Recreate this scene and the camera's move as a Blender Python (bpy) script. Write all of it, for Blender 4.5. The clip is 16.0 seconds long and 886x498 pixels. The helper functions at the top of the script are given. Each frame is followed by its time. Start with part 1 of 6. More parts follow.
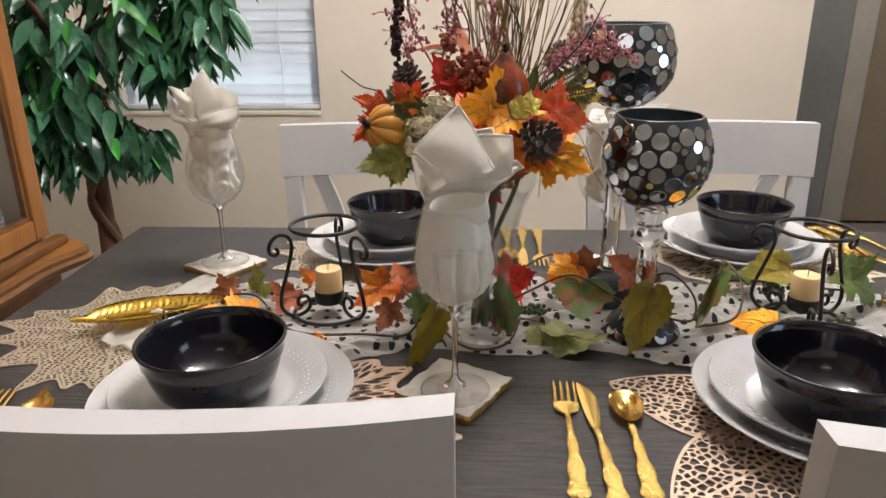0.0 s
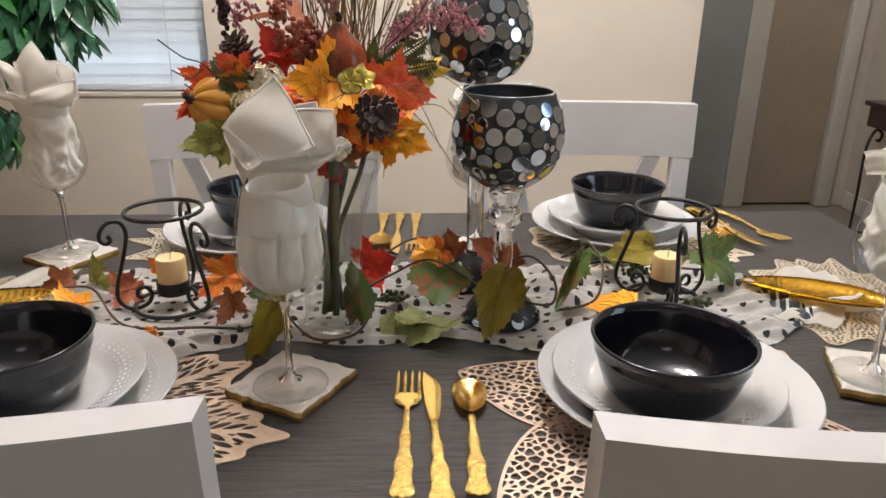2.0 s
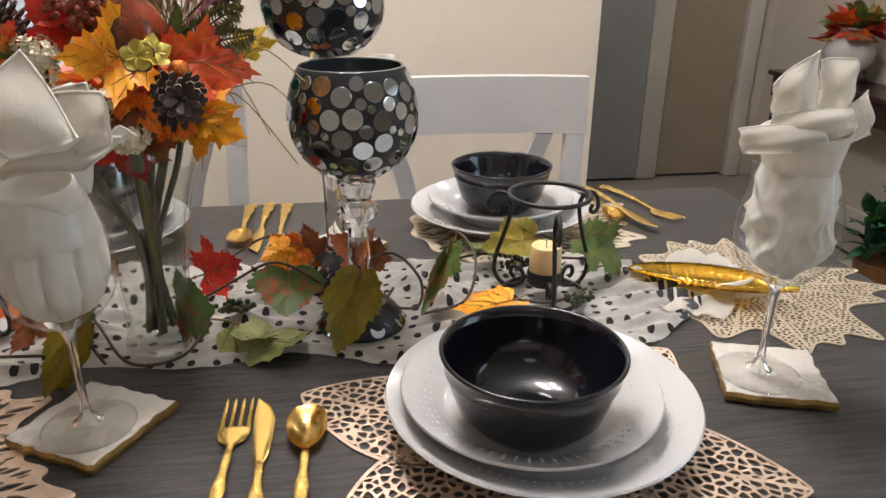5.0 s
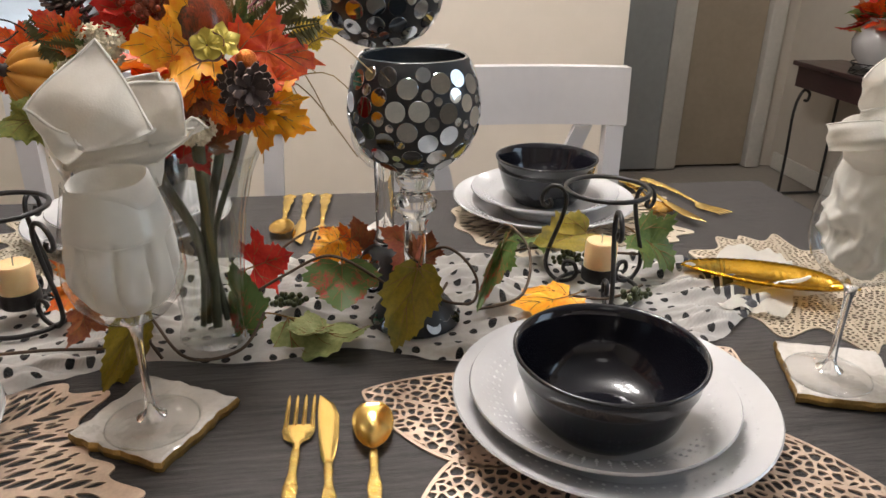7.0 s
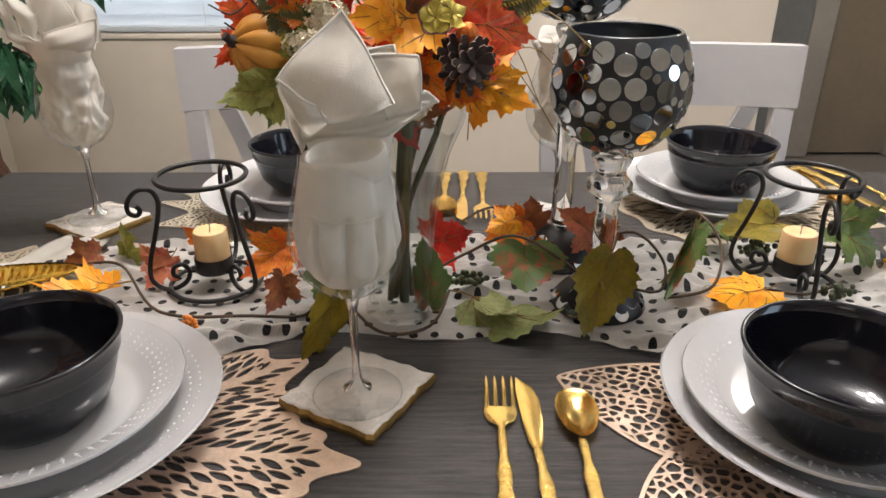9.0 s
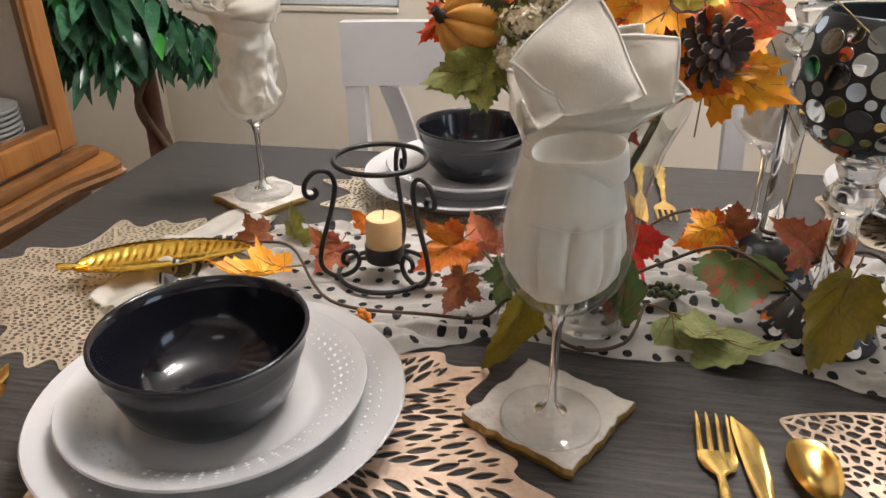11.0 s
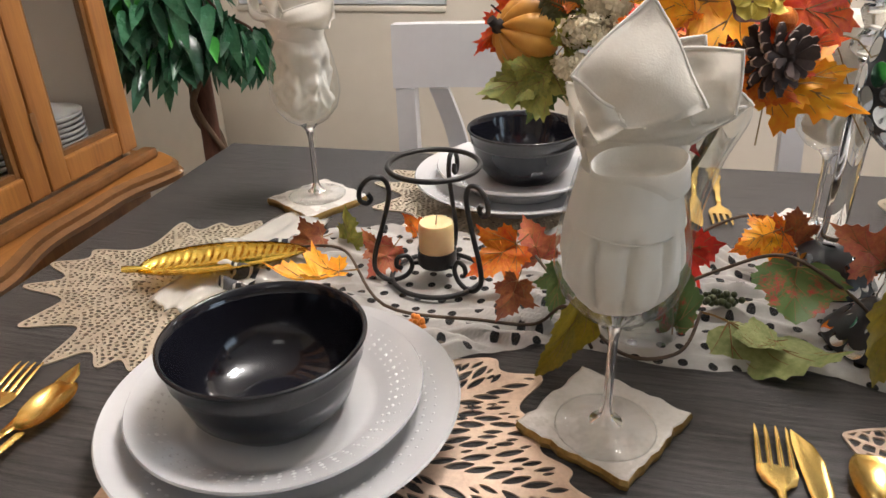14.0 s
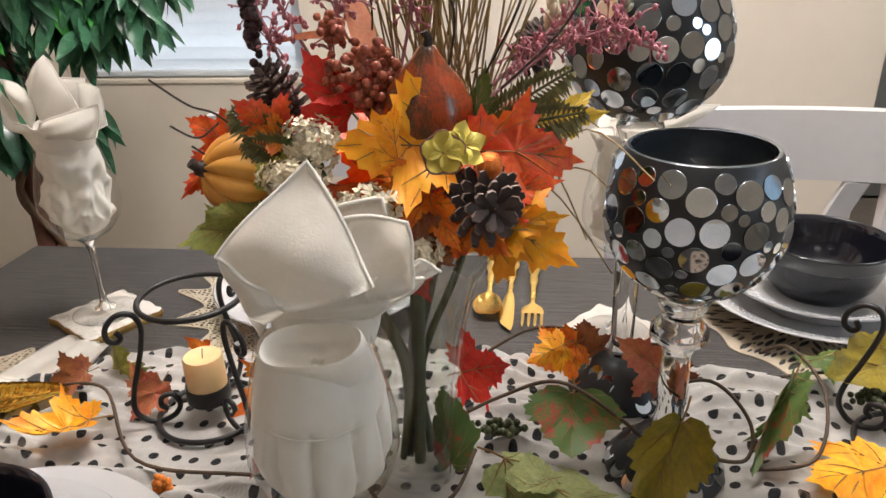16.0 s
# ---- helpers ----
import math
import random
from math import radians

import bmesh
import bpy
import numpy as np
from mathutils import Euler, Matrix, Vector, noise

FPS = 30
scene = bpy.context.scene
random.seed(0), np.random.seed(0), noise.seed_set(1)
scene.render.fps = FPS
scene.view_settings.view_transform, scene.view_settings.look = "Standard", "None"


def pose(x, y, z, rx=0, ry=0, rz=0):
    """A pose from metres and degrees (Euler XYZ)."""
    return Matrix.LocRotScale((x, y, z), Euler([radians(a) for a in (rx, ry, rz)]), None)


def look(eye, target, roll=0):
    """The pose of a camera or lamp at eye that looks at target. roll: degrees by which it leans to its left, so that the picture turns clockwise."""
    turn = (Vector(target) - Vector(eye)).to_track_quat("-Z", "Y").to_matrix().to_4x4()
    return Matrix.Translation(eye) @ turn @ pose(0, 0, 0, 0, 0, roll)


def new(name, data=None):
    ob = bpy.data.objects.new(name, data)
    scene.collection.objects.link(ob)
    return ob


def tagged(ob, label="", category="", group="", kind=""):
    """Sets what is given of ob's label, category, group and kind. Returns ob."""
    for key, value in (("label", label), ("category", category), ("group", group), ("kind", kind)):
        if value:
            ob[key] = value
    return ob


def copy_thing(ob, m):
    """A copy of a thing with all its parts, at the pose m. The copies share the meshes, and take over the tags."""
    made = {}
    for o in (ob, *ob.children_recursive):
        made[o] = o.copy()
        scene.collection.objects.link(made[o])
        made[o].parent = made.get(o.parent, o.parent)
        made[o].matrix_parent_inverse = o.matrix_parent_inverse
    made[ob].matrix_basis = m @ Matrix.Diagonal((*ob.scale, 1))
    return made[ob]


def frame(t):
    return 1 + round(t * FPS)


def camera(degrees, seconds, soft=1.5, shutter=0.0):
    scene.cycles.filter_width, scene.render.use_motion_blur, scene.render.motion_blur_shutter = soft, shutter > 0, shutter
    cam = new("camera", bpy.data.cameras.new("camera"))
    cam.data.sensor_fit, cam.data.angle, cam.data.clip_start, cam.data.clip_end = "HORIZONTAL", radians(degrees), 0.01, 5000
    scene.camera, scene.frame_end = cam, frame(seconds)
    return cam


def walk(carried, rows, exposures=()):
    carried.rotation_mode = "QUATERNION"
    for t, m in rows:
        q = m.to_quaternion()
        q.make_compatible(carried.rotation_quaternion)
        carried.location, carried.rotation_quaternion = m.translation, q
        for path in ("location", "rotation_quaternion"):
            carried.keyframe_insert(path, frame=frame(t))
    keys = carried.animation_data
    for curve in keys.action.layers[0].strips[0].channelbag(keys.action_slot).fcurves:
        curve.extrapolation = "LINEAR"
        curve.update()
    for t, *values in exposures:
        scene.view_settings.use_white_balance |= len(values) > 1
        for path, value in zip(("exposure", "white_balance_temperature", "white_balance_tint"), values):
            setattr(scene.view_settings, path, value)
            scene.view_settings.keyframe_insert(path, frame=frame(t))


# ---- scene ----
cam = camera(64.1, 16.0)
PATH = [
    (0, (0.1176, 0.1716, 1.1772), (-0.0108, 2.4288, 0.372), -0.6),
    (0.5, (0.1332, 0.1752, 1.1772), (0.0852, 2.4324, 0.3624), -0.2),
    (1, (0.15, 0.1752, 1.1748), (0.168, 2.4312, 0.354), 0.0),
    (1.5, (0.1788, 0.1896, 1.1688), (0.2496, 2.4384, 0.3348), 0.3),
    (2, (0.2196, 0.2172, 1.158), (0.3192, 2.46, 0.3096), 0.5),
    (2.5, (0.2604, 0.2412, 1.1508), (0.3732, 2.4744, 0.2796), 0.6),
    (3, (0.294, 0.2568, 1.1448), (0.4272, 2.4828, 0.258), 0.4),
    (3.5, (0.312, 0.2664, 1.1424), (0.4752, 2.4852, 0.24), 0.2),
    (4, (0.3192, 0.2904, 1.1412), (0.5532, 2.4996, 0.2316), 0.1),
    (6.5, (0.2964, 0.3348, 1.1412), (0.6564, 2.5128, 0.1992), 0.8),
    (7, (0.2664, 0.3432, 1.1412), (0.5664, 2.5248, 0.186), 0.7),
    (7.5, (0.2436, 0.3456, 1.1388), (0.4692, 2.5308, 0.1716), 0.4),
    (8, (0.2208, 0.3456, 1.1388), (0.3696, 2.5284, 0.1524), 0.2),
    (8.5, (0.1944, 0.354, 1.1352), (0.2664, 2.5332, 0.132), 0.1),
    (9, (0.1656, 0.366, 1.1352), (0.1584, 2.538, 0.1152), -0.1),
    (9.5, (0.1356, 0.3804, 1.1316), (0.0408, 2.544, 0.0996), -0.3),
    (12, (0.0624, 0.4464, 1.1208), (-0.492, 2.4972, 0.0024), -0.7),
    (12.5, (0.0468, 0.4452, 1.1172), (-0.5736, 2.4708, -0.0108), -1.1),
    (13, (0.0384, 0.4344, 1.1136), (-0.6072, 2.4528, -0.012), -1.4),
    (13.5, (0.0432, 0.4236, 1.1208), (-0.5712, 2.4576, 0.0024), -1.8),
    (14, (0.0768, 0.4296, 1.1364), (-0.4476, 2.4996, 0.0408), -1.9),
    (14.5, (0.1152, 0.4404, 1.1532), (-0.306, 2.55, 0.0876), -2.1),
    (15, (0.1464, 0.4644, 1.164), (-0.1788, 2.6052, 0.132), -2.0),
    (15.5, (0.174, 0.4956, 1.1736), (-0.0972, 2.6616, 0.1752), -1.8),
    (16, (0.2052, 0.5364, 1.1808), (-0.0588, 2.7168, 0.2148), -1.6),
]
walk(cam, [(t, look(eye, target, roll)) for t, eye, target, roll in PATH],
     exposures=[(0, 0.4), (4, 0.32), (9, 0.4), (12.5, 0.5), (16, 0.52)])

# ---- world, sun, large lights, exposure ----
world = bpy.data.worlds.new("world")
scene.world = world
world.use_nodes = True
sky = world.node_tree.nodes.new("ShaderNodeTexSky")
sky.sky_type, sky.sun_disc, sky.sun_elevation, sky.sun_rotation = "NISHITA", False, radians(45), radians(0)
world.node_tree.links.new(sky.outputs[0], world.node_tree.nodes["Background"].inputs[0])
world.node_tree.nodes["Background"].inputs[1].default_value = 0.15


def area_lamp(name, m, size_x, size_y, watts, colour, shape="RECTANGLE"):
    data = bpy.data.lights.new(name, "AREA")
    data.shape, data.size, data.size_y, data.energy, data.color = shape, size_x, size_y, watts, colour
    ob = new(name, data)
    ob.matrix_basis = m
    return ob


for dx, dy in ((-0.13, -0.1), (0.13, -0.1), (-0.13, 0.12), (0.13, 0.12)):
    bulb = new("chandelier_light", bpy.data.lights.new("chandelier_light", "POINT"))
    bulb.data.energy, bulb.data.shadow_soft_size, bulb.data.color = 15.5, 0.06, (1.0, 0.955, 0.945)
    bulb.location = (0.3 + dx, 1.36 + dy, 2.25)
# Unseen source added under the ceiling to brighten the dark hallway.
area_lamp("hall_lamp_light", look((1.85, 3.2, 2.38), (1.85, 3.2, 0)), 0.3, 0.3, 6, (1.0, 0.95, 0.9), "DISK")
# Weak unseen fill added behind the camera for faces turned south.
area_lamp("room_lamp_light", look((0.1, -0.9, 2.38), (0.1, -0.9, 0)), 0.6, 0.6, 1.2, (1.0, 0.96, 0.91), "DISK")
area_lamp("window_light", look((2.69, 0.3, 1.475), (1.0, 0.3, 1.475)), 1.1, 1.3, 11, (0.7, 0.84, 1.0))
sun = new("sun", bpy.data.lights.new("sun", "SUN"))
sun.data.energy, sun.data.angle, sun.data.color = 5.0, radians(0.5), (1.0, 0.98, 0.95)
sun.matrix_basis = look((0, 6.0, 6.0), (0, 0, 0))


# ---- materials ----
def mat(name, c1, c2=None, scale=20.0, rough=0.5, metal=0.0, bump=0.0, stretch=(1, 1, 1), coat=0.0, rvar=0.08,
        fine=0.0, spec=0.5, sheen=0.0, sub=0.0, rand=0.0, trans=0.0, low=0.35, high=0.65):
    m = bpy.data.materials.new(name)
    m.use_nodes = True
    nt = m.node_tree
    b = nt.nodes["Principled BSDF"]
    c2 = c2 or tuple(min(1, v * 0.86) for v in c1)
    tc = nt.nodes.new("ShaderNodeTexCoord")
    mp = nt.nodes.new("ShaderNodeMapping")
    mp.inputs["Scale"].default_value = stretch
    nt.links.new(tc.outputs["Object"], mp.inputs[0])
    n1 = nt.nodes.new("ShaderNodeTexNoise")
    n1.inputs["Scale"].default_value, n1.inputs["Detail"].default_value = scale, 6
    n2 = nt.nodes.new("ShaderNodeTexNoise")
    n2.inputs["Scale"].default_value, n2.inputs["Detail"].default_value = scale * 7.3, 3
    for n in (n1, n2):
        nt.links.new(mp.outputs[0], n.inputs["Vector"])
    mix = nt.nodes.new("ShaderNodeMath")
    mix.operation = "MULTIPLY_ADD"
    nt.links.new(n2.outputs["Fac"], mix.inputs[0])
    mix.inputs[1].default_value = 0.35
    add = nt.nodes.new("ShaderNodeMath")
    add.operation = "MULTIPLY"
    nt.links.new(n1.outputs["Fac"], add.inputs[0])
    add.inputs[1].default_value = 0.65
    nt.links.new(add.outputs[0], mix.inputs[2])
    ramp = nt.nodes.new("ShaderNodeValToRGB")
    ramp.color_ramp.elements[0].position, ramp.color_ramp.elements[1].position = low, high
    ramp.color_ramp.elements[0].color, ramp.color_ramp.elements[1].color = (*c2, 1), (*c1, 1)
    nt.links.new(mix.outputs[0], ramp.inputs[0])
    colour = ramp.outputs[0]
    if rand:
        info = nt.nodes.new("ShaderNodeObjectInfo")
        hsv = nt.nodes.new("ShaderNodeHueSaturation")
        rng = nt.nodes.new("ShaderNodeMapRange")
        rng.inputs["To Min"].default_value, rng.inputs["To Max"].default_value = 1 - rand, 1 + rand
        nt.links.new(info.outputs["Random"], rng.inputs[0])
        nt.links.new(rng.outputs[0], hsv.inputs["Value"])
        nt.links.new(colour, hsv.inputs["Color"])
        colour = hsv.outputs[0]
    nt.links.new(colour, b.inputs["Base Color"])
    rr = nt.nodes.new("ShaderNodeMapRange")
    rr.inputs["To Min"].default_value, rr.inputs["To Max"].default_value = max(0.0, rough - rvar), min(1, rough + rvar)
    nt.links.new(n1.outputs["Fac"], rr.inputs[0])
    nt.links.new(rr.outputs[0], b.inputs["Roughness"])
    b.inputs["Metallic"].default_value = metal
    b.inputs["Specular IOR Level"].default_value = spec
    b.inputs["Coat Weight"].default_value = coat
    b.inputs["Coat Roughness"].default_value = 0.06
    b.inputs["Sheen Weight"].default_value = sheen
    b.inputs["Transmission Weight"].default_value = trans
    if sub:
        b.inputs["Subsurface Weight"].default_value = sub
        b.inputs["Subsurface Scale"].default_value = 0.01
    if bump:
        bp = nt.nodes.new("ShaderNodeBump")
        bp.inputs["Strength"].default_value, bp.inputs["Distance"].default_value = bump, 0.002
        nt.links.new(mix.outputs[0], bp.inputs["Height"])
        nt.links.new(bp.outputs[0], b.inputs["Normal"])
    return m


def thin_glass(name, tint=(0.97, 0.98, 0.98), gloss=0.045):
    m = bpy.data.materials.new(name)
    m.use_nodes = True
    nt = m.node_tree
    nt.nodes.remove(nt.nodes["Principled BSDF"])
    tr, gl = nt.nodes.new("ShaderNodeBsdfTransparent"), nt.nodes.new("ShaderNodeBsdfGlossy")
    tr.inputs[0].default_value = (*tint, 1)
    gl.inputs["Roughness"].default_value = 0.015
    lw, mx = nt.nodes.new("ShaderNodeLayerWeight"), nt.nodes.new("ShaderNodeMixShader")
    lw.inputs["Blend"].default_value = 0.5
    pw, ma = nt.nodes.new("ShaderNodeMath"), nt.nodes.new("ShaderNodeMath")
    pw.operation, ma.operation = "POWER", "MULTIPLY_ADD"
    pw.inputs[1].default_value = 4.0
    ma.inputs[1].default_value, ma.inputs[2].default_value = 0.7, gloss
    nt.links.new(lw.outputs["Facing"], pw.inputs[0])
    nt.links.new(pw.outputs[0], ma.inputs[0])
    nt.links.new(ma.outputs[0], mx.inputs[0])
    nt.links.new(tr.outputs[0], mx.inputs[1])
    nt.links.new(gl.outputs[0], mx.inputs[2])
    nt.links.new(mx.outputs[0], nt.nodes["Material Output"].inputs[0])
    return m


def translucent(m, share):
    """Lets part of the light through a thin sheet."""
    nt = m.node_tree
    b, out = nt.nodes["Principled BSDF"], nt.nodes["Material Output"]
    t, mx = nt.nodes.new("ShaderNodeBsdfTranslucent"), nt.nodes.new("ShaderNodeMixShader")
    nt.links.new(b.inputs["Base Color"].links[0].from_socket, t.inputs[0])
    mx.inputs[0].default_value = share
    nt.links.new(b.outputs[0], mx.inputs[1])
    nt.links.new(t.outputs[0], mx.inputs[2])
    nt.links.new(mx.outputs[0], out.inputs[0])
    return m


def glass(name, tint=(0.97, 0.98, 0.98)):
    m = bpy.data.materials.new(name)
    m.use_nodes = True
    b = m.node_tree.nodes["Principled BSDF"]
    b.inputs["Base Color"].default_value = (*tint, 1)
    b.inputs["Roughness"].default_value, b.inputs["IOR"].default_value = 0.01, 1.46
    b.inputs["Transmission Weight"].default_value = 1
    return m


def wood_grain(name, dark, light, along, scale, rough, bump, coat=0.0):
    """Wood with long fibres along one axis and broad colour bands."""
    m = mat(name, light, dark, scale, rough, bump=bump, coat=coat, low=0.34, high=0.66)
    nt = m.node_tree
    st = [1.0, 1.0, 1.0]
    for i in range(3):
        st[i] = 0.06 if i == along else 1.0
    nt.nodes["Mapping"].inputs["Scale"].default_value = st
    return m


def sheer(m, share):
    """Opens the weave of a thin cloth so that part of what lies under it shows."""
    nt = m.node_tree
    out = nt.nodes["Material Output"]
    t, mx = nt.nodes.new("ShaderNodeBsdfTransparent"), nt.nodes.new("ShaderNodeMixShader")
    mx.inputs[0].default_value = share
    nt.links.new(out.inputs[0].links[0].from_socket, mx.inputs[1])
    nt.links.new(t.outputs[0], mx.inputs[2])
    nt.links.new(mx.outputs[0], out.inputs[0])
    return m


def dotted_cloth(name):
    m = mat(name, (0.58, 0.555, 0.515), (0.46, 0.435, 0.4), 22, 0.85, bump=0.5, sheen=0.2)
    nt = m.node_tree
    b = nt.nodes["Principled BSDF"]
    uv = nt.nodes.new("ShaderNodeUVMap")
    uv.uv_map = "cloth"
    vo = nt.nodes.new("ShaderNodeTexVoronoi")
    vo.voronoi_dimensions = "2D"
    vo.inputs["Scale"].default_value, vo.inputs["Randomness"].default_value = 42, 0.3
    nt.links.new(uv.outputs[0], vo.inputs["Vector"])
    ramp = nt.nodes.new("ShaderNodeValToRGB")
    ramp.color_ramp.elements[0].position, ramp.color_ramp.elements[1].position = 0.19, 0.215
    ramp.color_ramp.elements[0].color, ramp.color_ramp.elements[1].color = (0.02, 0.02, 0.022, 1), (1, 1, 1, 1)
    nt.links.new(vo.outputs["Distance"], ramp.inputs[0])
    mx = nt.nodes.new("ShaderNodeMix")
    mx.data_type, mx.blend_type = "RGBA", "MULTIPLY"
    mx.inputs["Factor"].default_value = 1
    nt.links.new(nt.nodes["Color Ramp"].outputs[0], mx.inputs["A"])
    nt.links.new(ramp.outputs[0], mx.inputs["B"])
    nt.links.new(mx.outputs["Result"], b.inputs["Base Color"])
    return m


WALL = mat("wall_paint", (0.69, 0.615, 0.515), (0.65, 0.58, 0.48), 3, 0.8, bump=0.12)
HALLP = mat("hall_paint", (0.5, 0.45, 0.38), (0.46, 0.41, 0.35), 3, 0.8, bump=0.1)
CEIL = mat("ceiling_paint", (0.78, 0.77, 0.74), None, 9, 0.9, bump=0.3)
TRIM = mat("trim_paint", (0.55, 0.52, 0.47), None, 6, 0.5)
DOORG = mat("door_paint_grey", (0.3, 0.31, 0.31), (0.26, 0.27, 0.27), 5, 0.5)
DOORB = mat("door_paint_tan", (0.33, 0.27, 0.2), (0.28, 0.23, 0.17), 5, 0.5)
TILE = mat("floor_tile", (0.4, 0.34, 0.28), (0.3, 0.25, 0.2), 8, 0.45, rand=0.12)
PALEGROUND = mat("pale_ground", (0.42, 0.41, 0.39), (0.34, 0.33, 0.31), 2, 0.9, bump=0.2)
GROUT = mat("tile_grout", (0.25, 0.22, 0.19), None, 30, 0.9)
TABLEW = wood_grain("charcoal_wood", (0.019, 0.017, 0.0165), (0.09, 0.081, 0.077), 0, 240, 0.43, 1.0)
TABLEW.node_tree.nodes["Principled BSDF"].inputs["Specular IOR Level"].default_value = 0.28
PAINT = mat("white_chair_paint", (0.55, 0.535, 0.535), (0.515, 0.5, 0.5), 8, 0.38, bump=0.04)
PORC = mat("white_porcelain", (0.54, 0.535, 0.535), (0.515, 0.51, 0.51), 12, 0.16, coat=0.4, rvar=0.04)
GLAZE = mat("black_glaze", (0.006, 0.006, 0.009), (0.009, 0.009, 0.013), 18, 0.1, coat=0.0, rvar=0.04)
GLAZEG = mat("grey_black_glaze", (0.016, 0.018, 0.023), (0.011, 0.0125, 0.016), 14, 0.1, coat=0.0, spec=0.4, rvar=0.05)
GOLD = mat("polished_gold", (0.97, 0.7, 0.25), (0.86, 0.58, 0.18), 40, 0.2, metal=1, rvar=0.06, bump=0.08)
GOLDD = mat("mirror_gold", (0.95, 0.7, 0.17), (0.86, 0.6, 0.12), 30, 0.09, metal=1, rvar=0.03)
GOLDH = mat("chased_gold", (0.97, 0.72, 0.26), (0.7, 0.44, 0.1), 230, 0.22, metal=1, rvar=0.08, bump=1.0, low=0.4, high=0.6)
MATG = mat("rose_gold_vinyl", (0.82, 0.64, 0.5), (0.62, 0.46, 0.35), 45, 0.36, metal=0.6, bump=0.3)
MATS = mat("champagne_vinyl", (0.74, 0.64, 0.5), (0.58, 0.49, 0.37), 25, 0.45, metal=0.65, bump=0.15)
THIN = thin_glass("thin_clear_glass", gloss=0.035)
FOOTG = thin_glass("foot_glass", (0.998, 0.998, 0.998), 0.03)
VASEG = thin_glass("vase_glass", (0.965, 0.975, 0.97), 0.08)
PANE = thin_glass("pane_glass")
GLASS = glass("solid_clear_glass")
# Per-disc brightness puts the varied reflections of the room into the colour.
MIRROR = mat("mirror_disc", (0.52, 0.55, 0.58), (0.44, 0.48, 0.52), 60, 0.04, metal=1, rvar=0.02, rand=0.5)
SMOKE = mat("smoky_glass", (0.07, 0.08, 0.09), (0.055, 0.065, 0.075), 40, 0.12, coat=0.2)
PANSY = mat("mauve_petal", (0.3, 0.16, 0.13), (0.16, 0.07, 0.06), 120, 0.55)
BLACKM = mat("black_mosaic_grout", (0.012, 0.014, 0.017), None, 60, 0.45, coat=0.1, bump=0.1)
IRON = mat("black_iron", (0.016, 0.015, 0.015), (0.028, 0.026, 0.025), 70, 0.42, metal=0.3, bump=0.25)
WAX = mat("ivory_wax", (0.8, 0.58, 0.31), (0.72, 0.5, 0.25), 14, 0.5, sub=0.25, bump=0.05)
WICK = mat("wick", (0.6, 0.52, 0.4), None, 90, 0.9)
CLOTH = translucent(mat("white_linen", (0.88, 0.85, 0.79), (0.83, 0.8, 0.74), 90, 0.85, bump=0.3, sheen=0.2), 0.3)
DOTS = sheer(dotted_cloth("dotted_chiffon"), 0.24)
BAND = mat("grey_band", (0.1, 0.1, 0.105), (0.06, 0.06, 0.065), 300, 0.85, bump=0.2)
STRIPE = mat("black_stripe", (0.03, 0.03, 0.035), None, 60, 0.8)
MARBLE = mat("white_marble", (0.64, 0.6, 0.55), (0.47, 0.43, 0.37), 30, 0.28, coat=0.2, low=0.3, high=0.6)
GOLDE = mat("gilded_edge", (0.55, 0.36, 0.12), (0.33, 0.2, 0.06), 60, 0.4, metal=0.7, bump=0.6)
VINEB = mat("ficus_vine_bark", (0.2, 0.125, 0.075), (0.1, 0.06, 0.035), 26, 0.75, bump=0.7, stretch=(1, 1, 0.25))
BARK = mat("ficus_bark", (0.2, 0.085, 0.055), (0.085, 0.034, 0.022), 26, 0.75, bump=0.7, stretch=(1, 1, 0.25))
FIC1 = mat("ficus_leaf_dark", (0.052, 0.155, 0.08), (0.028, 0.09, 0.045), 22, 0.27, rand=0.5)
FIC2 = mat("ficus_leaf_bright", (0.075, 0.4, 0.06), (0.05, 0.27, 0.045), 22, 0.36, rand=0.3)
HUTCH = wood_grain("honey_oak", (0.2, 0.075, 0.016), (0.36, 0.15, 0.036), 1, 30, 0.4, 0.15, coat=0.08)
HUTCHD = wood_grain("honey_oak_upright", (0.2, 0.075, 0.016), (0.36, 0.15, 0.036), 2, 30, 0.4, 0.15, coat=0.08)
# Lining made paler: the panes' room reflections are put into its colour.
HUTCHB = mat("lightened_lining", (0.6, 0.5, 0.41), None, 8, 0.6)
EDGE = mat("dark_moulding", (0.2, 0.085, 0.024), (0.12, 0.05, 0.014), 30, 0.45, coat=0.05)
BLIND = translucent(mat("white_blind", (0.66, 0.69, 0.72), (0.61, 0.64, 0.67), 12, 0.45), 0.1)
GOLDB = mat("brushed_champagne_gold", (0.8, 0.62, 0.32), (0.66, 0.48, 0.2), 60, 0.36, metal=1, bump=0.1)
CONSOLE = mat("mahogany", (0.055, 0.02, 0.018), (0.03, 0.012, 0.01), 20, 0.3, coat=0.3, stretch=(1, 0.15, 1))
STEM = mat("green_stem", (0.12, 0.13, 0.07), (0.07, 0.07, 0.035), 40, 0.6)
VINE = mat("brown_vine", (0.09, 0.055, 0.03), (0.05, 0.03, 0.015), 60, 0.7, bump=0.4)
VEIN = mat("leaf_vein", (0.26, 0.14, 0.04), None, 60, 0.6)
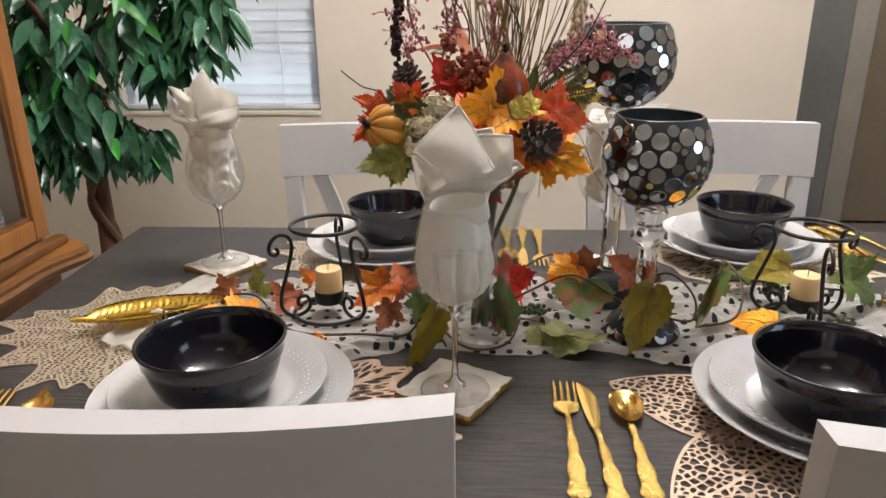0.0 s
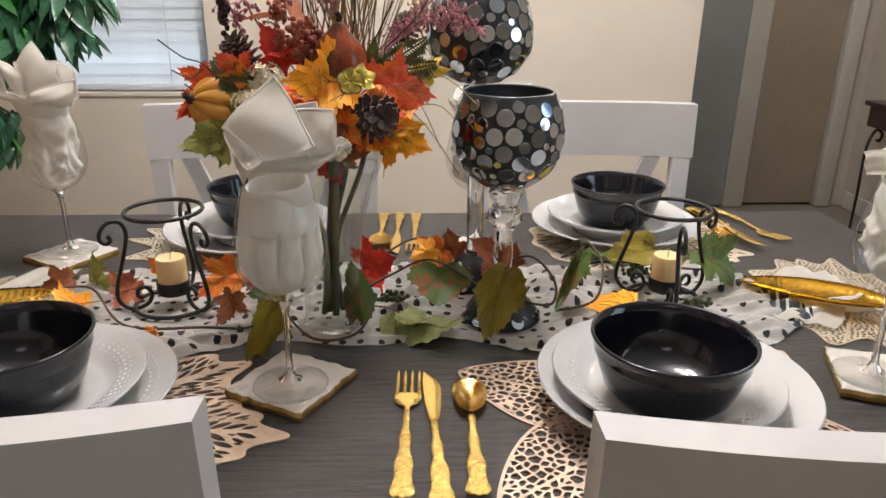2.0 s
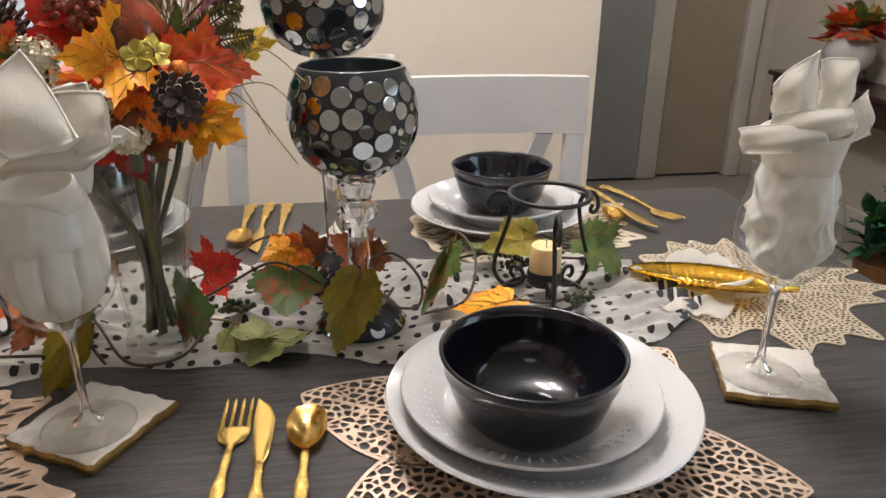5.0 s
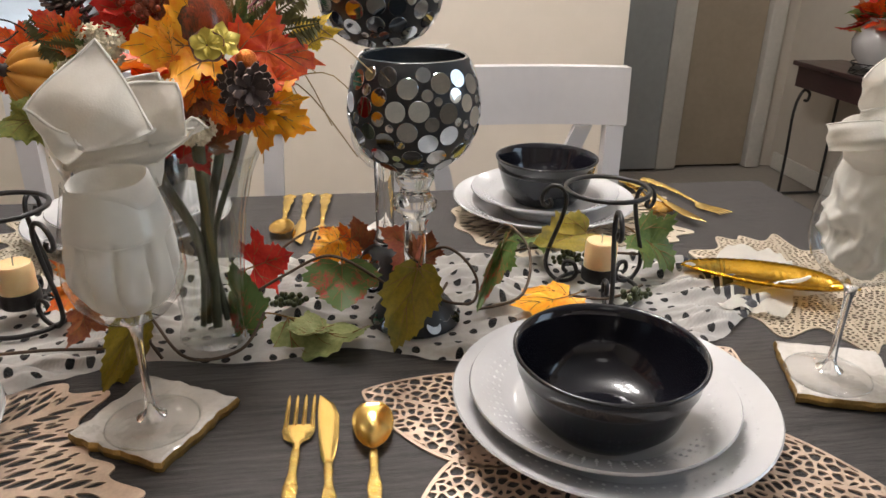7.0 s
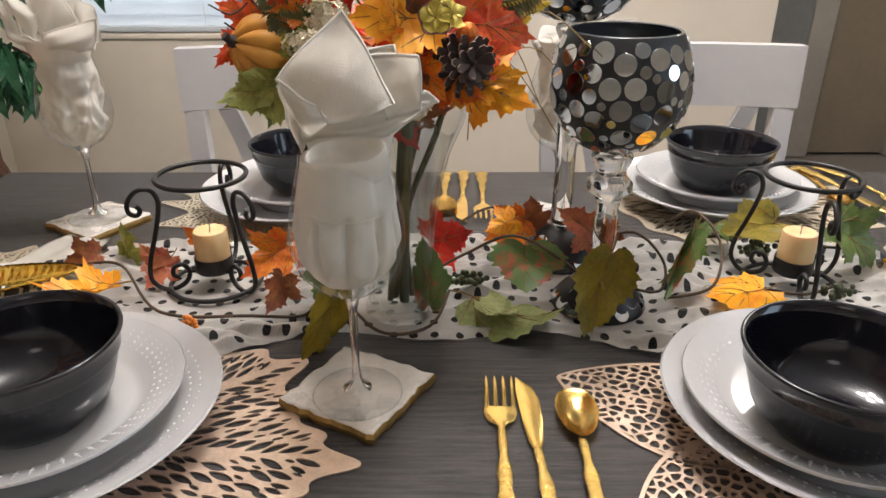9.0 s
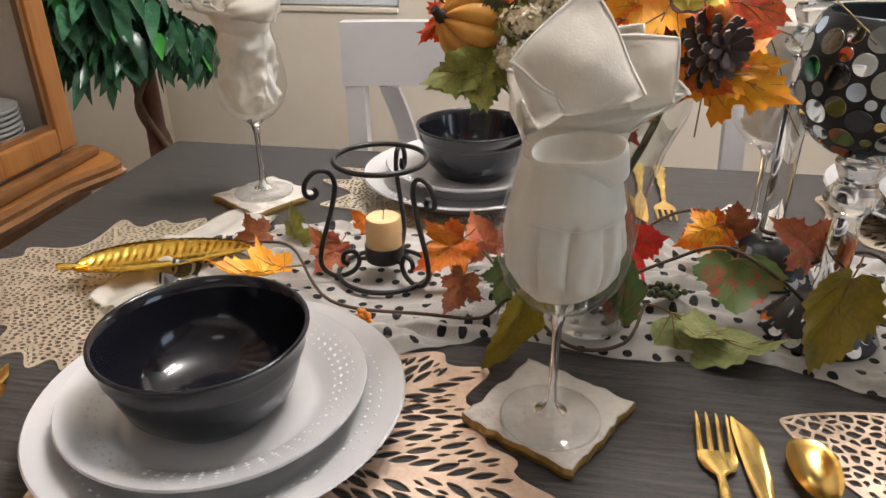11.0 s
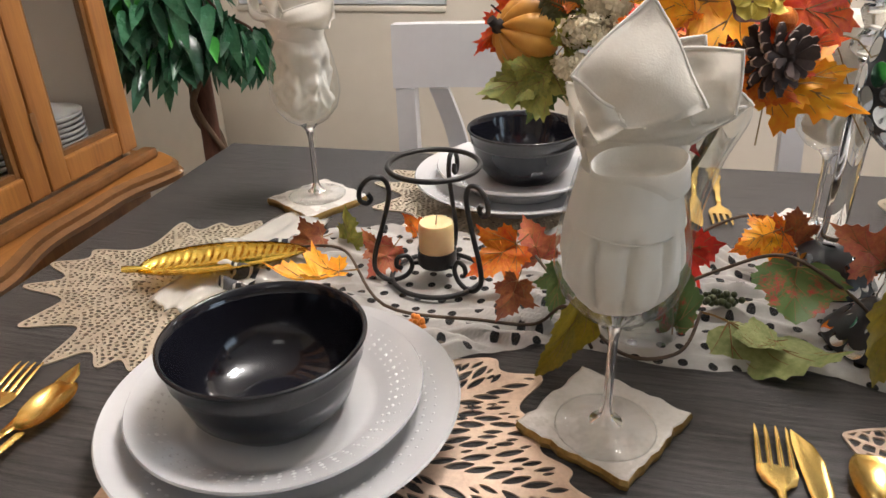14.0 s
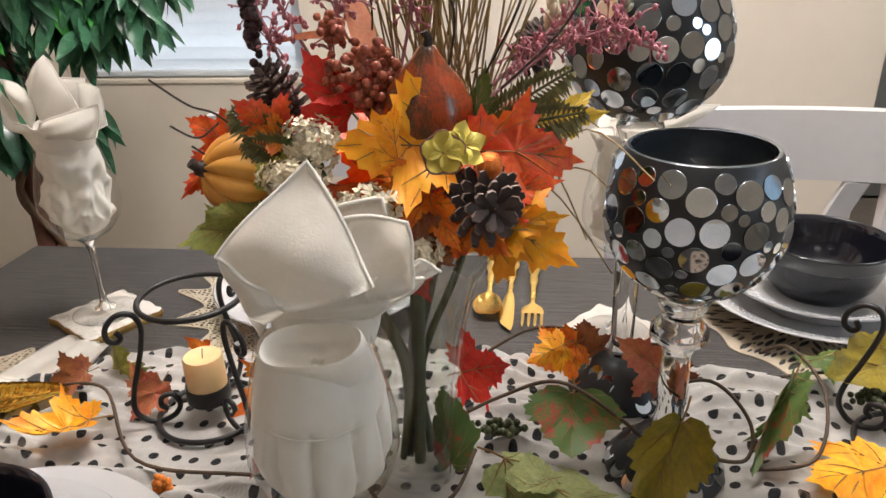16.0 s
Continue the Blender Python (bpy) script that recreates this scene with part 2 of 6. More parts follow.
LEAFC = {
    "orange": mat("leaf_orange", (0.88, 0.32, 0.012), (0.68, 0.06, 0.008), 2.6, 0.5, rand=0.12),
    "amber": mat("leaf_amber", (0.95, 0.52, 0.016), (0.9, 0.27, 0.008), 2.6, 0.5, rand=0.1),
    "red": mat("leaf_red", (0.82, 0.045, 0.02), (0.5, 0.012, 0.014), 2.6, 0.5, rand=0.15),
    "scarlet": mat("leaf_scarlet", (0.9, 0.17, 0.012), (0.64, 0.015, 0.012), 2.6, 0.5, rand=0.1),
    "rust": mat("leaf_rust", (0.42, 0.15, 0.04), (0.2, 0.045, 0.03), 2.6, 0.55, rand=0.15),
    "brick": mat("leaf_brick", (0.55, 0.2, 0.07), (0.4, 0.06, 0.05), 2.6, 0.55, rand=0.1),
    "green": mat("leaf_green", (0.16, 0.22, 0.05), (0.06, 0.115, 0.03), 2.6, 0.5, rand=0.15),
    "greenred": mat("leaf_green_red", (0.5, 0.05, 0.04), (0.11, 0.18, 0.045), 3.2, 0.5, rand=0.1, low=0.5, high=0.62),
    "olive": mat("leaf_olive", (0.35, 0.25, 0.018), (0.17, 0.145, 0.016), 2.6, 0.5, rand=0.1),
    "yellow": mat("leaf_yellow", (0.8, 0.55, 0.04), (0.65, 0.45, 0.04), 24, 0.5),
    "pale": mat("leaf_pale", (0.42, 0.42, 0.18), (0.17, 0.22, 0.06), 2.6, 0.6),
    "peach": mat("leaf_peach", (0.8, 0.36, 0.2), (0.72, 0.25, 0.12), 24, 0.5),
    "yellowgreen": mat("leaf_yellow_green", (0.42, 0.38, 0.07), (0.16, 0.2, 0.04), 2.6, 0.5),
    "fern": mat("leaf_fern", (0.17, 0.155, 0.045), (0.09, 0.085, 0.03), 24, 0.6),
}
for leaf_material in (*LEAFC.values(), FIC1, FIC2):
    translucent(leaf_material, 0.22)
PUMP = mat("pumpkin_skin", (0.68, 0.34, 0.06), (0.58, 0.24, 0.035), 18, 0.42)
GOURD = mat("red_gourd_skin", (0.33, 0.05, 0.01), (0.07, 0.03, 0.01), 95, 0.3, coat=0.25, stretch=(1, 1, 0.28), bump=0.5, low=0.42, high=0.58)
CONE = mat("pine_cone", (0.1, 0.065, 0.055), (0.05, 0.032, 0.028), 60, 0.7, rand=0.2)
CONET = mat("pine_cone_tip", (0.27, 0.2, 0.17), (0.15, 0.1, 0.085), 160, 0.75)
BLOOM = mat("cream_petal", (0.8, 0.72, 0.55), (0.7, 0.6, 0.42), 40, 0.7)
YFLOW = mat("yellow_petal", (0.72, 0.55, 0.08), (0.6, 0.5, 0.1), 30, 0.6)
BERRYR = mat("rust_berry", (0.36, 0.1, 0.05), (0.25, 0.05, 0.03), 60, 0.35)
BERRYP = mat("pink_berry", (0.5, 0.17, 0.2), (0.36, 0.1, 0.13), 60, 0.45)
BERRYD = mat("dark_berry", (0.06, 0.025, 0.03), (0.03, 0.012, 0.015), 60, 0.35)
BERRYG = mat("green_berry", (0.07, 0.08, 0.03), (0.04, 0.05, 0.02), 60, 0.4)
BERRYO = mat("orange_berry", (0.75, 0.22, 0.02), None, 60, 0.4)
PINKT = mat("pink_twig", (0.42, 0.17, 0.19), None, 60, 0.7)
GRASS = mat("dried_grass", (0.36, 0.25, 0.1), (0.22, 0.15, 0.06), 40, 0.7)
TWIG = mat("dark_twig", (0.035, 0.02, 0.015), None, 50, 0.7)


# ---- building helpers ----
def finish(bm, smooth=True):
    bmesh.ops.recalc_face_normals(bm, faces=bm.faces)
    for f in bm.faces:
        f.smooth = smooth
    if smooth:
        for e in bm.edges:
            if len(e.link_faces) == 2 and e.calc_face_angle(0.0) > 1.25:
                e.smooth = False
    return bm


def mesh_of(bm, name, materials, smooth=True):
    finish(bm, smooth)
    me = bpy.data.meshes.new(name)
    bm.to_mesh(me)
    bm.free()
    for m in materials if isinstance(materials, (list, tuple)) else [materials]:
        me.materials.append(m)
    return me


def part(name, bm, material, parent=None, label="", smooth=True):
    """Links a bmesh as one mesh object under a thing or a part."""
    me = bm if isinstance(bm, bpy.types.Mesh) else mesh_of(bm, name, material, smooth)
    ob = new(name, me)
    ob.parent = parent
    return tagged(ob, label)


def thing(name, m, label, category, group=""):
    ob = new(name)
    ob.empty_display_size = 0.05
    ob.matrix_basis = m
    return tagged(ob, label, category, group)


def setting(name, bm, material, label, smooth=False):
    return tagged(part(name, bm, material, None, "", smooth), label, "", "", "structure")


def box(bm, x0, x1, y0, y1, z0, z1, bevel=0.0, mat_index=0):
    r = bmesh.ops.create_cube(bm, size=1)
    for v in r["verts"]:
        v.co = ((x0 + x1) / 2 + v.co.x * (x1 - x0), (y0 + y1) / 2 + v.co.y * (y1 - y0), (z0 + z1) / 2 + v.co.z * (z1 - z0))
    faces = {f for v in r["verts"] for f in v.link_faces}
    for f in faces:
        f.material_index = mat_index
    if bevel:
        edges = list({e for f in faces for e in f.edges})
        bmesh.ops.bevel(bm, geom=edges, offset=bevel, segments=2, affect="EDGES", profile=0.6)
    return bm


def boxed(*a, **k):
    return box(bmesh.new(), *a, **k)


def lathe(profile, n=48, bm=None, wobble=None):
    """Turns (radius, height) pairs round the z axis."""
    bm = bm or bmesh.new()
    rings = []
    for r, z in profile:
        if r < 1e-6:
            rings.append([bm.verts.new((0, 0, z))])
        else:
            ring = []
            for i in range(n):
                a = 2 * math.pi * i / n
                rr, zz = (r, z) if wobble is None else wobble(r, z, a)
                ring.append(bm.verts.new((rr * math.cos(a), rr * math.sin(a), zz)))
            rings.append(ring)
    for a, b in zip(rings, rings[1:]):
        for i in range(n):
            j = (i + 1) % n
            if len(a) == 1 and len(b) == 1:
                continue
            if len(a) == 1:
                bm.faces.new((a[0], b[i], b[j]))
            elif len(b) == 1:
                bm.faces.new((a[i], a[j], b[0]))
            else:
                bm.faces.new((a[i], a[j], b[j], b[i]))
    return bm


def tube(points, radius, sides=8, bm=None, closed=False, mat_index=0):
    """A round bar along points; radius may be one number or one for each point."""
    bm = bm or bmesh.new()
    pts = [Vector(p) for p in points]
    n = len(pts)
    rad = [radius] * n if not isinstance(radius, (list, tuple)) else list(radius)
    rings = []
    up = Vector((0.13, 0.21, 0.97))
    for i, p in enumerate(pts):
        a = pts[(i - 1) % n] if closed or i else pts[i]
        b = pts[(i + 1) % n] if closed or i < n - 1 else pts[i]
        t = (b - a).normalized()
        if abs(t.dot(up)) > 0.98:
            up = Vector((1, 0, 0))
        s = t.cross(up).normalized()
        up = s.cross(t).normalized()
        rings.append([bm.verts.new(p + (s * math.cos(k * 2 * math.pi / sides) + up * math.sin(k * 2 * math.pi / sides)) * rad[i]) for k in range(sides)])
    pairs = list(zip(rings, rings[1:])) + ([(rings[-1], rings[0])] if closed else [])
    for a, b in pairs:
        for k in range(sides):
            f = bm.faces.new((a[k], a[(k + 1) % sides], b[(k + 1) % sides], b[k]))
            f.material_index = mat_index
    if not closed:
        for ring in (rings[0][::-1], rings[-1]):
            bm.faces.new(ring).material_index = mat_index
    return bm


def curve_points(ctrl, steps=6):
    """A smooth line through the control points."""
    c = [Vector(p) for p in ctrl]
    out = []
    for i in range(len(c) - 1):
        p0, p1, p2, p3 = c[max(i - 1, 0)], c[i], c[i + 1], c[min(i + 2, len(c) - 1)]
        for k in range(steps):
            t = k / steps
            out.append(0.5 * (2 * p1 + (p2 - p0) * t + (2 * p0 - 5 * p1 + 4 * p2 - p3) * t * t + (3 * p1 - p0 - 3 * p2 + p3) * t ** 3))
    return out + [c[-1]]


def loft(stations, sides=10, bm=None):
    """A bar along y with an oval section: (y, x, z, half width, half thickness)."""
    bm = bm or bmesh.new()
    rings = []
    for y, x, z, w, h in stations:
        rings.append([bm.verts.new((x + w * math.cos(2 * math.pi * k / sides), y, z + h * math.sin(2 * math.pi * k / sides))) for k in range(sides)])
    for a, b in zip(rings, rings[1:]):
        for k in range(sides):
            bm.faces.new((a[k], a[(k + 1) % sides], b[(k + 1) % sides], b[k]))
    bm.faces.new(rings[0][::-1])
    bm.faces.new(rings[-1])
    return bm


def ball(bm, c, r, squash=1.0, seg=8, mat_index=0):
    res = bmesh.ops.create_uvsphere(bm, u_segments=seg, v_segments=max(4, seg * 2 // 3), radius=r)
    for v in res["verts"]:
        v.co = Vector((v.co.x, v.co.y, v.co.z * squash)) + Vector(c)
    for f in {f for v in res["verts"] for f in v.link_faces}:
        f.material_index = mat_index
    return bm


# ---- the room ----
T = 0.75
XL, XR, YB, YF, YH, ZC = -1.24, 2.62, 2.58, -2.6, 3.94, 2.46
setting("floor", boxed(XL - 0.12, XR + 0.12, YF - 0.12, YH + 0.12, -0.08, -0.004), GROUT, "tan tile floor with grey grout")
# Unseen pale sheet added outside; sunlit, it brightens the gaps between the slats.
setting("ground", boxed(-60, 60, -60, 60, -0.2, -0.1), PALEGROUND, "unseen pale ground added outside to brighten the blind's gaps")
bm = boxed(XL - 0.12, XR + 0.12, YF - 0.12, YB + 0.13, ZC, ZC + 0.1)
box(bm, 1.035, XR + 0.12, YB + 0.13, YH + 0.12, ZC, ZC + 0.1)
setting("ceiling", bm, CEIL, "plain white textured ceiling")
setting("wall_west", boxed(XL - 0.12, XL, YF, YB, 0, ZC), WALL, "plain beige painted wall behind the china cabinet")
setting("wall_south", boxed(XL - 0.12, XR + 0.12, YF - 0.12, YF, 0, ZC), WALL, "plain beige painted wall")
WX0, WX1, WZ0, WZ1 = -1.12, -0.432, 0.812, 2.05
bm = boxed(XL - 0.12, WX0, YB, YB + 0.13, 0, ZC)
box(bm, WX1, 1.155, YB, YB + 0.13, 0, ZC)
box(bm, WX0, WX1, YB, YB + 0.13, 0, WZ0)
box(bm, WX0, WX1, YB, YB + 0.13, WZ1, ZC)
setting("wall_north", bm, WALL, "beige painted wall with a blind-covered window")
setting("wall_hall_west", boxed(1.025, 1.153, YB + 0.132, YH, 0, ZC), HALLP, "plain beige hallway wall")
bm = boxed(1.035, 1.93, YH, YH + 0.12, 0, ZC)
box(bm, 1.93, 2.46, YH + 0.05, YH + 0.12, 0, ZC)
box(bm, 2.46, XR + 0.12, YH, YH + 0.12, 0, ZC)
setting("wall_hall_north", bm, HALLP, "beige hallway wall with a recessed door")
EY0, EY1, EZ0, EZ1 = -0.4, 1.0, 0.9, 2.05
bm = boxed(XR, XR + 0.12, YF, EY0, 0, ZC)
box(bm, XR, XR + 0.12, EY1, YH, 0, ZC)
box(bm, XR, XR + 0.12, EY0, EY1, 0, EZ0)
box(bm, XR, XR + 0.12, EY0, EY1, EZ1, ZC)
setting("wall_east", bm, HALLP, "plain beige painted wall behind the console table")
win = setting("window_2", boxed(XR + 0.1, XR + 0.104, EY0 + 0.03, EY1 - 0.03, EZ0 + 0.03, EZ1 - 0.03), PANE, "clear glass window in the east wall")
win.visible_shadow = False
bm = bmesh.new()
for a in ((EY0, EY0 + 0.035, EZ0, EZ1), (EY1 - 0.035, EY1, EZ0, EZ1), (EY0 + 0.035, EY1 - 0.035, EZ0, EZ0 + 0.035), (EY0 + 0.035, EY1 - 0.035, EZ1 - 0.035, EZ1)):
    box(bm, XR + 0.085, XR + 0.118, a[0] + 0.001, a[1] - 0.001, a[2] + 0.001, a[3] - 0.001, 0.003)
part("window_frame", bm, PAINT, win)
door = setting("door_1", boxed(1.18, 1.925, YH - 0.035, YH - 0.003, 0.01, 2.03, 0.004), DOORG, "grey painted flat hallway door, closed")
part("door_jamb", boxed(1.93, 2.045, YH - 0.03, YH + 0.045, 0, 2.1, 0.006), TRIM, door)
door = setting("door_2", boxed(2.05, 2.455, YH + 0.012, YH + 0.046, 0.01, 2.03, 0.004), DOORB, "tan painted hallway door, closed")
part("door_jamb", boxed(2.458, 2.54, YH - 0.03, YH + 0.045, 0, 2.1, 0.006), TRIM, door)
setting("baseboard", boxed(XR - 0.014, XR - 0.001, YF, YH - 0.04, 0, 0.09, 0.003), TRIM, "painted baseboard")

win = setting("window_1", boxed(WX0 + 0.002, WX1 - 0.002, YB + 0.085, YB + 0.089, WZ0 + 0.03, WZ1 - 0.03), PANE, "window with closed white horizontal blinds")
win.visible_shadow = False
bm = bmesh.new()
for a in ((WX0, WX0 + 0.035, WZ0, WZ1), (WX1 - 0.035, WX1, WZ0, WZ1), (WX0 + 0.035, WX1 - 0.035, WZ0, WZ0 + 0.035), (WX0 + 0.035, WX1 - 0.035, WZ1 - 0.035, WZ1)):
    box(bm, a[0] + 0.001, a[1] - 0.001, YB + 0.092, YB + 0.125, a[2] + 0.001, a[3] - 0.001, 0.003)
part("window_frame", bm, PAINT, win)
part("window_sill", boxed(WX0 + 0.002, WX1 - 0.002, YB - 0.006, YB + 0.08, WZ0 - 0.012, WZ0 + 0.004, 0.003), WALL, win)
blind = thing("window_blind", pose((WX0 + WX1) / 2, YB + 0.03, WZ0 + 0.02), "white horizontal slat blind hanging in the window, closed", "blind")
hw = (WX1 - WX0) / 2 - 0.003
bm = bmesh.new()
for k in range(7):
    u = -0.021 + 0.042 * k / 6
    for s in (-1, 1):
        bm.verts.new((s * hw, u, 0.0012 * (1 - (u / 0.021) ** 2)))
bm.verts.ensure_lookup_table()
for k in range(6):
    bm.faces.new([bm.verts[i] for i in (2 * k, 2 * k + 1, 2 * k + 3, 2 * k + 2)])
bmesh.ops.solidify(bm, geom=bm.faces[:], thickness=0.0022)
slat_mesh = mesh_of(bm, "slat", BLIND, False)
rng = random.Random(3)
for k in range(34):
    s = part("slat", slat_mesh, None, blind)
    s.matrix_basis = pose(0, 0, 0.022 + k * 0.0345, 73 + rng.uniform(-1, 1), 0, 0)
part("bottom_rail", boxed(-hw, hw, -0.025, 0.022, -0.012, 0.006, 0.004), BLIND, blind)
part("head_rail", boxed(-hw, hw, -0.028, 0.028, 1.195, 1.206, 0.002), BLIND, blind)
for x in (-0.22, 0.22):
    part("lift_cord", tube([(x, -0.028, -0.004), (x, -0.028, 1.195)], 0.0012, 6), BLIND, blind)

# ---- dining table ----
TX0, TX1, TY0, TY1 = -0.562, 1.003, 0.615, 1.49
table = thing("dining_table", pose((TX0 + TX1) / 2, (TY0 + TY1) / 2, 0), "charcoal grey wood-grain rectangular dining table", "table")
hx, hy = (TX1 - TX0) / 2, (TY1 - TY0) / 2
part("tabletop", boxed(-hx, hx, -hy, hy, T - 0.035, T, 0.003), TABLEW, table, "charcoal grey grained wooden top", False)
for s in (-1, 1):
    part("apron", boxed(-hx + 0.09, hx - 0.09, s * (hy - 0.07) - 0.011, s * (hy - 0.07) + 0.011, T - 0.125, T - 0.0352), TABLEW, table)
    part("apron", boxed(s * (hx - 0.07) - 0.011, s * (hx - 0.07) + 0.011, -hy + 0.09, hy - 0.09, T - 0.125, T - 0.0352), TABLEW, table)
    for q in (-1, 1):
        part("leg", boxed(s * (hx - 0.065) - 0.035, s * (hx - 0.065) + 0.035, q * (hy - 0.065) - 0.035, q * (hy - 0.065) + 0.035, 0, T - 0.0354, 0.004), TABLEW, table)


# ---- chairs ----
def chair():
    c = thing("dining_chair", Matrix(), "white painted wooden dining chair with a curved top rail", "chair", "chairs round the table")
    W, TOP = 0.225, 0.94

    def bowed(z0, z1, w, bow, y_at, thick, steps=16):
        bm = bmesh.new()
        rows = []
        for k in range(steps + 1):
            x = -w + 2 * w * k / steps
            y = y_at - bow * (1 - (x / w) ** 2)
            rows.append([bm.verts.new((x, y + d, z)) for d, z in ((-thick / 2, z0), (thick / 2, z0), (thick / 2 - 0.006, z1), (-thick / 2 - 0.006, z1))])
        for a, b in zip(rows, rows[1:]):
            for i in range(4):
                bm.faces.new((a[i], a[(i + 1) % 4], b[(i + 1) % 4], b[i]))
        bm.faces.new(rows[0][::-1])
        bm.faces.new(rows[-1])
        bmesh.ops.bevel(bm, geom=[e for e in bm.edges if len(e.link_faces) == 2 and e.calc_face_angle() > 1.0], offset=0.0118, segments=5, affect="EDGES")
        return bm

    part("top_rail", bowed(TOP - 0.105, TOP, W, 0.028, -0.2, 0.026), PAINT, c, "", False)
    part("lower_rail", bowed(0.52, 0.56, W - 0.02, 0.02, -0.17, 0.02), PAINT, c, "", False)
    part("seat", boxed(-0.22, 0.22, -0.18, 0.22, 0.435, 0.462, 0.01), PAINT, c, "", False)
    for s in (-1, 1):
        p = [(s * 0.198, -0.215, 0), (s * 0.198, -0.17, 0.45), (s * 0.198, -0.182, 0.65), (s * 0.205, -0.204, TOP - 0.106)]
        bm = bmesh.new()
        rings = []
        for q in curve_points(p, 5):
            rings.append([bm.verts.new((q.x + dx, q.y + dy, q.z)) for dx, dy in ((-0.017, -0.013), (0.017, -0.013), (0.017, 0.013), (-0.017, 0.013))])
        for a, b in zip(rings, rings[1:]):
            for i in range(4):
                bm.faces.new((a[i], a[(i + 1) % 4], b[(i + 1) % 4], b[i]))
        bm.faces.new(rings[0][::-1])
        bm.faces.new(rings[-1])
        part("back_post", bm, PAINT, c, "", False)
        for bx, curl in ((0.128, 0.034),):
            bm = bmesh.new()
            rings = []
            for k in range(13):
                u = k / 12
                z = 0.562 + (TOP - 0.107 - 0.562) * u
                x = s * (bx - curl * math.sin(math.pi * (1 - u)) * 0.8 + 0.02 * u)
                y = -0.183 - 0.02 * u - 0.012 * math.sin(math.pi * u) - 0.013 * (1 - bx / 0.2)
                rings.append([bm.verts.new((x + dx, y + dy, z)) for dx, dy in ((-0.017, -0.006), (0.017, -0.006), (0.017, 0.006), (-0.017, 0.006))])
            for a, b in zip(rings, rings[1:]):
                for i in range(4):
                    bm.faces.new((a[i], a[(i + 1) % 4], b[(i + 1) % 4], b[i]))
            bm.faces.new(rings[0][::-1])
            bm.faces.new(rings[-1])
            part("back_slat", bm, PAINT, c, "", False)
        part("front_leg", boxed(s * 0.19 - 0.018, s * 0.19 + 0.018, 0.17, 0.206, 0, 0.436, 0.004), PAINT, c, "", False)
        part("side_stretcher", boxed(s * 0.19 - 0.009, s * 0.19 + 0.009, -0.19, 0.17, 0.2, 0.225), PAINT, c, "", False)
    return c


first = chair()
first.matrix_basis = pose(-0.123, 0.758, 0)
copy_thing(first, pose(0.542, 0.736, 0))
copy_thing(first, pose(-0.072, 1.405, -0.008, 0, 0, 180))
copy_thing(first, pose(0.555, 1.402, -0.004, 0, 0, 180))

# ---- china cabinet ----
hutch = thing("china_cabinet", pose(0, 0, 0), "honey oak china cabinet with glass doors and a scalloped ledge", "cabinet")
HX, HY1, HY0, HZ = -0.762, 1.503, 0.2, 0.706
XB = XL + 0.01
part("base_body", boxed(XB, -0.742, HY0, 1.48, 0.06, HZ - 0.045, 0.004), HUTCHD, hutch, "", False)
part("plinth", boxed(XB, -0.772, HY0 + 0.02, 1.46, 0, 0.0598), EDGE, hutch, "", False)


def scallop(y):
    """How far the front edge of the ledge stands out at y."""
    s = (1.56 - y) / 0.44
    return -0.697 + 0.016 * math.sin(s * 2 * math.pi + 0.716) + 0.006 * math.sin(s * 4 * math.pi)


bm = bmesh.new()
prof = [(-0.012, 0.0), (0.0, 0.006), (0.004, 0.016), (-0.005, 0.021), (-0.004, 0.029), (-0.016, 0.034)]
rows = []
for k in range(91):
    y = HY0 + (1.54 - HY0) * k / 90
    e = max(0.0, (y - 1.48) / 0.06)
    x = scallop(y) - 0.05 * e * e
    rows.append([bm.verts.new((x + dx, y, HZ - 0.034 + dz)) for dx, dz in prof] + [bm.verts.new((XB, y, HZ)), bm.verts.new((XB, y, HZ - 0.034))])
for a, b in zip(rows, rows[1:]):
    for i in range(8):
        bm.faces.new((a[i], a[(i + 1) % 8], b[(i + 1) % 8], b[i])).material_index = 1 if i < 5 else 0
bm.faces.new(rows[0][::-1])
bm.faces.new(rows[-1])
part("ledge", bm, [HUTCH, EDGE], hutch, "scalloped oak ledge with a dark moulded edge", False)
part("ledge_moulding", boxed(HX, HX + 0.028, HY0 + 0.02, HY1 + 0.012, HZ + 0.0005, HZ + 0.02, 0.006), EDGE, hutch, "", False)
part("upper_side", boxed(XB + 0.02, HX - 0.022, HY1 - 0.022, HY1, HZ + 0.001, 2.0), HUTCHB, hutch, "", False)
part("upper_side", boxed(XB + 0.02, HX - 0.022, HY0 + 0.02, HY0 + 0.042, HZ + 0.001, 2.0), HUTCHB, hutch, "", False)
part("upper_back", boxed(XB + 0.002, XB + 0.018, HY0 + 0.02, HY1, HZ + 0.001, 2.0), HUTCHB, hutch, "", False)
part("upper_top", boxed(XB, HX + 0.03, HY0, HY1 + 0.02, 2.0005, 2.05, 0.008), HUTCH, hutch, "", False)
part("glass_shelf", boxed(XB + 0.02, HX - 0.05, HY0 + 0.045, HY1 - 0.025, 1.15, 1.158), PANE, hutch)
part("lower_floor", boxed(XB + 0.02, HX - 0.022, HY0 + 0.044, HY1 - 0.024, HZ + 0.001, HZ + 0.022), HUTCHB, hutch, "", False)


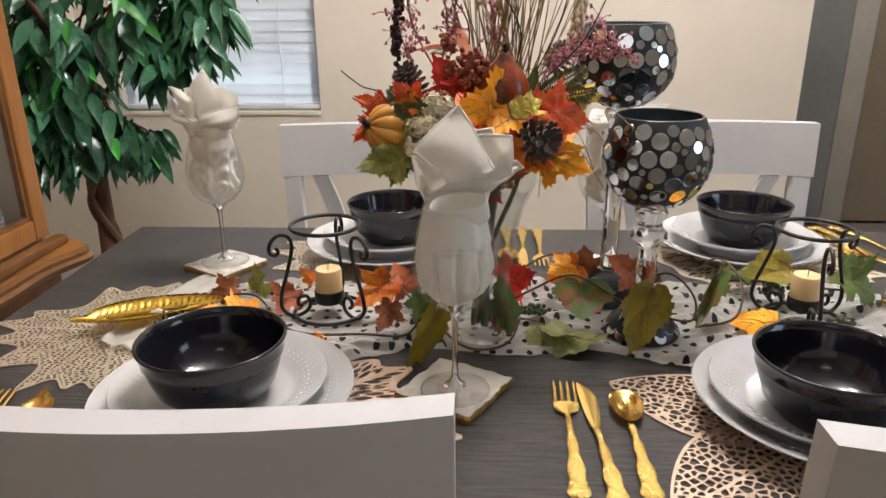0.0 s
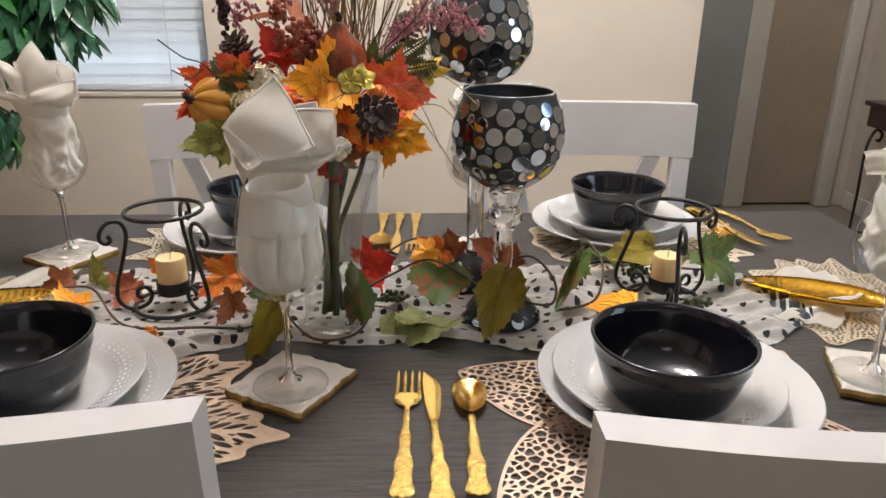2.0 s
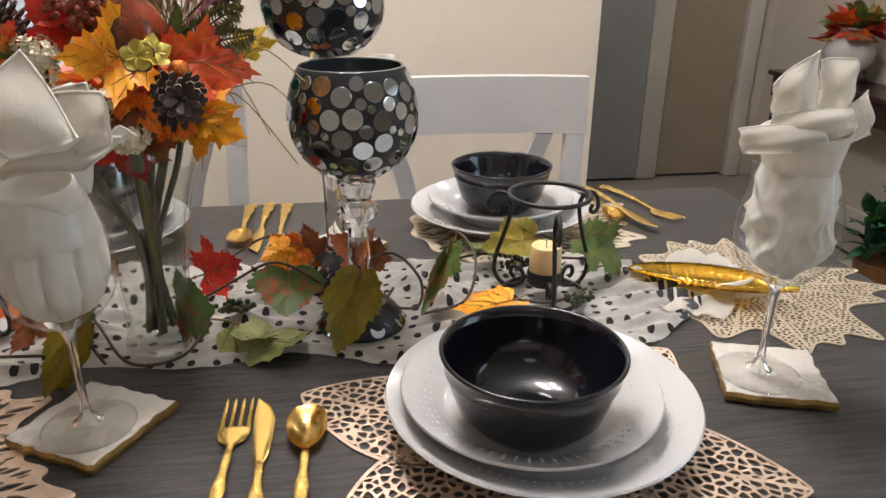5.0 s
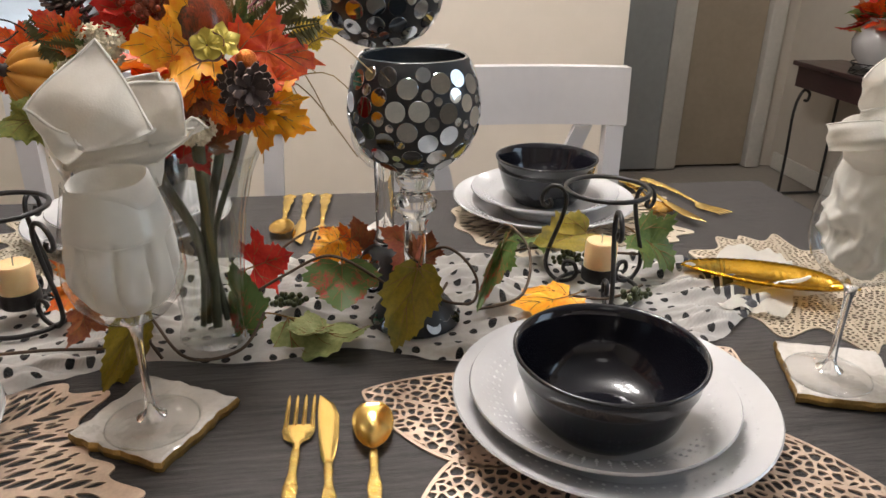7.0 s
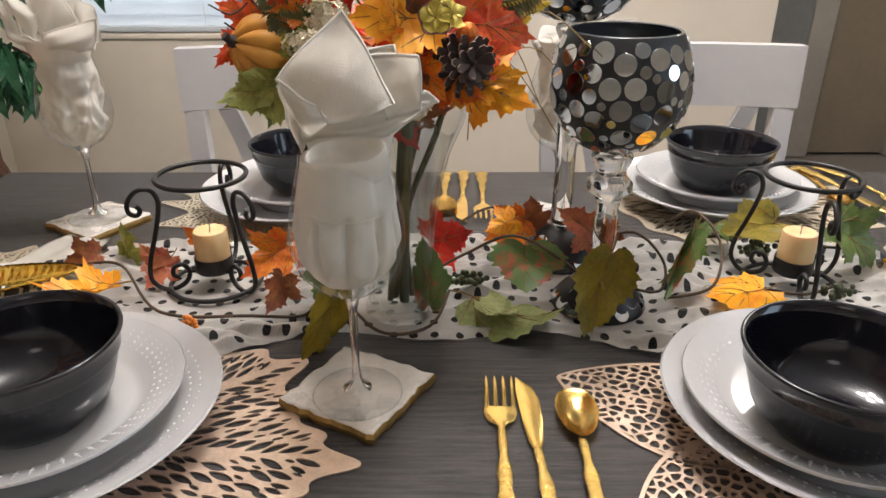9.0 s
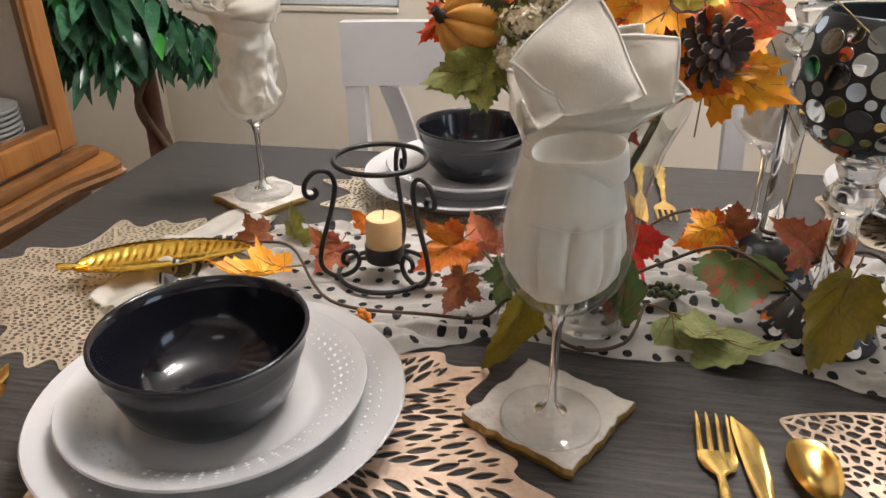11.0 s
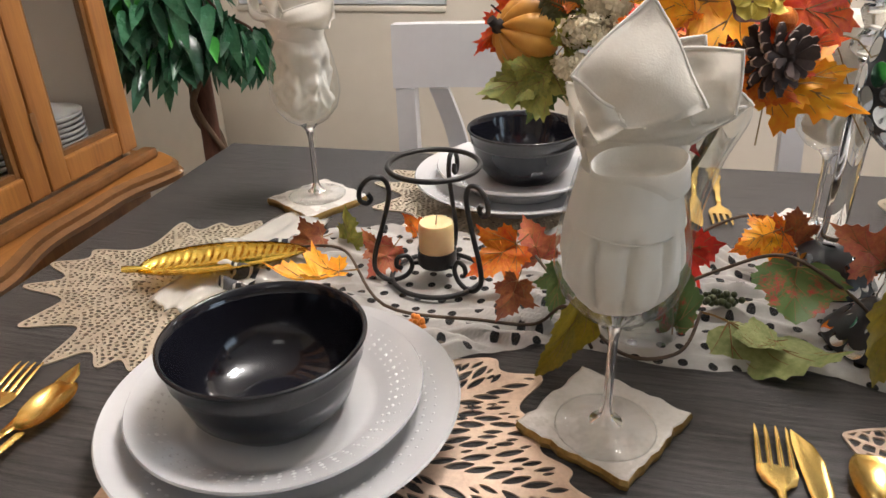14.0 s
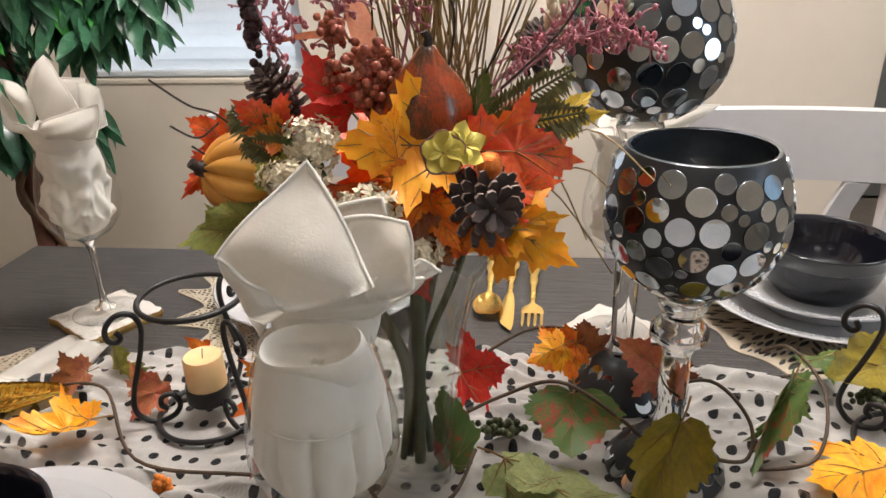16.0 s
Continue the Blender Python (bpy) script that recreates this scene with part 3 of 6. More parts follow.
def cabinet_door(y0, y1):
    bm = bmesh.new()
    z0, z1, w = HZ + 0.022, 1.985, 0.042
    x0, x1 = HX - 0.02, HX
    for a in ((y0, y0 + w, z0, z1), (y1 - w, y1, z0, z1)):
        box(bm, x0, x1, a[0], a[1], a[2], a[3], 0.004)
    for a in ((z0, z0 + w), (z1 - w, z1)):
        box(bm, x0, x1 - 0.001, y0 + w, y1 - w, a[0], a[1], 0.004)
    d = part("door", bm, HUTCHD, hutch, "oak door with a clear glass pane", False)
    bm = bmesh.new()
    q = 0.009
    for a in ((y0 + w, y0 + w + q, z0 + w, z1 - w), (y1 - w - q, y1 - w, z0 + w, z1 - w), (y0 + w + q, y1 - w - q, z0 + w, z0 + w + q), (y0 + w + q, y1 - w - q, z1 - w - q, z1 - w)):
        box(bm, x0 + 0.002, x1 - 0.007, a[0] + 0.0004, a[1] - 0.0004, a[2] + 0.0004, a[3] - 0.0004)
    part("bead", bm, EDGE, d, "", False)
    part("pane", boxed(x0 + 0.006, x0 + 0.009, y0 + w + q, y1 - w - q, z0 + w + q, z1 - w - q), PANE, d)
    return d


for y0, y1 in ((1.282, 1.5), (1.048, 1.279), (0.8, 1.03), (0.565, 0.797), (0.25, 0.56)):
    cabinet_door(y0, y1)
part("door_post", boxed(HX - 0.02, HX - 0.001, 1.0305, 1.0475, HZ + 0.022, 1.985), HUTCHD, hutch, "", False)
for z in (0.81, 1.5):
    part("hinge", boxed(HX + 0.0005, HX + 0.004, 1.276, 1.286, z, z + 0.045, 0.001), EDGE, hutch)
part("lower_door", boxed(-0.741, -0.726, 1.09, 1.44, 0.11, 0.63, 0.008), HUTCHD, hutch, "", False)
part("lower_door", boxed(-0.741, -0.726, 0.7, 1.06, 0.11, 0.63, 0.008), HUTCHD, hutch, "", False)
plate_mesh = mesh_of(lathe([(0, 0.004), (0.06, 0.004), (0.075, 0.012), (0.1, 0.018), (0.1, 0.014), (0.078, 0.006), (0.06, 0), (0, 0)], 40), "plate", PORC)
for k in range(9):
    p = tagged(new("stacked_plate", plate_mesh), "white porcelain plate stacked in the china cabinet", "plate", "plates in the cabinet")
    p.matrix_basis = pose(-0.87, 1.405, HZ + 0.0225 + k * 0.0085) @ Matrix.Diagonal((0.7, 0.7, 1, 1))
for k in range(10):
    p = tagged(new("stacked_plate", plate_mesh), "white porcelain plate stacked in the china cabinet", "plate", "plates in the cabinet")
    p.matrix_basis = pose(-0.95, 1.35, HZ + 0.0225 + k * 0.0105) @ Matrix.Diagonal((0.68, 0.68, 1, 1))
gob_mesh = mesh_of(lathe([(0, 0.002), (0.036, 0.002), (0.034, 0.006), (0.008, 0.014), (0.006, 0.05), (0.008, 0.085), (0.03, 0.1), (0.044, 0.13), (0.046, 0.17), (0.04, 0.215), (0.038, 0.215), (0.043, 0.17), (0.041, 0.132), (0.026, 0.104), (0, 0.1)], 32), "gold_goblet", GOLDB)
for x, y in ((-0.85, 1.21), (-0.85, 1.075), (-0.96, 1.13)):
    g = tagged(new("gold_goblet", gob_mesh), "antique gold goblet standing inside the china cabinet", "goblet", "goblets in the cabinet")
    g.matrix_basis = pose(x, y, HZ + 0.0225) @ Matrix.Diagonal((1.22, 1.22, 0.98, 1))


# ---- ficus tree ----
def leaf_blade(length, width, bend, fold, mats, tip=0.85, nose=0.12):
    """A pointed oval blade along +y with a fold at its midrib."""
    bm = bmesh.new()
    n = 7
    rows = []
    for k in range(n + 1):
        u = k / n
        w = width * math.sin(math.pi * min(1, u ** tip)) ** 0.85 * (1 - nose * u) if 0 < k < n else 0.0006
        y, z = length * u, -bend * length * u * u
        rows.append([bm.verts.new((s * w / 2, y, z + fold * abs(s) * w / 2)) for s in (-1, 0, 1)])
    for a, b in zip(rows, rows[1:]):
        for i in range(2):
            bm.faces.new((a[i], a[i + 1], b[i + 1], b[i]))
    return mesh_of(bm, "leaf", mats)


rng = random.Random(11)
ficus = thing("ficus_tree", pose(-0.917, 1.95, 0), "artificial ficus tree with a braided brown trunk in a pot", "plant")
part("pot", lathe([(0, 0), (0.13, 0), (0.145, 0.02), (0.17, 0.25), (0.178, 0.26), (0.178, 0.285), (0.162, 0.285), (0.155, 0.25), (0, 0.245)], 40), mat("pot_brown", (0.12, 0.07, 0.04), None, 20, 0.6), ficus, "brown pot")
part("trunk", tube([(0.012 * math.sin(3.1 * k / 20) + 0.03 * (k / 20) ** 2, 0.01 * math.cos(2.3 * k / 20), 0.24 + 0.04 * k) for k in range(21)], [0.027 - 0.009 * k / 20 for k in range(21)], 12), BARK, ficus, "reddish brown trunk")
for j, (wide, wind) in enumerate(((0.0105, 5.4), (0.0095, 4.6), (0.008, -3.8))):
    pts = []
    for k in range(61):
        u = k / 60
        a = u * wind * math.pi + j * 2.3
        r = 0.032 - 0.008 * u + 0.006 * math.sin(9 * u + j * 2)
        pts.append((0.012 * math.sin(3.1 * u) + r * math.cos(a) + 0.03 * u * u, 0.01 * math.cos(2.3 * u) + r * math.sin(a), 0.24 + 0.8 * u))
    part("trunk_vine", tube(pts, [wide * (1 - 0.2 * k / 60) for k in range(61)], 8), VINEB, ficus, "greyish vine wound round the trunk")
limb_ends = []
for k in range(15):
    a = rng.uniform(0, 2 * math.pi)
    z0 = rng.uniform(0.86, 1.05)
    reach = rng.uniform(0.2, 0.42)
    end = Vector((reach * math.cos(a), reach * 0.8 * math.sin(a), rng.uniform(1.0, 1.6)))
    start = Vector((0.02, 0, z0))
    mid = (start + end) / 2 + Vector((0, 0, 0.08))
    part("limb", tube(curve_points([start, mid, end], 5), [0.009 - 0.0006 * i for i in range(11)], 6), BARK, ficus)
    limb_ends.append((start, mid, end))
blades = [leaf_blade(0.098, 0.036, 0.25, 0.35, FIC1, 0.8, 0.3), leaf_blade(0.108, 0.041, 0.4, 0.25, FIC1, 0.8, 0.3), leaf_blade(0.09, 0.034, 0.15, 0.4, FIC2, 0.8, 0.3), leaf_blade(0.112, 0.041, 0.1, 0.3, FIC1, 0.8, 0.3)]
drops = [(-0.09, -0.1, 0.84, 0.085), (0.03, -0.1, 0.85, 0.075), (0.13, -0.04, 0.87, 0.075), (0.16, 0.02, 0.84, 0.06), (-0.05, -0.12, 0.95, 0.11), (0.04, -0.1, 1.0, 0.11), (-0.14, -0.06, 1.02, 0.12), (0.0, -0.12, 1.1, 0.13),
         (-0.02, 0.02, 0.94, 0.12), (0.26, 0.02, 1.1, 0.1), (0.33, 0.0, 1.08, 0.065), (0.22, 0.0, 1.05, 0.08), (0.36, 0.0, 1.17, 0.08), (0.16, -0.02, 1.12, 0.1), (0.27, 0.04, 1.24, 0.14), (-0.12, -0.04, 1.2, 0.16), (0.08, -0.06, 1.26, 0.18), (0.34, 0.04, 1.32, 0.14), (0.2, 0.0, 1.42, 0.2), (0.0, 0.05, 1.5, 0.22)]
count = 0
crown, bright = bmesh.new(), bmesh.new()
for cx, cy, cz, cr in drops:
    part("twig", tube(curve_points([(0.02, 0, max(0.98, cz - 0.05)), (cx * 0.6, cy * 0.6, cz + cr * 0.9), (cx, cy, cz + cr * 0.3), (cx * 1.1, cy * 1.1, cz - cr * 0.4)], 4), 0.003, 5), BARK, ficus)
    for k in range(int(24 + 380 * cr)):
        d = Vector((rng.gauss(0, 1), rng.gauss(0, 1), rng.gauss(0, 1))).normalized() * cr * rng.uniform(0.2, 1.0)
        p = Vector((cx, cy, cz)) + Vector((d.x, d.y * 0.8, d.z))
        if p.x < -0.32 or p.y > 0.5:
            continue
        m = Matrix.Translation(p) @ Euler((radians(-rng.uniform(25, 80)), rng.uniform(-0.6, 0.6), math.atan2(-d.x, d.y - cr * 0.6) + rng.uniform(-0.8, 0.8))).to_matrix().to_4x4() @ Matrix.Scale(rng.uniform(0.68, 1.0), 4)
        me = blades[2] if rng.random() < 0.13 else blades[rng.choice((0, 1, 3))]
        if count < 290 and cz < 1.2:
            ob = part("leaf", me, None, ficus)
            ob.matrix_basis = m
            count += 1
        else:
            heap = bright if me is blades[2] else crown
            base = len(heap.verts)
            heap.from_mesh(me)
            heap.verts.ensure_lookup_table()
            for v in heap.verts[base:]:
                v.co = m @ v.co
part("crown", crown, FIC1, ficus, "dense dark green leaves")
part("crown", bright, FIC2, ficus, "young bright green leaves")

# ---- console table in the hallway ----
con = thing("console_table", pose(2.48, 3.02, 0), "dark mahogany console table on scrolled iron legs", "table")
part("top", boxed(-0.13, 0.125, -0.5, 0.48, 0.63, 0.652, 0.006), CONSOLE, con, "", False)
part("drawer_box", boxed(-0.11, 0.125, -0.48, 0.46, 0.535, 0.6298, 0.003), CONSOLE, con, "", False)
for s in (-0.46, 0.43):
    for x in (-0.1, 0.11):
        part("leg", tube(curve_points([(x + 0.0, s, 0.006), (x, s, 0.2), (x - 0.006, s, 0.42), (x + 0.02, s, 0.515), (x + 0.055, s, 0.505), (x + 0.052, s, 0.47), (x + 0.035, s, 0.472)] if x < 0 else [(x, s, 0.006), (x, s, 0.534)], 5), 0.007, 7), IRON, con)
    part("foot_bar", tube([(-0.1, s, 0.008), (0.11, s, 0.008)], 0.007, 7), IRON, con)
part("foot_bar", tube([(-0.1, -0.46, 0.012), (-0.1, 0.43, 0.012)], 0.006, 7), IRON, con)
vs = tagged(part("round_vase", lathe([(0, 0), (0.045, 0), (0.05, 0.01), (0.09, 0.06), (0.1, 0.11), (0.085, 0.16), (0.055, 0.19), (0.06, 0.205), (0.054, 0.205), (0.048, 0.19), (0.078, 0.155), (0.09, 0.11), (0.08, 0.06), (0, 0.02)], 40), PORC), "round white ceramic vase on the console table", "vase")
vs.matrix_basis = pose(2.45, 3.1, 0.675)
st = thing("wire_stand", pose(2.45, 3.1, 0.6525), "small black wire vase stand on the console table", "stand")
for z in (0.003, 0.045):
    part("ring", tube([(0.085 * math.cos(a), 0.085 * math.sin(a), z) for a in [i * math.pi / 16 for i in range(32)]], 0.0025, 6, closed=True), IRON, st)
for i in range(8):
    a, b = i * math.pi / 4, (i + 1) * math.pi / 4
    part("strut", tube([(0.085 * math.cos(a), 0.085 * math.sin(a), 0.004), (0.085 * math.cos(b), 0.085 * math.sin(b), 0.044)], 0.002, 5), IRON, st)
part("plate_rest", lathe([(0, 0.018), (0.084, 0.018), (0.084, 0.022), (0, 0.022)], 24), IRON, st)
vs_handle = part("handle", tube(curve_points([(0.0, 0.05, 0.185), (0.0, 0.1, 0.19), (0.0, 0.125, 0.14), (0.0, 0.1, 0.085), (0.0, 0.088, 0.08)], 6), 0.009, 9), PORC, vs)
fp = thing("floor_plant", pose(2.2, 2.35, 0), "dark green artificial plant in a black pot on the floor", "plant")
part("pot", lathe([(0, 0), (0.08, 0), (0.11, 0.16), (0.115, 0.17), (0.105, 0.17), (0.095, 0.15), (0, 0.145)], 28), EDGE, fp, "dark pot")
prng = random.Random(8)
for k in range(70):
    a, tilt = prng.uniform(0, 6.28), prng.uniform(20, 85)
    ob = part("leaf", blades[k % 4], None, fp)
    ob.matrix_basis = pose(0.1 * math.cos(a) * prng.random(), 0.1 * math.sin(a) * prng.random(), 0.16 + 0.16 * prng.random(), tilt, prng.uniform(-20, 20), math.degrees(a)) @ Matrix.Scale(1.5, 4)


# ---- openwork placemats ----
def cells(u, v, seed, jitter=0.75):
    """Half the gap between the nearest and second nearest of jittered sites on a unit grid."""
    iu, iv = np.floor(u), np.floor(v)
    d1, d2 = np.full(u.shape, 9.0), np.full(u.shape, 9.0)
    for a in (-1, 0, 1):
        for b in (-1, 0, 1):
            cu, cv = iu + a, iv + b
            h1 = np.modf(np.abs(np.sin(cu * 127.1 + cv * 311.7 + seed) * 43758.5453))[0]
            h2 = np.modf(np.abs(np.sin(cu * 269.5 + cv * 183.3 + seed * 1.7) * 43758.5453))[0]
            off = np.where(np.mod(cv, 2) == 0, 0.5, 0.0)
            d = np.hypot(cu + 0.5 + off * 0.5 + jitter * (h1 - 0.5) - u, cv + 0.5 + jitter * (h2 - 0.5) - v)
            d2 = np.minimum(d2, np.maximum(d, d1))
            d1 = np.minimum(d1, d)
    return (d2 - d1) / 2


def edge_distance(x, y, poly):
    """Distance to a closed outline, positive inside."""
    best, inside = np.full(x.shape, 9.0), np.zeros(x.shape, bool)
    for (ax, ay), (bx, by) in zip(poly, poly[1:] + poly[:1]):
        dx, dy = bx - ax, by - ay
        t = np.clip(((x - ax) * dx + (y - ay) * dy) / (dx * dx + dy * dy + 1e-12), 0, 1)
        best = np.minimum(best, np.hypot(x - ax - t * dx, y - ay - t * dy))
        if abs(dy) > 1e-9:
            hit = ((ay > y) != (by > y)) & (x < ax + (y - ay) * dx / dy)
            inside ^= hit
    return np.where(inside, best, -best)


def line_distance(x, y, a, b):
    dx, dy = b[0] - a[0], b[1] - a[1]
    t = np.clip(((x - a[0]) * dx + (y - a[1]) * dy) / (dx * dx + dy * dy), 0, 1)
    return np.hypot(x - a[0] - t * dx, y - a[1] - t * dy)


def sheet(name, field, half_x, half_y, step, thick, material):
    """A flat sheet with thickness wherever the field is positive."""
    nx, ny = int(2 * half_x / step) + 1, int(2 * half_y / step) + 1
    gx, gy = np.meshgrid(-half_x + step * np.arange(nx), -half_y + step * np.arange(ny), indexing="ij")
    f = field(gx, gy)
    pos = f > 0
    verts, key, faces = [], {}, []

    def corner(i, j):
        k = (i, j, 0)
        if k not in key:
            key[k] = len(verts)
            verts.append((gx[i, j], gy[i, j]))
        return key[k]

    def cross(i, j, p, q):
        k = (min(i, p), min(j, q), 1 if i != p else 2)
        if k not in key:
            t = f[i, j] / (f[i, j] - f[p, q])
            key[k] = len(verts)
            verts.append((gx[i, j] + t * (gx[p, q] - gx[i, j]), gy[i, j] + t * (gy[p, q] - gy[i, j])))
        return key[k]

    some = pos[:-1, :-1] | pos[1:, :-1] | pos[:-1, 1:] | pos[1:, 1:]
    rims = []
    for i, j in zip(*np.nonzero(some)):
        ring = ((i, j), (i + 1, j), (i + 1, j + 1), (i, j + 1))
        out, left = [], None
        first_in = None
        for k in range(4):
            a, b = ring[k], ring[(k + 1) % 4]
            if pos[a]:
                out.append(corner(*a))
            if pos[a] != pos[b]:
                c = cross(*a, *b)
                if pos[a]:
                    left = c
                else:
                    if left is None:
                        first_in = c
                    else:
                        rims.append((left, c))
                        left = None
                out.append(c)
        if left is not None and first_in is not None:
            rims.append((left, first_in))
        if len(out) > 2:
            faces.append(out)
    n = len(verts)
    co = [(x, y, thick) for x, y in verts] + [(x, y, 0.0) for x, y in verts]
    allf = faces + [tuple(i + n for i in reversed(q)) for q in faces] + [(b, a, a + n, b + n) for a, b in rims]
    me = bpy.data.meshes.new(name)
    me.from_pydata(co, [], allf)
    me.materials.append(material)
    return me


def outline(spec):
    pts = [(r * math.cos(radians(a)), r * math.sin(radians(a))) for a, r in spec]
    return pts + [(x, -y) for x, y in reversed(pts[1:-1])]


def ring_of(spec):
    return [(r * math.cos(radians(a)), r * math.sin(radians(a))) for a, r in spec]


def rounded(pts, times=2):
    """Cuts the corners of a closed outline."""
    for _ in range(times):
        pts = [(a[0] * w + b[0] * (1 - w), a[1] * w + b[1] * (1 - w)) for a, b in zip(pts, pts[1:] + pts[:1]) for w in (0.8, 0.2)]
    return pts


LEAF_A = [(0, .15), (14, .12), (28, .16), (40, .135), (55, .175), (68, .12), (76, .14), (84, .182), (93, .148), (102, .166), (110, .137), (119, .182), (130, .13), (139, .116), (149, .125), (158, .166), (165, .142), (174, .19), (184, .126), (191, .188), (205, .112), (214, .13), (223, .163), (233, .12), (242, .106), (249, .125), (255, .172), (265, .125), (275, .158), (281, .135), (288, .165), (302, .12), (318, .155), (332, .12), (345, .16)]
LEAF_B = [(0, .26), (5, .215), (9, .222), (14, .192), (22, .212), (29, .182), (38, .232), (44, .192), (50, .205), (58, .165), (66, .19), (74, .152), (88, .2), (96, .165), (104, .18), (120, .135), (135, .15), (150, .13), (165, .142), (180, .125)]


def leaf_net(poly, tips, rim=False):
    ends = [poly[i] for i in tips]

    def field(x, y):
        sd = edge_distance(x, y, poly)
        web = 0.0010 - cells(x / 0.0076, y / 0.0052, 3.0) * 0.0058
        vein = np.full(x.shape, -1.0)
        for e in ends:
            vein = np.maximum(vein, 0.0017 - line_distance(x, y, (0, 0), e))
        return np.minimum(sd, 0.0028 - sd) if rim else np.minimum(sd - 0.0029, np.maximum(web, vein))
    return field


def slit_net(poly, tips, rim=False):
    """Leaf outline with many lens-shaped slits that follow its veins."""
    ends = [poly[i] for i in tips]
    hrng = random.Random(21)
    lows, highs = [min(p[i] for p in poly) for i in (0, 1)], [max(p[i] for p in poly) for i in (0, 1)]
    slits = []
    seeds = []
    for e in () if rim else ends:
        for half in (-1, 1):
            a = math.atan2(e[1], e[0]) + half * 0.4
            for i in range(-11, 12):
                for k in range(-32, 33):
                    u, v = i * 0.0262 + (k % 2) * 0.0131 + hrng.uniform(-0.001, 0.001), k * 0.0069 + hrng.uniform(-0.0006, 0.0006)
                    seeds.append((u * math.cos(a) - v * math.sin(a), u * math.sin(a) + v * math.cos(a), 1.0, e, half))
    for size, tries in () if rim else ((0.7, 2500), (0.45, 2500)):
        seeds += [(hrng.uniform(lows[0], highs[0]), hrng.uniform(lows[1], highs[1]), size, None, 0) for _ in range(tries)]
    for x, y, size, vein, half in seeds:
        if not (lows[0] < x < highs[0] and lows[1] < y < highs[1]):
            continue
        gap, e = min((float(line_distance(np.array(x), np.array(y), (0, 0), q)), q) for q in ends)
        if vein and (vein != e or half * (e[0] * y - e[1] * x) < 0):
            continue
        side = 1 if e[0] * y - e[1] * x > 0 else -1
        a = math.atan2(e[1], e[0]) + side * 0.4 + hrng.uniform(-0.12, 0.12)
        L, w = 0.0125 * size, 0.0036 * size * hrng.uniform(0.9, 1.1)
        if gap < 0.002 + w or math.hypot(x, y) < 0.012:
            continue
        c, d = math.cos(a), math.sin(a)
        pts = [(x + c * L * q, y + d * L * q) for q in (-1, -0.5, 0, 0.5, 1)]
        wide = [w * q for q in (0.05, 0.75, 1, 0.75, 0.05)]
        if any(math.hypot(p[0] - o[0], p[1] - o[1]) < u + v + 0.0009 for p, u in zip(pts, wide) for (ox, oy, far, opts, owide) in slits if abs(ox - x) + abs(oy - y) < 0.045 for o, v in zip(opts, owide)):
            continue
        if float(edge_distance(np.array([x + c * L, x - c * L, x - d * w, x + d * w]), np.array([y + d * L, y - d * L, y + c * w, y - c * w]), poly).min()) < 0.0038:
            continue
        slits.append((x, y, (L, w, c, d), pts, wide))

    def field(gx, gy):
        sd = edge_distance(gx, gy, poly)
        if rim:
            return np.minimum(sd, 0.0028 - sd)
        out = sd - 0.0029
        for x, y, (L, w, c, d), pts, wide in slits:
            u, v = (gx - x) * c + (gy - y) * d, (gy - y) * c - (gx - x) * d
            out = np.minimum(out, np.where(np.abs(u) < L * 1.6, np.abs(v) - w * (1 - (u / L) ** 2), 0.01))
        return out
    return field


def petal_net(x, y, rim=False):
    best = np.full(x.shape, -1.0)
    for k in range(6):
        a = radians(155 + 60 * k)
        u = x * math.cos(a) + y * math.sin(a)
        v = -x * math.sin(a) + y * math.cos(a)
        s = np.clip((u - 0.02) / 0.205, 0, 1)
        half = 0.075 * np.sin(np.pi * s ** 0.85) ** 0.75 * (1 - 0.2 * s)
        sd = np.where((u > 0.02) & (u < 0.225), (half - np.abs(v)) * 0.8, -0.01)
        web = 0.001 - cells(u / 0.0098, v / 0.0086, 7.0 + k, 0.85) * 0.009
        vein = 0.0016 - np.abs(v)
        best = np.maximum(best, np.minimum(sd, 0.003 - sd) if rim else np.minimum(sd - 0.0031, np.maximum(web, vein)))
    return best


TIPS_A, TIPS_B = tuple(4 * k for k in (0, 4, 7, 11, 15, 17, 19, 22, 26, 30, 32)), tuple(4 * k for k in (0, 6, 12, 16, 22, 26, 32))
NET_A = [sheet("placemat", leaf_net(rounded(ring_of(LEAF_A)), TIPS_A, r), 0.2, 0.19, 0.0012, 0.0016, MATS) for r in (False, True)]
NET_B = [sheet("placemat", slit_net(rounded(outline(LEAF_B)), TIPS_B, r), 0.265, 0.235, 0.0014, 0.0016, MATG) for r in (False, True)]
NET_C = [sheet("placemat", lambda x, y, r=r: petal_net(x, y, r), 0.23, 0.23, 0.0013, 0.0016, MATG) for r in (False, True)]
NET_D = [me.copy() for me in NET_B]
for me in NET_D:
    me.materials[0] = MATS
MAT_L = "champagne gold openwork maple leaf placemat on the table"
for me, x, y, turn, label in ((NET_A, -0.38, 1.02, 0, MAT_L), (NET_A, 0.83, 1.083, 176, MAT_L), (NET_A, -0.085, 1.315, -22, MAT_L), (NET_D, 0.555, 1.325, 20, "champagne gold openwork leaf placemat under a place setting"),
                              (NET_B, -0.15, 0.808, -4, "rose gold openwork leaf placemat under a place setting"), (NET_C, 0.472, 0.812, 0, "rose gold openwork petal-shaped placemat under a place setting")):
    ob = thing("placemat", pose(x, y, T + 0.0004, 0, 0, turn), label, "placemat", "placemats")
    part("net", me[0], None, ob, "cut-out lattice of the leaf")
    part("rim", me[1], None, ob, "solid outer edge of the leaf")


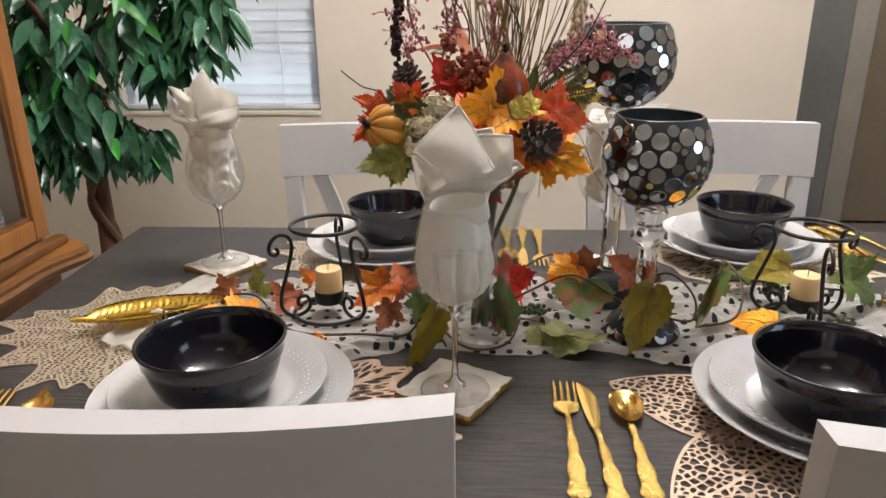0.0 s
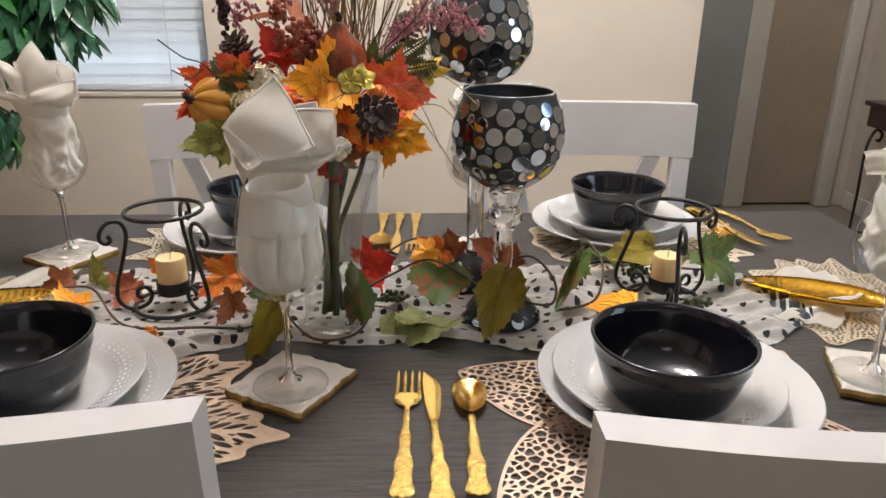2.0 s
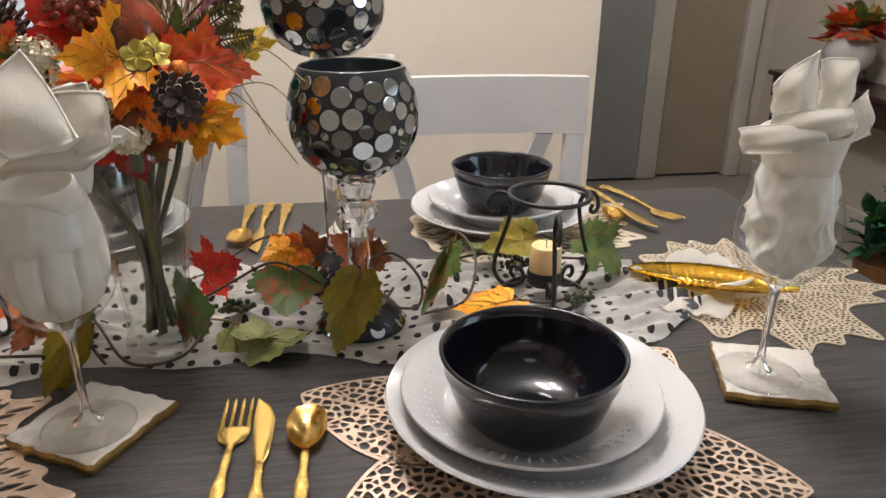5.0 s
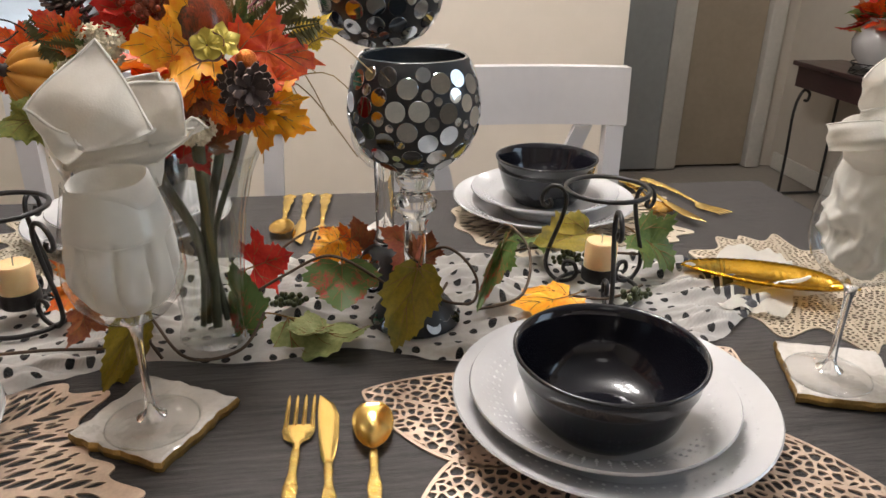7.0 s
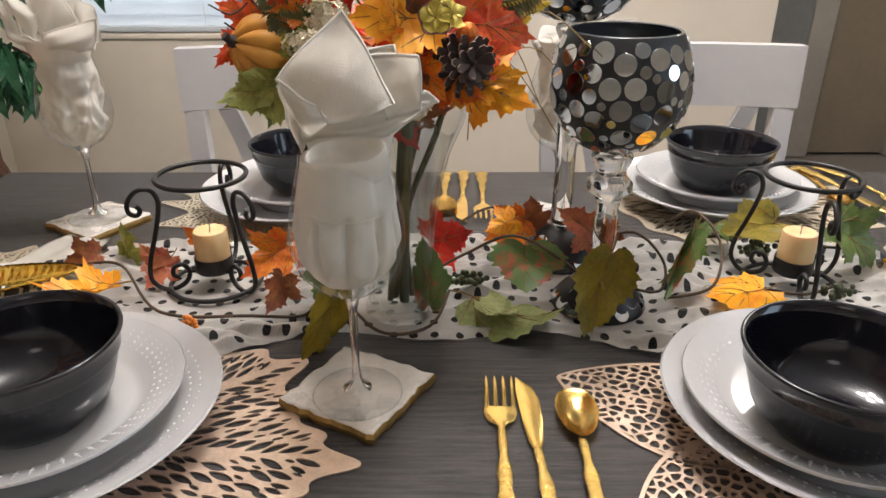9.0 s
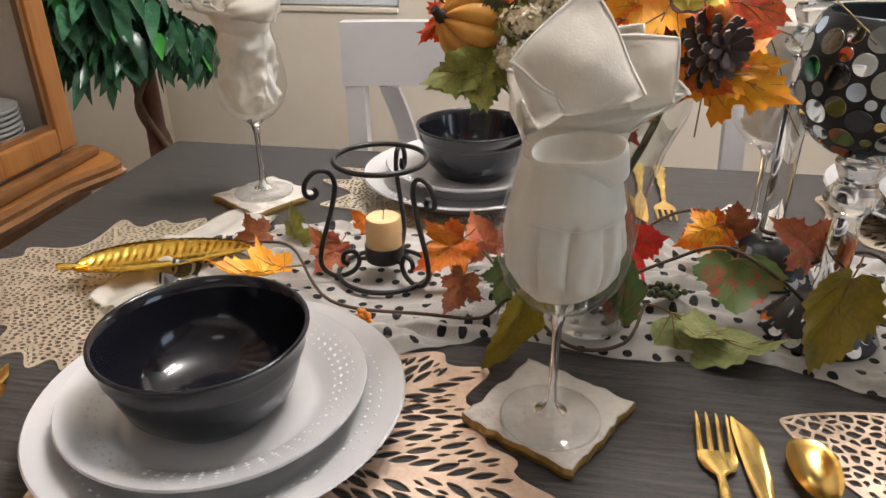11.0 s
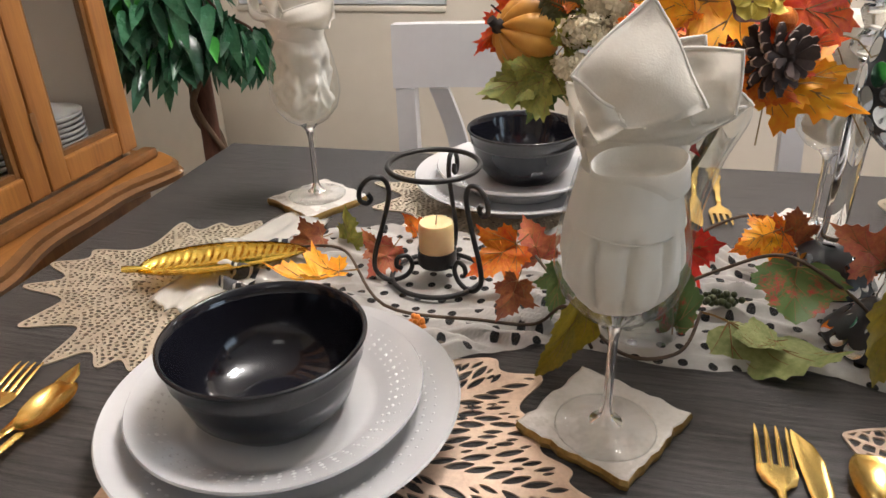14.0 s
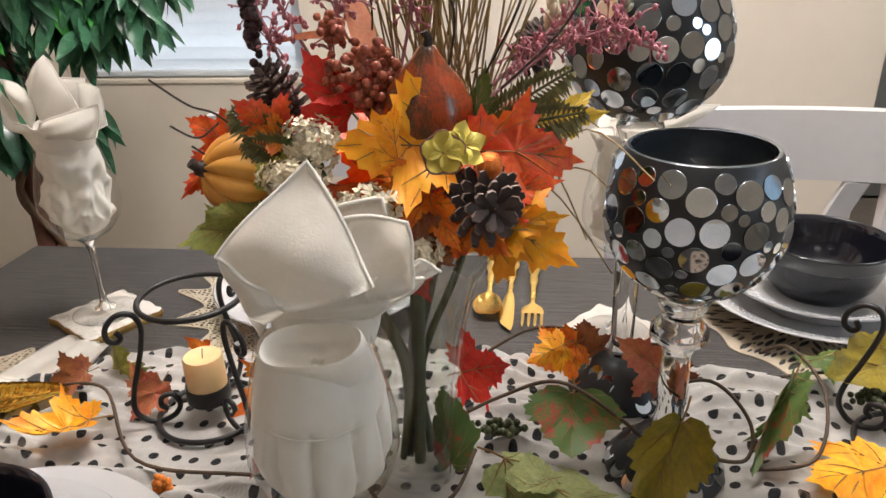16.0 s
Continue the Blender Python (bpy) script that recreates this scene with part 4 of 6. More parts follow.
# ---- plates and bowls ----
def beaded(r_out, r_bead, z_bead, rows):
    bm = bmesh.new()
    for rr, n, s in rows:
        for i in range(n):
            a = 2 * math.pi * i / n
            c = (rr * math.cos(a), rr * math.sin(a), z_bead(rr))
            top = bm.verts.new((c[0], c[1], c[2] + s * 0.55))
            ring = [bm.verts.new((c[0] + s * math.cos(q), c[1] + s * math.sin(q), c[2] - 0.0004)) for q in [k * math.pi / 3 for k in range(6)]]
            for k in range(6):
                bm.faces.new((ring[k], ring[(k + 1) % 6], top))
    return bm


def plate(name, R, H, well, rows, label):
    c = thing(name, Matrix(), label, "plate", name + "s at the places")
    W = H - well
    prof = [(0, well), (R * 0.62, well), (R * 0.68, well + 0.0012), (R * 0.74, well + W * 0.36), (R * 0.97, H - 0.0012), (R * 0.99, H), (R, H - 0.0016), (R * 0.985, H - 0.004), (R * 0.73, well + W * 0.1), (R * 0.64, well - 0.005), (R * 0.6, 0.001), (R * 0.59, 0), (R * 0.54, 0), (R * 0.53, well - 0.006), (0, well - 0.006)]
    part("dish", lathe(prof, 72), PORC, c)
    slope = lambda r: well + W * 0.36 + (r - R * 0.74) / (R * 0.23) * (W * 0.64 - 0.0012)
    part("beading", beaded(R, 0, slope, [(R * q, n, w) for q, n, w in rows]), PORC, c, "raised dots round the rim")
    return c


def bowl():
    c = thing("bowl", Matrix(), "glossy black ceramic soup bowl on stacked white plates", "bowl", "bowls at the places")
    outer = [(0, 0.003), (0.034, 0.003), (0.034, 0), (0.039, 0), (0.044, 0.006), (0.058, 0.022), (0.0672, 0.042), (0.0706, 0.0575)]
    lip = [(0.0706, 0.0575), (0.0722, 0.0592), (0.0722, 0.0612), (0.0738, 0.071), (0.0752, 0.0765), (0.0766, 0.079), (0.0765, 0.0808), (0.0748, 0.0816), (0.0728, 0.0805), (0.0705, 0.07), (0.067, 0.05), (0.058, 0.028), (0.042, 0.011), (0.02, 0.0075), (0, 0.007)]
    outer, lip = ([(r * 1.008 * (1 + 0.17 * max(0.0, 1 - z / 0.035)), z * 0.845) for r, z in q] for q in (outer, lip))
    part("body", lathe(outer, 72), GLAZEG, c)
    part("lip", lathe(lip, 72), GLAZE, c, "black glazed rim and inside")
    return c


Z0 = T + 0.0021
p1 = plate("dinner_plate", 0.139, 0.034, 0.0115, ((0.8, 78, 0.0022), (0.86, 78, 0.0016)), "large white porcelain dinner plate with a beaded rim on a placemat")
p2 = plate("salad_plate", 0.113, 0.0347, 0.0143, ((0.77, 60, 0.0017), (0.815, 60, 0.0024), (0.86, 60, 0.0017), (0.9, 60, 0.0012)), "white porcelain salad plate with a beaded rim on a dinner plate")
b1 = bowl()
PLACES = [  # dinner plate, salad plate and bowl centres, turn
    ((-0.157, 0.828), (-0.159, 0.826), (-0.162, 0.822), 0), ((0.484, 0.836), (0.471, 0.828), (0.465, 0.805), 40),
    ((-0.046, 1.335), (-0.042, 1.34), (-0.037, 1.346), 110), ((0.56, 1.348), (0.561, 1.35), (0.561, 1.348), 200)]
for i, (dinner, salad, soup, a) in enumerate(PLACES):
    for src, m in ((p1, pose(*dinner, Z0, 0, 0, a)), (p2, pose(*salad, Z0 + 0.0117, 0, 0, a * 2 + 7)), (b1, pose(*soup, Z0 + 0.0263, 0, 0, a + 31))):
        if i == 0:
            src.matrix_basis = m
        else:
            copy_thing(src, m)


# ---- coasters, wine glasses and folded napkins ----
def coaster(m, seed):
    c = thing("coaster", m, "square white marble coaster with rough gilded edges", "coaster", "coasters")
    rng = random.Random(seed)
    h, n, top = 0.049, 12, 0.0105
    bm = bmesh.new()
    loop = []
    for s in range(4):
        for k in range(n):
            u = -h + 2 * h * k / n
            x, y = ((u, -h), (h, u), (-u, h), (-h, -u))[s]
            loop.append((x + rng.uniform(-.0019, .0019), y + rng.uniform(-.0019, .0019)))
    lower = [bm.verts.new((x * 0.985, y * 0.985, 0)) for x, y in loop]
    mid = [bm.verts.new((x * (1.01 + rng.uniform(-.015, .01)), y * (1.01 + rng.uniform(-.015, .01)), 0.0055)) for x, y in loop]
    rim = [bm.verts.new((x * 0.985, y * 0.985, top - 0.0008)) for x, y in loop]
    inn = [bm.verts.new((x * 0.95, y * 0.95, top)) for x, y in loop]
    N = len(loop)
    for a, b in ((lower, mid), (mid, rim)):
        for k in range(N):
            bm.faces.new((a[k], a[(k + 1) % N], b[(k + 1) % N], b[k]))
    bm.faces.new(lower[::-1])
    face = bmesh.new()
    over = [face.verts.new(v.co) for v in rim]
    mid2 = [face.verts.new(v.co) for v in inn]
    for k in range(N):
        face.faces.new((over[k], over[(k + 1) % N], mid2[(k + 1) % N], mid2[k]))
    face.faces.new(mid2)
    for v in inn:
        bm.verts.remove(v)
    part("edge", bm, GOLDE, c, "rough gilded edge", False)
    part("slab", face, MARBLE, c, "polished white marble face", False)
    return c


def wine_glass():
    g = thing("wine_glass", Matrix(), "clear stemmed wine glass holding a folded white napkin", "glass", "wine glasses")
    part("foot", lathe([(0, 0), (0.038, 0), (0.0385, 0.001), (0.037, 0.0018), (0.02, 0.0045), (0.008, 0.009), (0.0045, 0.016), (0, 0.0165)], 48), FOOTG, g)
    part("foot_rim", tube([(0.0384 * math.cos(a), 0.0384 * math.sin(a), 0.0012) for a in [i * math.pi / 32 for i in range(64)]], 0.0008, 6, closed=True), VASEG, g)
    part("stem", lathe([(0.0125, 0.0068), (0.0085, 0.0095), (0.0058, 0.013), (0.0043, 0.018), (0.0034, 0.03), (0.0032, 0.06), (0.0036, 0.082), (0.006, 0.094), (0.011, 0.0995)], 24), GLASS, g)
    part("cup", lathe([(0.0, 0.0985), (0.012, 0.1), (0.028, 0.109), (0.04, 0.124), (0.0455, 0.143), (0.0445, 0.163), (0.04, 0.185), (0.0335, 0.212), (0.0328, 0.217), (0.0324, 0.217)], 56), THIN, g)
    return g


def cloth_patch(parent, corners, bulge, seed):
    """A soft fold of cloth between its bottom, right, top and left corners, with a rolled hem on its upper edges."""
    b, r, t, l = (Vector(c) for c in corners)
    n = (r - l).cross(t - b).normalized()
    if n.y > 0:
        n.negate()
    bm = bmesh.new()
    N = 12
    grid = []
    for i in range(N + 1):
        row = []
        for j in range(N + 1):
            u, v = i / N, j / N
            p = b * (1 - u) * (1 - v) + r * u * (1 - v) + t * u * v + l * (1 - u) * v
            hump = 16 * u * (1 - u) * v * (1 - v)
            side = (t - r) * (0.09 * math.sin(math.pi * v) * u) + (l - b) * 0.0
            wave = 0.0016 * math.sin(6 * u + 4 * v + seed) + 0.0012 * math.sin(11 * v - 5 * u + seed * 2)
            edge = ((r - l) * (u - 0.5) + (t - b) * (v - 0.5)) * 0.12 * (math.sin(math.pi * u) + math.sin(math.pi * v)) * 0.5
            row.append(bm.verts.new(p + n * (bulge * hump + wave) + edge))
        grid.append(row)
    for i in range(N):
        for j in range(N):
            bm.faces.new((grid[i][j], grid[i + 1][j], grid[i + 1][j + 1], grid[i][j + 1]))
    hem = [v.co.copy() for v in grid[N]] + [grid[i][N].co.copy() for i in range(N - 1, -1, -1)]
    bmesh.ops.solidify(bm, geom=bm.faces[:], thickness=0.0009)
    tube(hem, 0.0011 if seed < 10 and parent.name == "napkin" else 0.0008, 6, bm)
    return part("fold", bm, CLOTH, parent)


def napkin(m, folds, seed, flare=0.003, pocket=False):
    top = thing("napkin", m, "white linen napkin folded into a flower in a wine glass", "napkin", "folded napkins")
    rng = random.Random(seed)
    ph = [rng.uniform(0, 6.28) for _ in range(6)]

    def bunched(r, z, a):
        tall = 14 if pocket else 24
        q = Vector((r * math.cos(a) * 30 + seed * 5, r * math.sin(a) * 30, z * tall + seed))
        k = min(1.0, abs(noise.noise(q)) * 2.2) * 0.7 + min(1.0, abs(noise.noise(q * 2.0 + Vector((3, 1, 7)))) * 2.2) * 0.3
        deep = 0.4 * min(1.0, max(0.3, (0.205 - z) / 0.03))
        if pocket:
            low = min(1.0, max(0.0, (0.178 - z) / 0.006))
            pleat = abs(math.sin(4.5 * a + 1.4 * noise.noise(Vector((math.cos(a), math.sin(a), z * 9)))))
            return max(0.002, r * (1 - 0.03 * k - low * (0.004 + 0.15 * (1 - pleat) ** 3 + 0.09 * k)) - 0.0012), z + 0.003 * noise.noise(q * 0.6)
        return max(0.002, r * (1 - deep * k) - 0.0012), z + 0.006 * noise.noise(q * 0.6)
    part("bundle", lathe([(0.004, 0.108), (0.014, 0.108), (0.026, 0.114)] + [(p[0], p[1]) for p in curve_points([(0.0345, 0.122, 0), (0.0405, 0.132, 0), (0.0434, 0.144, 0), (0.0436, 0.157, 0), (0.0415, 0.172, 0), (0.038, 0.19, 0), (0.0345, 0.205, 0), (0.0325, 0.214, 0)], 4)], 128, None, bunched), CLOTH, top, "crumpled linen pressed into the glass")
    if pocket:
        part("hem", tube([((0.0383 + 0.0005 * math.sin(3 * a)) * math.cos(a), (0.0383 + 0.0005 * math.sin(3 * a)) * math.sin(a), 0.1775 + 0.0015 * math.sin(2 * a + 1)) for a in [i * math.pi / 36 for i in range(72)]], 0.0005, 6, closed=True), CLOTH, top, "stitched linen hem inside the glass")
        mouth = part("pocket", lathe([(0.0295, -0.02), (0.0292, -0.006), (0.0288, 0.0), (0.0278, 0.0012), (0.0268, 0.0), (0.0262, -0.007), (0.022, -0.013), (0.004, -0.014)], 64, None, lambda r, z, a: (r * (1 + 0.03 * math.sin(2 * a + 1)), z + 0.0012 * math.sin(3 * a + 0.6))), CLOTH, top, "rolled linen pocket with a hemmed mouth")
        mouth.matrix_basis = pose(0.0045, -0.0175, 0.2225, 20, -7, 0) @ Matrix.Diagonal((1, 0.58, 1, 1))

    def loose(r, z, a):
        k = max(0, (z - 0.205) / 0.04)
        return r * (1 + 0.1 * k * math.sin(2 * a + ph[4]) + 0.06 * k * math.sin(3 * a + ph[5])), z + 0.007 * k * math.sin(a + ph[3]) + 0.003 * k * math.sin(3 * a + ph[1])
    collar = part("collar", lathe([(0.027, 0.2), (0.0302, 0.21), (0.032, 0.22), (0.033 + flare * 0.5, 0.231), (0.034 + flare, 0.241), (0.0335 + flare, 0.2432), (0.0315 + flare, 0.242), (0.029 + flare * 0.4, 0.232), (0.022, 0.224), (0.008, 0.221)], 72, None, loose), CLOTH, top, "turned-over linen collar at the rim")
    if pocket:
        collar.matrix_basis = pose(0.003, 0.018, 0.006) @ Matrix.Diagonal((1.06, 0.6, 1, 1))
    for k, f in enumerate(folds):
        cloth_patch(top, f[:4], ((0.009, -0.007, 0.006) if pocket else (0.015, 0.012, 0.014))[k % 3] if k else 0.009, seed * 3 + k)
    return top


glass0 = wine_glass()
SETS = [  # coaster centre and turn, glass foot, folds of the napkin
    ((0.089, 0.880, 61.5), (0.090, 0.868), [
        [(-0.0049, -0.0220, 0.2443), (0.0396, -0.0120, 0.2557), (0.0036, 0.0120, 0.3154), (-0.0389, -0.0200, 0.2738)],
        [(0.0337, -0.0050, 0.2423), (0.0578, 0.0000, 0.2486), (0.0567, 0.0050, 0.2854), (0.0211, 0.0120, 0.2842)],
        [(0.0412, 0.0100, 0.2349), (0.0701, 0.0200, 0.2504), (0.0602, 0.0200, 0.2569), (0.0408, 0.0220, 0.2445)],
        [(-0.0206, -0.0160, 0.2319), (-0.0048, -0.0200, 0.2457), (-0.0119, -0.0220, 0.2555), (-0.0386, -0.0220, 0.2737)],
        [(-0.0321, 0.0000, 0.2158), (-0.0213, 0.0200, 0.2285), (-0.0319, 0.0150, 0.2552), (-0.0406, -0.0050, 0.2666)],
        [(0.0048, 0.0300, 0.2175), (0.0417, 0.0300, 0.2309), (0.0380, 0.0300, 0.2889), (0.0027, 0.0350, 0.2784)],
        [(-0.0300, 0.0040, 0.2228), (0.0344, 0.0060, 0.2280), (0.0640, 0.0060, 0.2520), (-0.0260, 0.0020, 0.2450)],
    ], 1),
    ((-0.310, 1.265, 58.5), (-0.312, 1.268), [
        [(-0.0064, -0.0200, 0.2450), (0.0336, -0.0100, 0.2591), (-0.0007, 0.0000, 0.3145), (-0.0220, -0.0120, 0.2853)],
        [(-0.0195, -0.0200, 0.2328), (-0.0112, -0.0180, 0.2689), (-0.0405, 0.0000, 0.2839), (-0.0565, -0.0050, 0.2889)],
        [(-0.0339, -0.0100, 0.2223), (-0.0057, -0.0300, 0.2406), (-0.0488, -0.0200, 0.2477), (-0.0540, -0.0100, 0.2852)],
        [(-0.0124, -0.0300, 0.2232), (0.0459, -0.0100, 0.2258), (0.0501, 0.0000, 0.2619), (-0.0031, -0.0300, 0.2475)],
        [(0.0135, 0.0100, 0.2250), (0.0421, 0.0200, 0.2323), (0.0395, 0.0250, 0.2735), (0.0184, 0.0200, 0.2813)],
        [(-0.0273, 0.0200, 0.2233), (0.0177, 0.0250, 0.2269), (0.0207, 0.0300, 0.2844), (-0.0424, 0.0200, 0.2832)],
    ], 2.2),
    ((0.730, 0.872, 72), (0.7135, 0.866), [
        [(-0.0394, -0.0100, 0.2555), (0.0031, -0.0050, 0.2585), (0.0011, 0.0100, 0.3064), (-0.0438, -0.0050, 0.2823)],
        [(0.0083, 0.0000, 0.2500), (0.0451, 0.0100, 0.2622), (0.0421, 0.0150, 0.2991), (0.0048, 0.0100, 0.2993)],
        [(-0.0678, -0.0200, 0.2282), (0.0075, -0.0250, 0.2311), (-0.0048, -0.0200, 0.2545), (-0.0751, -0.0200, 0.2497)],
        [(0.0188, -0.0100, 0.2255), (0.0674, 0.0100, 0.2338), (0.0611, 0.0150, 0.2725), (0.0199, 0.0000, 0.2497)],
        [(-0.0439, -0.0250, 0.2338), (0.0290, -0.0200, 0.2416), (0.0306, -0.0100, 0.2638), (-0.0456, -0.0150, 0.2590)],
        [(-0.0010, 0.0300, 0.2359), (0.0591, 0.0300, 0.2399), (0.0472, 0.0300, 0.2887), (-0.0138, 0.0300, 0.2721)],
    ], 3.4),
    ((0.311, 1.262, 50), (0.314, 1.258), [
        [(-0.0167, -0.0200, 0.2190), (0.0176, -0.0100, 0.2222), (0.0840, 0.0000, 0.2621), (0.0325, 0.0000, 0.2571)],
        [(-0.0323, -0.0100, 0.2160), (-0.0171, -0.0200, 0.2236), (-0.0201, -0.0100, 0.2423), (-0.0428, 0.0000, 0.2357)],
        [(-0.0253, 0.0000, 0.2102), (0.0359, 0.0000, 0.2224), (0.0651, 0.0200, 0.2467), (-0.0196, 0.0200, 0.2408)],
    ], 4.9),
]
for i, ((cx, cy, ca), (gx, gy), petals, seed) in enumerate(SETS):
    coaster(pose(cx, cy, T + 0.0022 if i in (2,) else T + 0.0002, 0, 0, ca), i + 5)
    zg = T + (0.0132 if i in (2,) else 0.0112)
    if i == 0:
        glass0.matrix_basis = pose(gx, gy, zg)
    else:
        copy_thing(glass0, pose(gx, gy, zg, 0, 0, 40 * i))
    napkin(pose(gx, gy, zg), petals, seed, pocket=i == 0)


# ---- gold cutlery ----
def handle_stations(y0, y1, z):
    """An ornate handle that swells towards its end, from y0 at the neck to y1."""
    out = []
    for k in range(25):
        u = k / 24
        w = 0.0034 + 0.0078 * u ** 1.6 + 0.0012 * math.sin(u * 21) * (0.3 + u) - (0.005 * max(0, (u - 0.92) / 0.08) ** 2)
        h = 0.0019 + 0.0008 * math.sin(u * 34) ** 2 * (u > 0.25)
        out.append((y0 + (y1 - y0) * u, 0, z + 0.004 * math.sin(math.pi * u) * 0.8, w, h))
    return out


def ornate(y0, y1, z):
    """The handle with raised scrolls along it."""
    bm = loft(handle_stations(y0, y1, z))
    for k, (u, x, r) in enumerate(((0.98, 0, 0.0052), (0.93, 0.0052, 0.0036), (0.93, -0.0052, 0.0036), (0.86, 0.006, 0.003), (0.86, -0.006, 0.003), (0.88, 0, 0.0036), (0.79, 0, 0.003), (0.74, 0.0042, 0.0025), (0.74, -0.0042, 0.0025), (0.66, 0, 0.0028), (0.58, 0.0026, 0.002), (0.58, -0.0026, 0.002), (0.5, 0, 0.0026), (0.12, 0, 0.0034), (0.05, 0, 0.0028))):
        ball(bm, (x, y0 + (y1 - y0) * u, z + 0.004 * math.sin(math.pi * u) * 0.8 + 0.0009), r, 0.4, 8)
    return bm


def fork(m, label):
    c = thing("fork", m, label, "cutlery", "gold cutlery")
    part("handle", ornate(0.0, -0.128, 0.0042), GOLDH, c, "ornate scrolled gold handle")
    bm = loft([(-0.002, 0, 0.0042, 0.003, 0.0018), (0.008, 0, 0.0036, 0.0035, 0.0016), (0.016, 0, 0.003, 0.0115, 0.0013), (0.026, 0, 0.0026, 0.0142, 0.0012), (0.034, 0, 0.003, 0.0138, 0.0011)])
    for k in range(4):
        x = -0.0114 + 0.0076 * k
        loft([(0.032, x, 0.003, 0.0022, 0.0011), (0.05, x, 0.0055, 0.002, 0.001), (0.066, x, 0.0072, 0.0017, 0.0009), (0.0735, x, 0.0068, 0.0006, 0.0005)], 6, bm)
    part("head", bm, GOLD, c)
    return c


def knife(m, label):
    c = thing("knife", m, label, "cutlery", "gold cutlery")
    part("handle", ornate(0.0, -0.118, 0.0045), GOLDH, c, "ornate scrolled gold handle")
    part("blade", loft([(-0.002, 0, 0.0044, 0.0038, 0.0022), (0.006, 0, 0.0042, 0.006, 0.0012), (0.03, 0.0008, 0.004, 0.0085, 0.0009), (0.06, 0.001, 0.004, 0.0095, 0.0008), (0.078, -0.001, 0.004, 0.0075, 0.0007), (0.09, -0.005, 0.004, 0.0022, 0.0005), (0.093, -0.006, 0.004, 0.0005, 0.0004)]), GOLD, c)
    return c


def spoon(m, label, over=False):
    c = thing("spoon", m, label, "cutlery", "gold cutlery")
    part("handle", ornate(0.0, -0.118, 0.005), GOLDH, c, "ornate scrolled gold handle")
    bm = bmesh.new()
    rows = []
    L, W = 0.061, 0.0195
    for i in range(15):
        u = i / 14
        w = max(0.0025, W * math.sqrt(max(0, 1 - (2 * u - 1.06) ** 2 / 1.13)) * (1 - 0.18 * (1 - u)))
        row = []
        for j in range(-4, 5):
            s = j / 4
            depth = 0.0085 * (1 - s * s) * math.sin(math.pi * u) ** 0.7
            row.append(bm.verts.new((s * w, -0.002 + L * u, 0.0095 - depth + 0.001 * u)))
        rows.append(row)
    for a, b in zip(rows, rows[1:]):
        for j in range(8):
            bm.faces.new((a[j], a[j + 1], b[j + 1], b[j]))
    bmesh.ops.solidify(bm, geom=bm.faces[:], thickness=0.0012)
    part("scoop", bm, GOLD, c)
    return c


def lay(maker, tip, end, reach, label, z=T + 0.0004):
    """Lays a piece with its tip and its handle's end on those points."""
    t, e = Vector((*tip, 0)), Vector((*end, 0))
    d = (t - e).normalized()
    a = math.degrees(math.atan2(-d.x, d.y))
    o = t - d * reach
    return maker(pose(o.x, o.y, z, 0, 0, a), label)


lay(fork, (0.214, 0.899), (0.208, 0.694), 0.0735, "polished gold dinner fork with an ornate handle on the table")
lay(knife, (0.236, 0.901), (0.242, 0.694), 0.093, "polished gold dinner knife with an ornate handle on the table")
lay(spoon, (0.277, 0.875), (0.273, 0.694), 0.059, "polished gold spoon with an ornate handle on the table")
lay(fork, (-0.426, 0.858), (-0.404, 0.66), 0.0735, "polished gold dinner fork beside a place setting")
lay(knife, (-0.378, 0.868), (-0.382, 0.66), 0.093, "polished gold dinner knife beside a place setting")
lay(spoon, (-0.364, 0.832), (-0.358, 0.65), 0.059, "polished gold spoon beside a place setting", T + 0.003)
lay(spoon, (0.164, 1.292), (0.166, 1.468), 0.059, "gold spoon lying between the far settings")
lay(knife, (0.188, 1.266), (0.196, 1.468), 0.093, "gold knife lying between the far settings")
lay(fork, (0.219, 1.27), (0.225, 1.466), 0.0735, "gold fork lying between the far settings")
lay(spoon, (0.75, 1.318), (0.748, 1.478), 0.059, "gold spoon beside the far place setting")
lay(knife, (0.785, 1.268), (0.747, 1.46), 0.093, "gold knife lying across the spoon", T + 0.008)
lay(fork, (0.846, 1.31), (0.795, 1.478), 0.0735, "gold fork beside the far place setting")


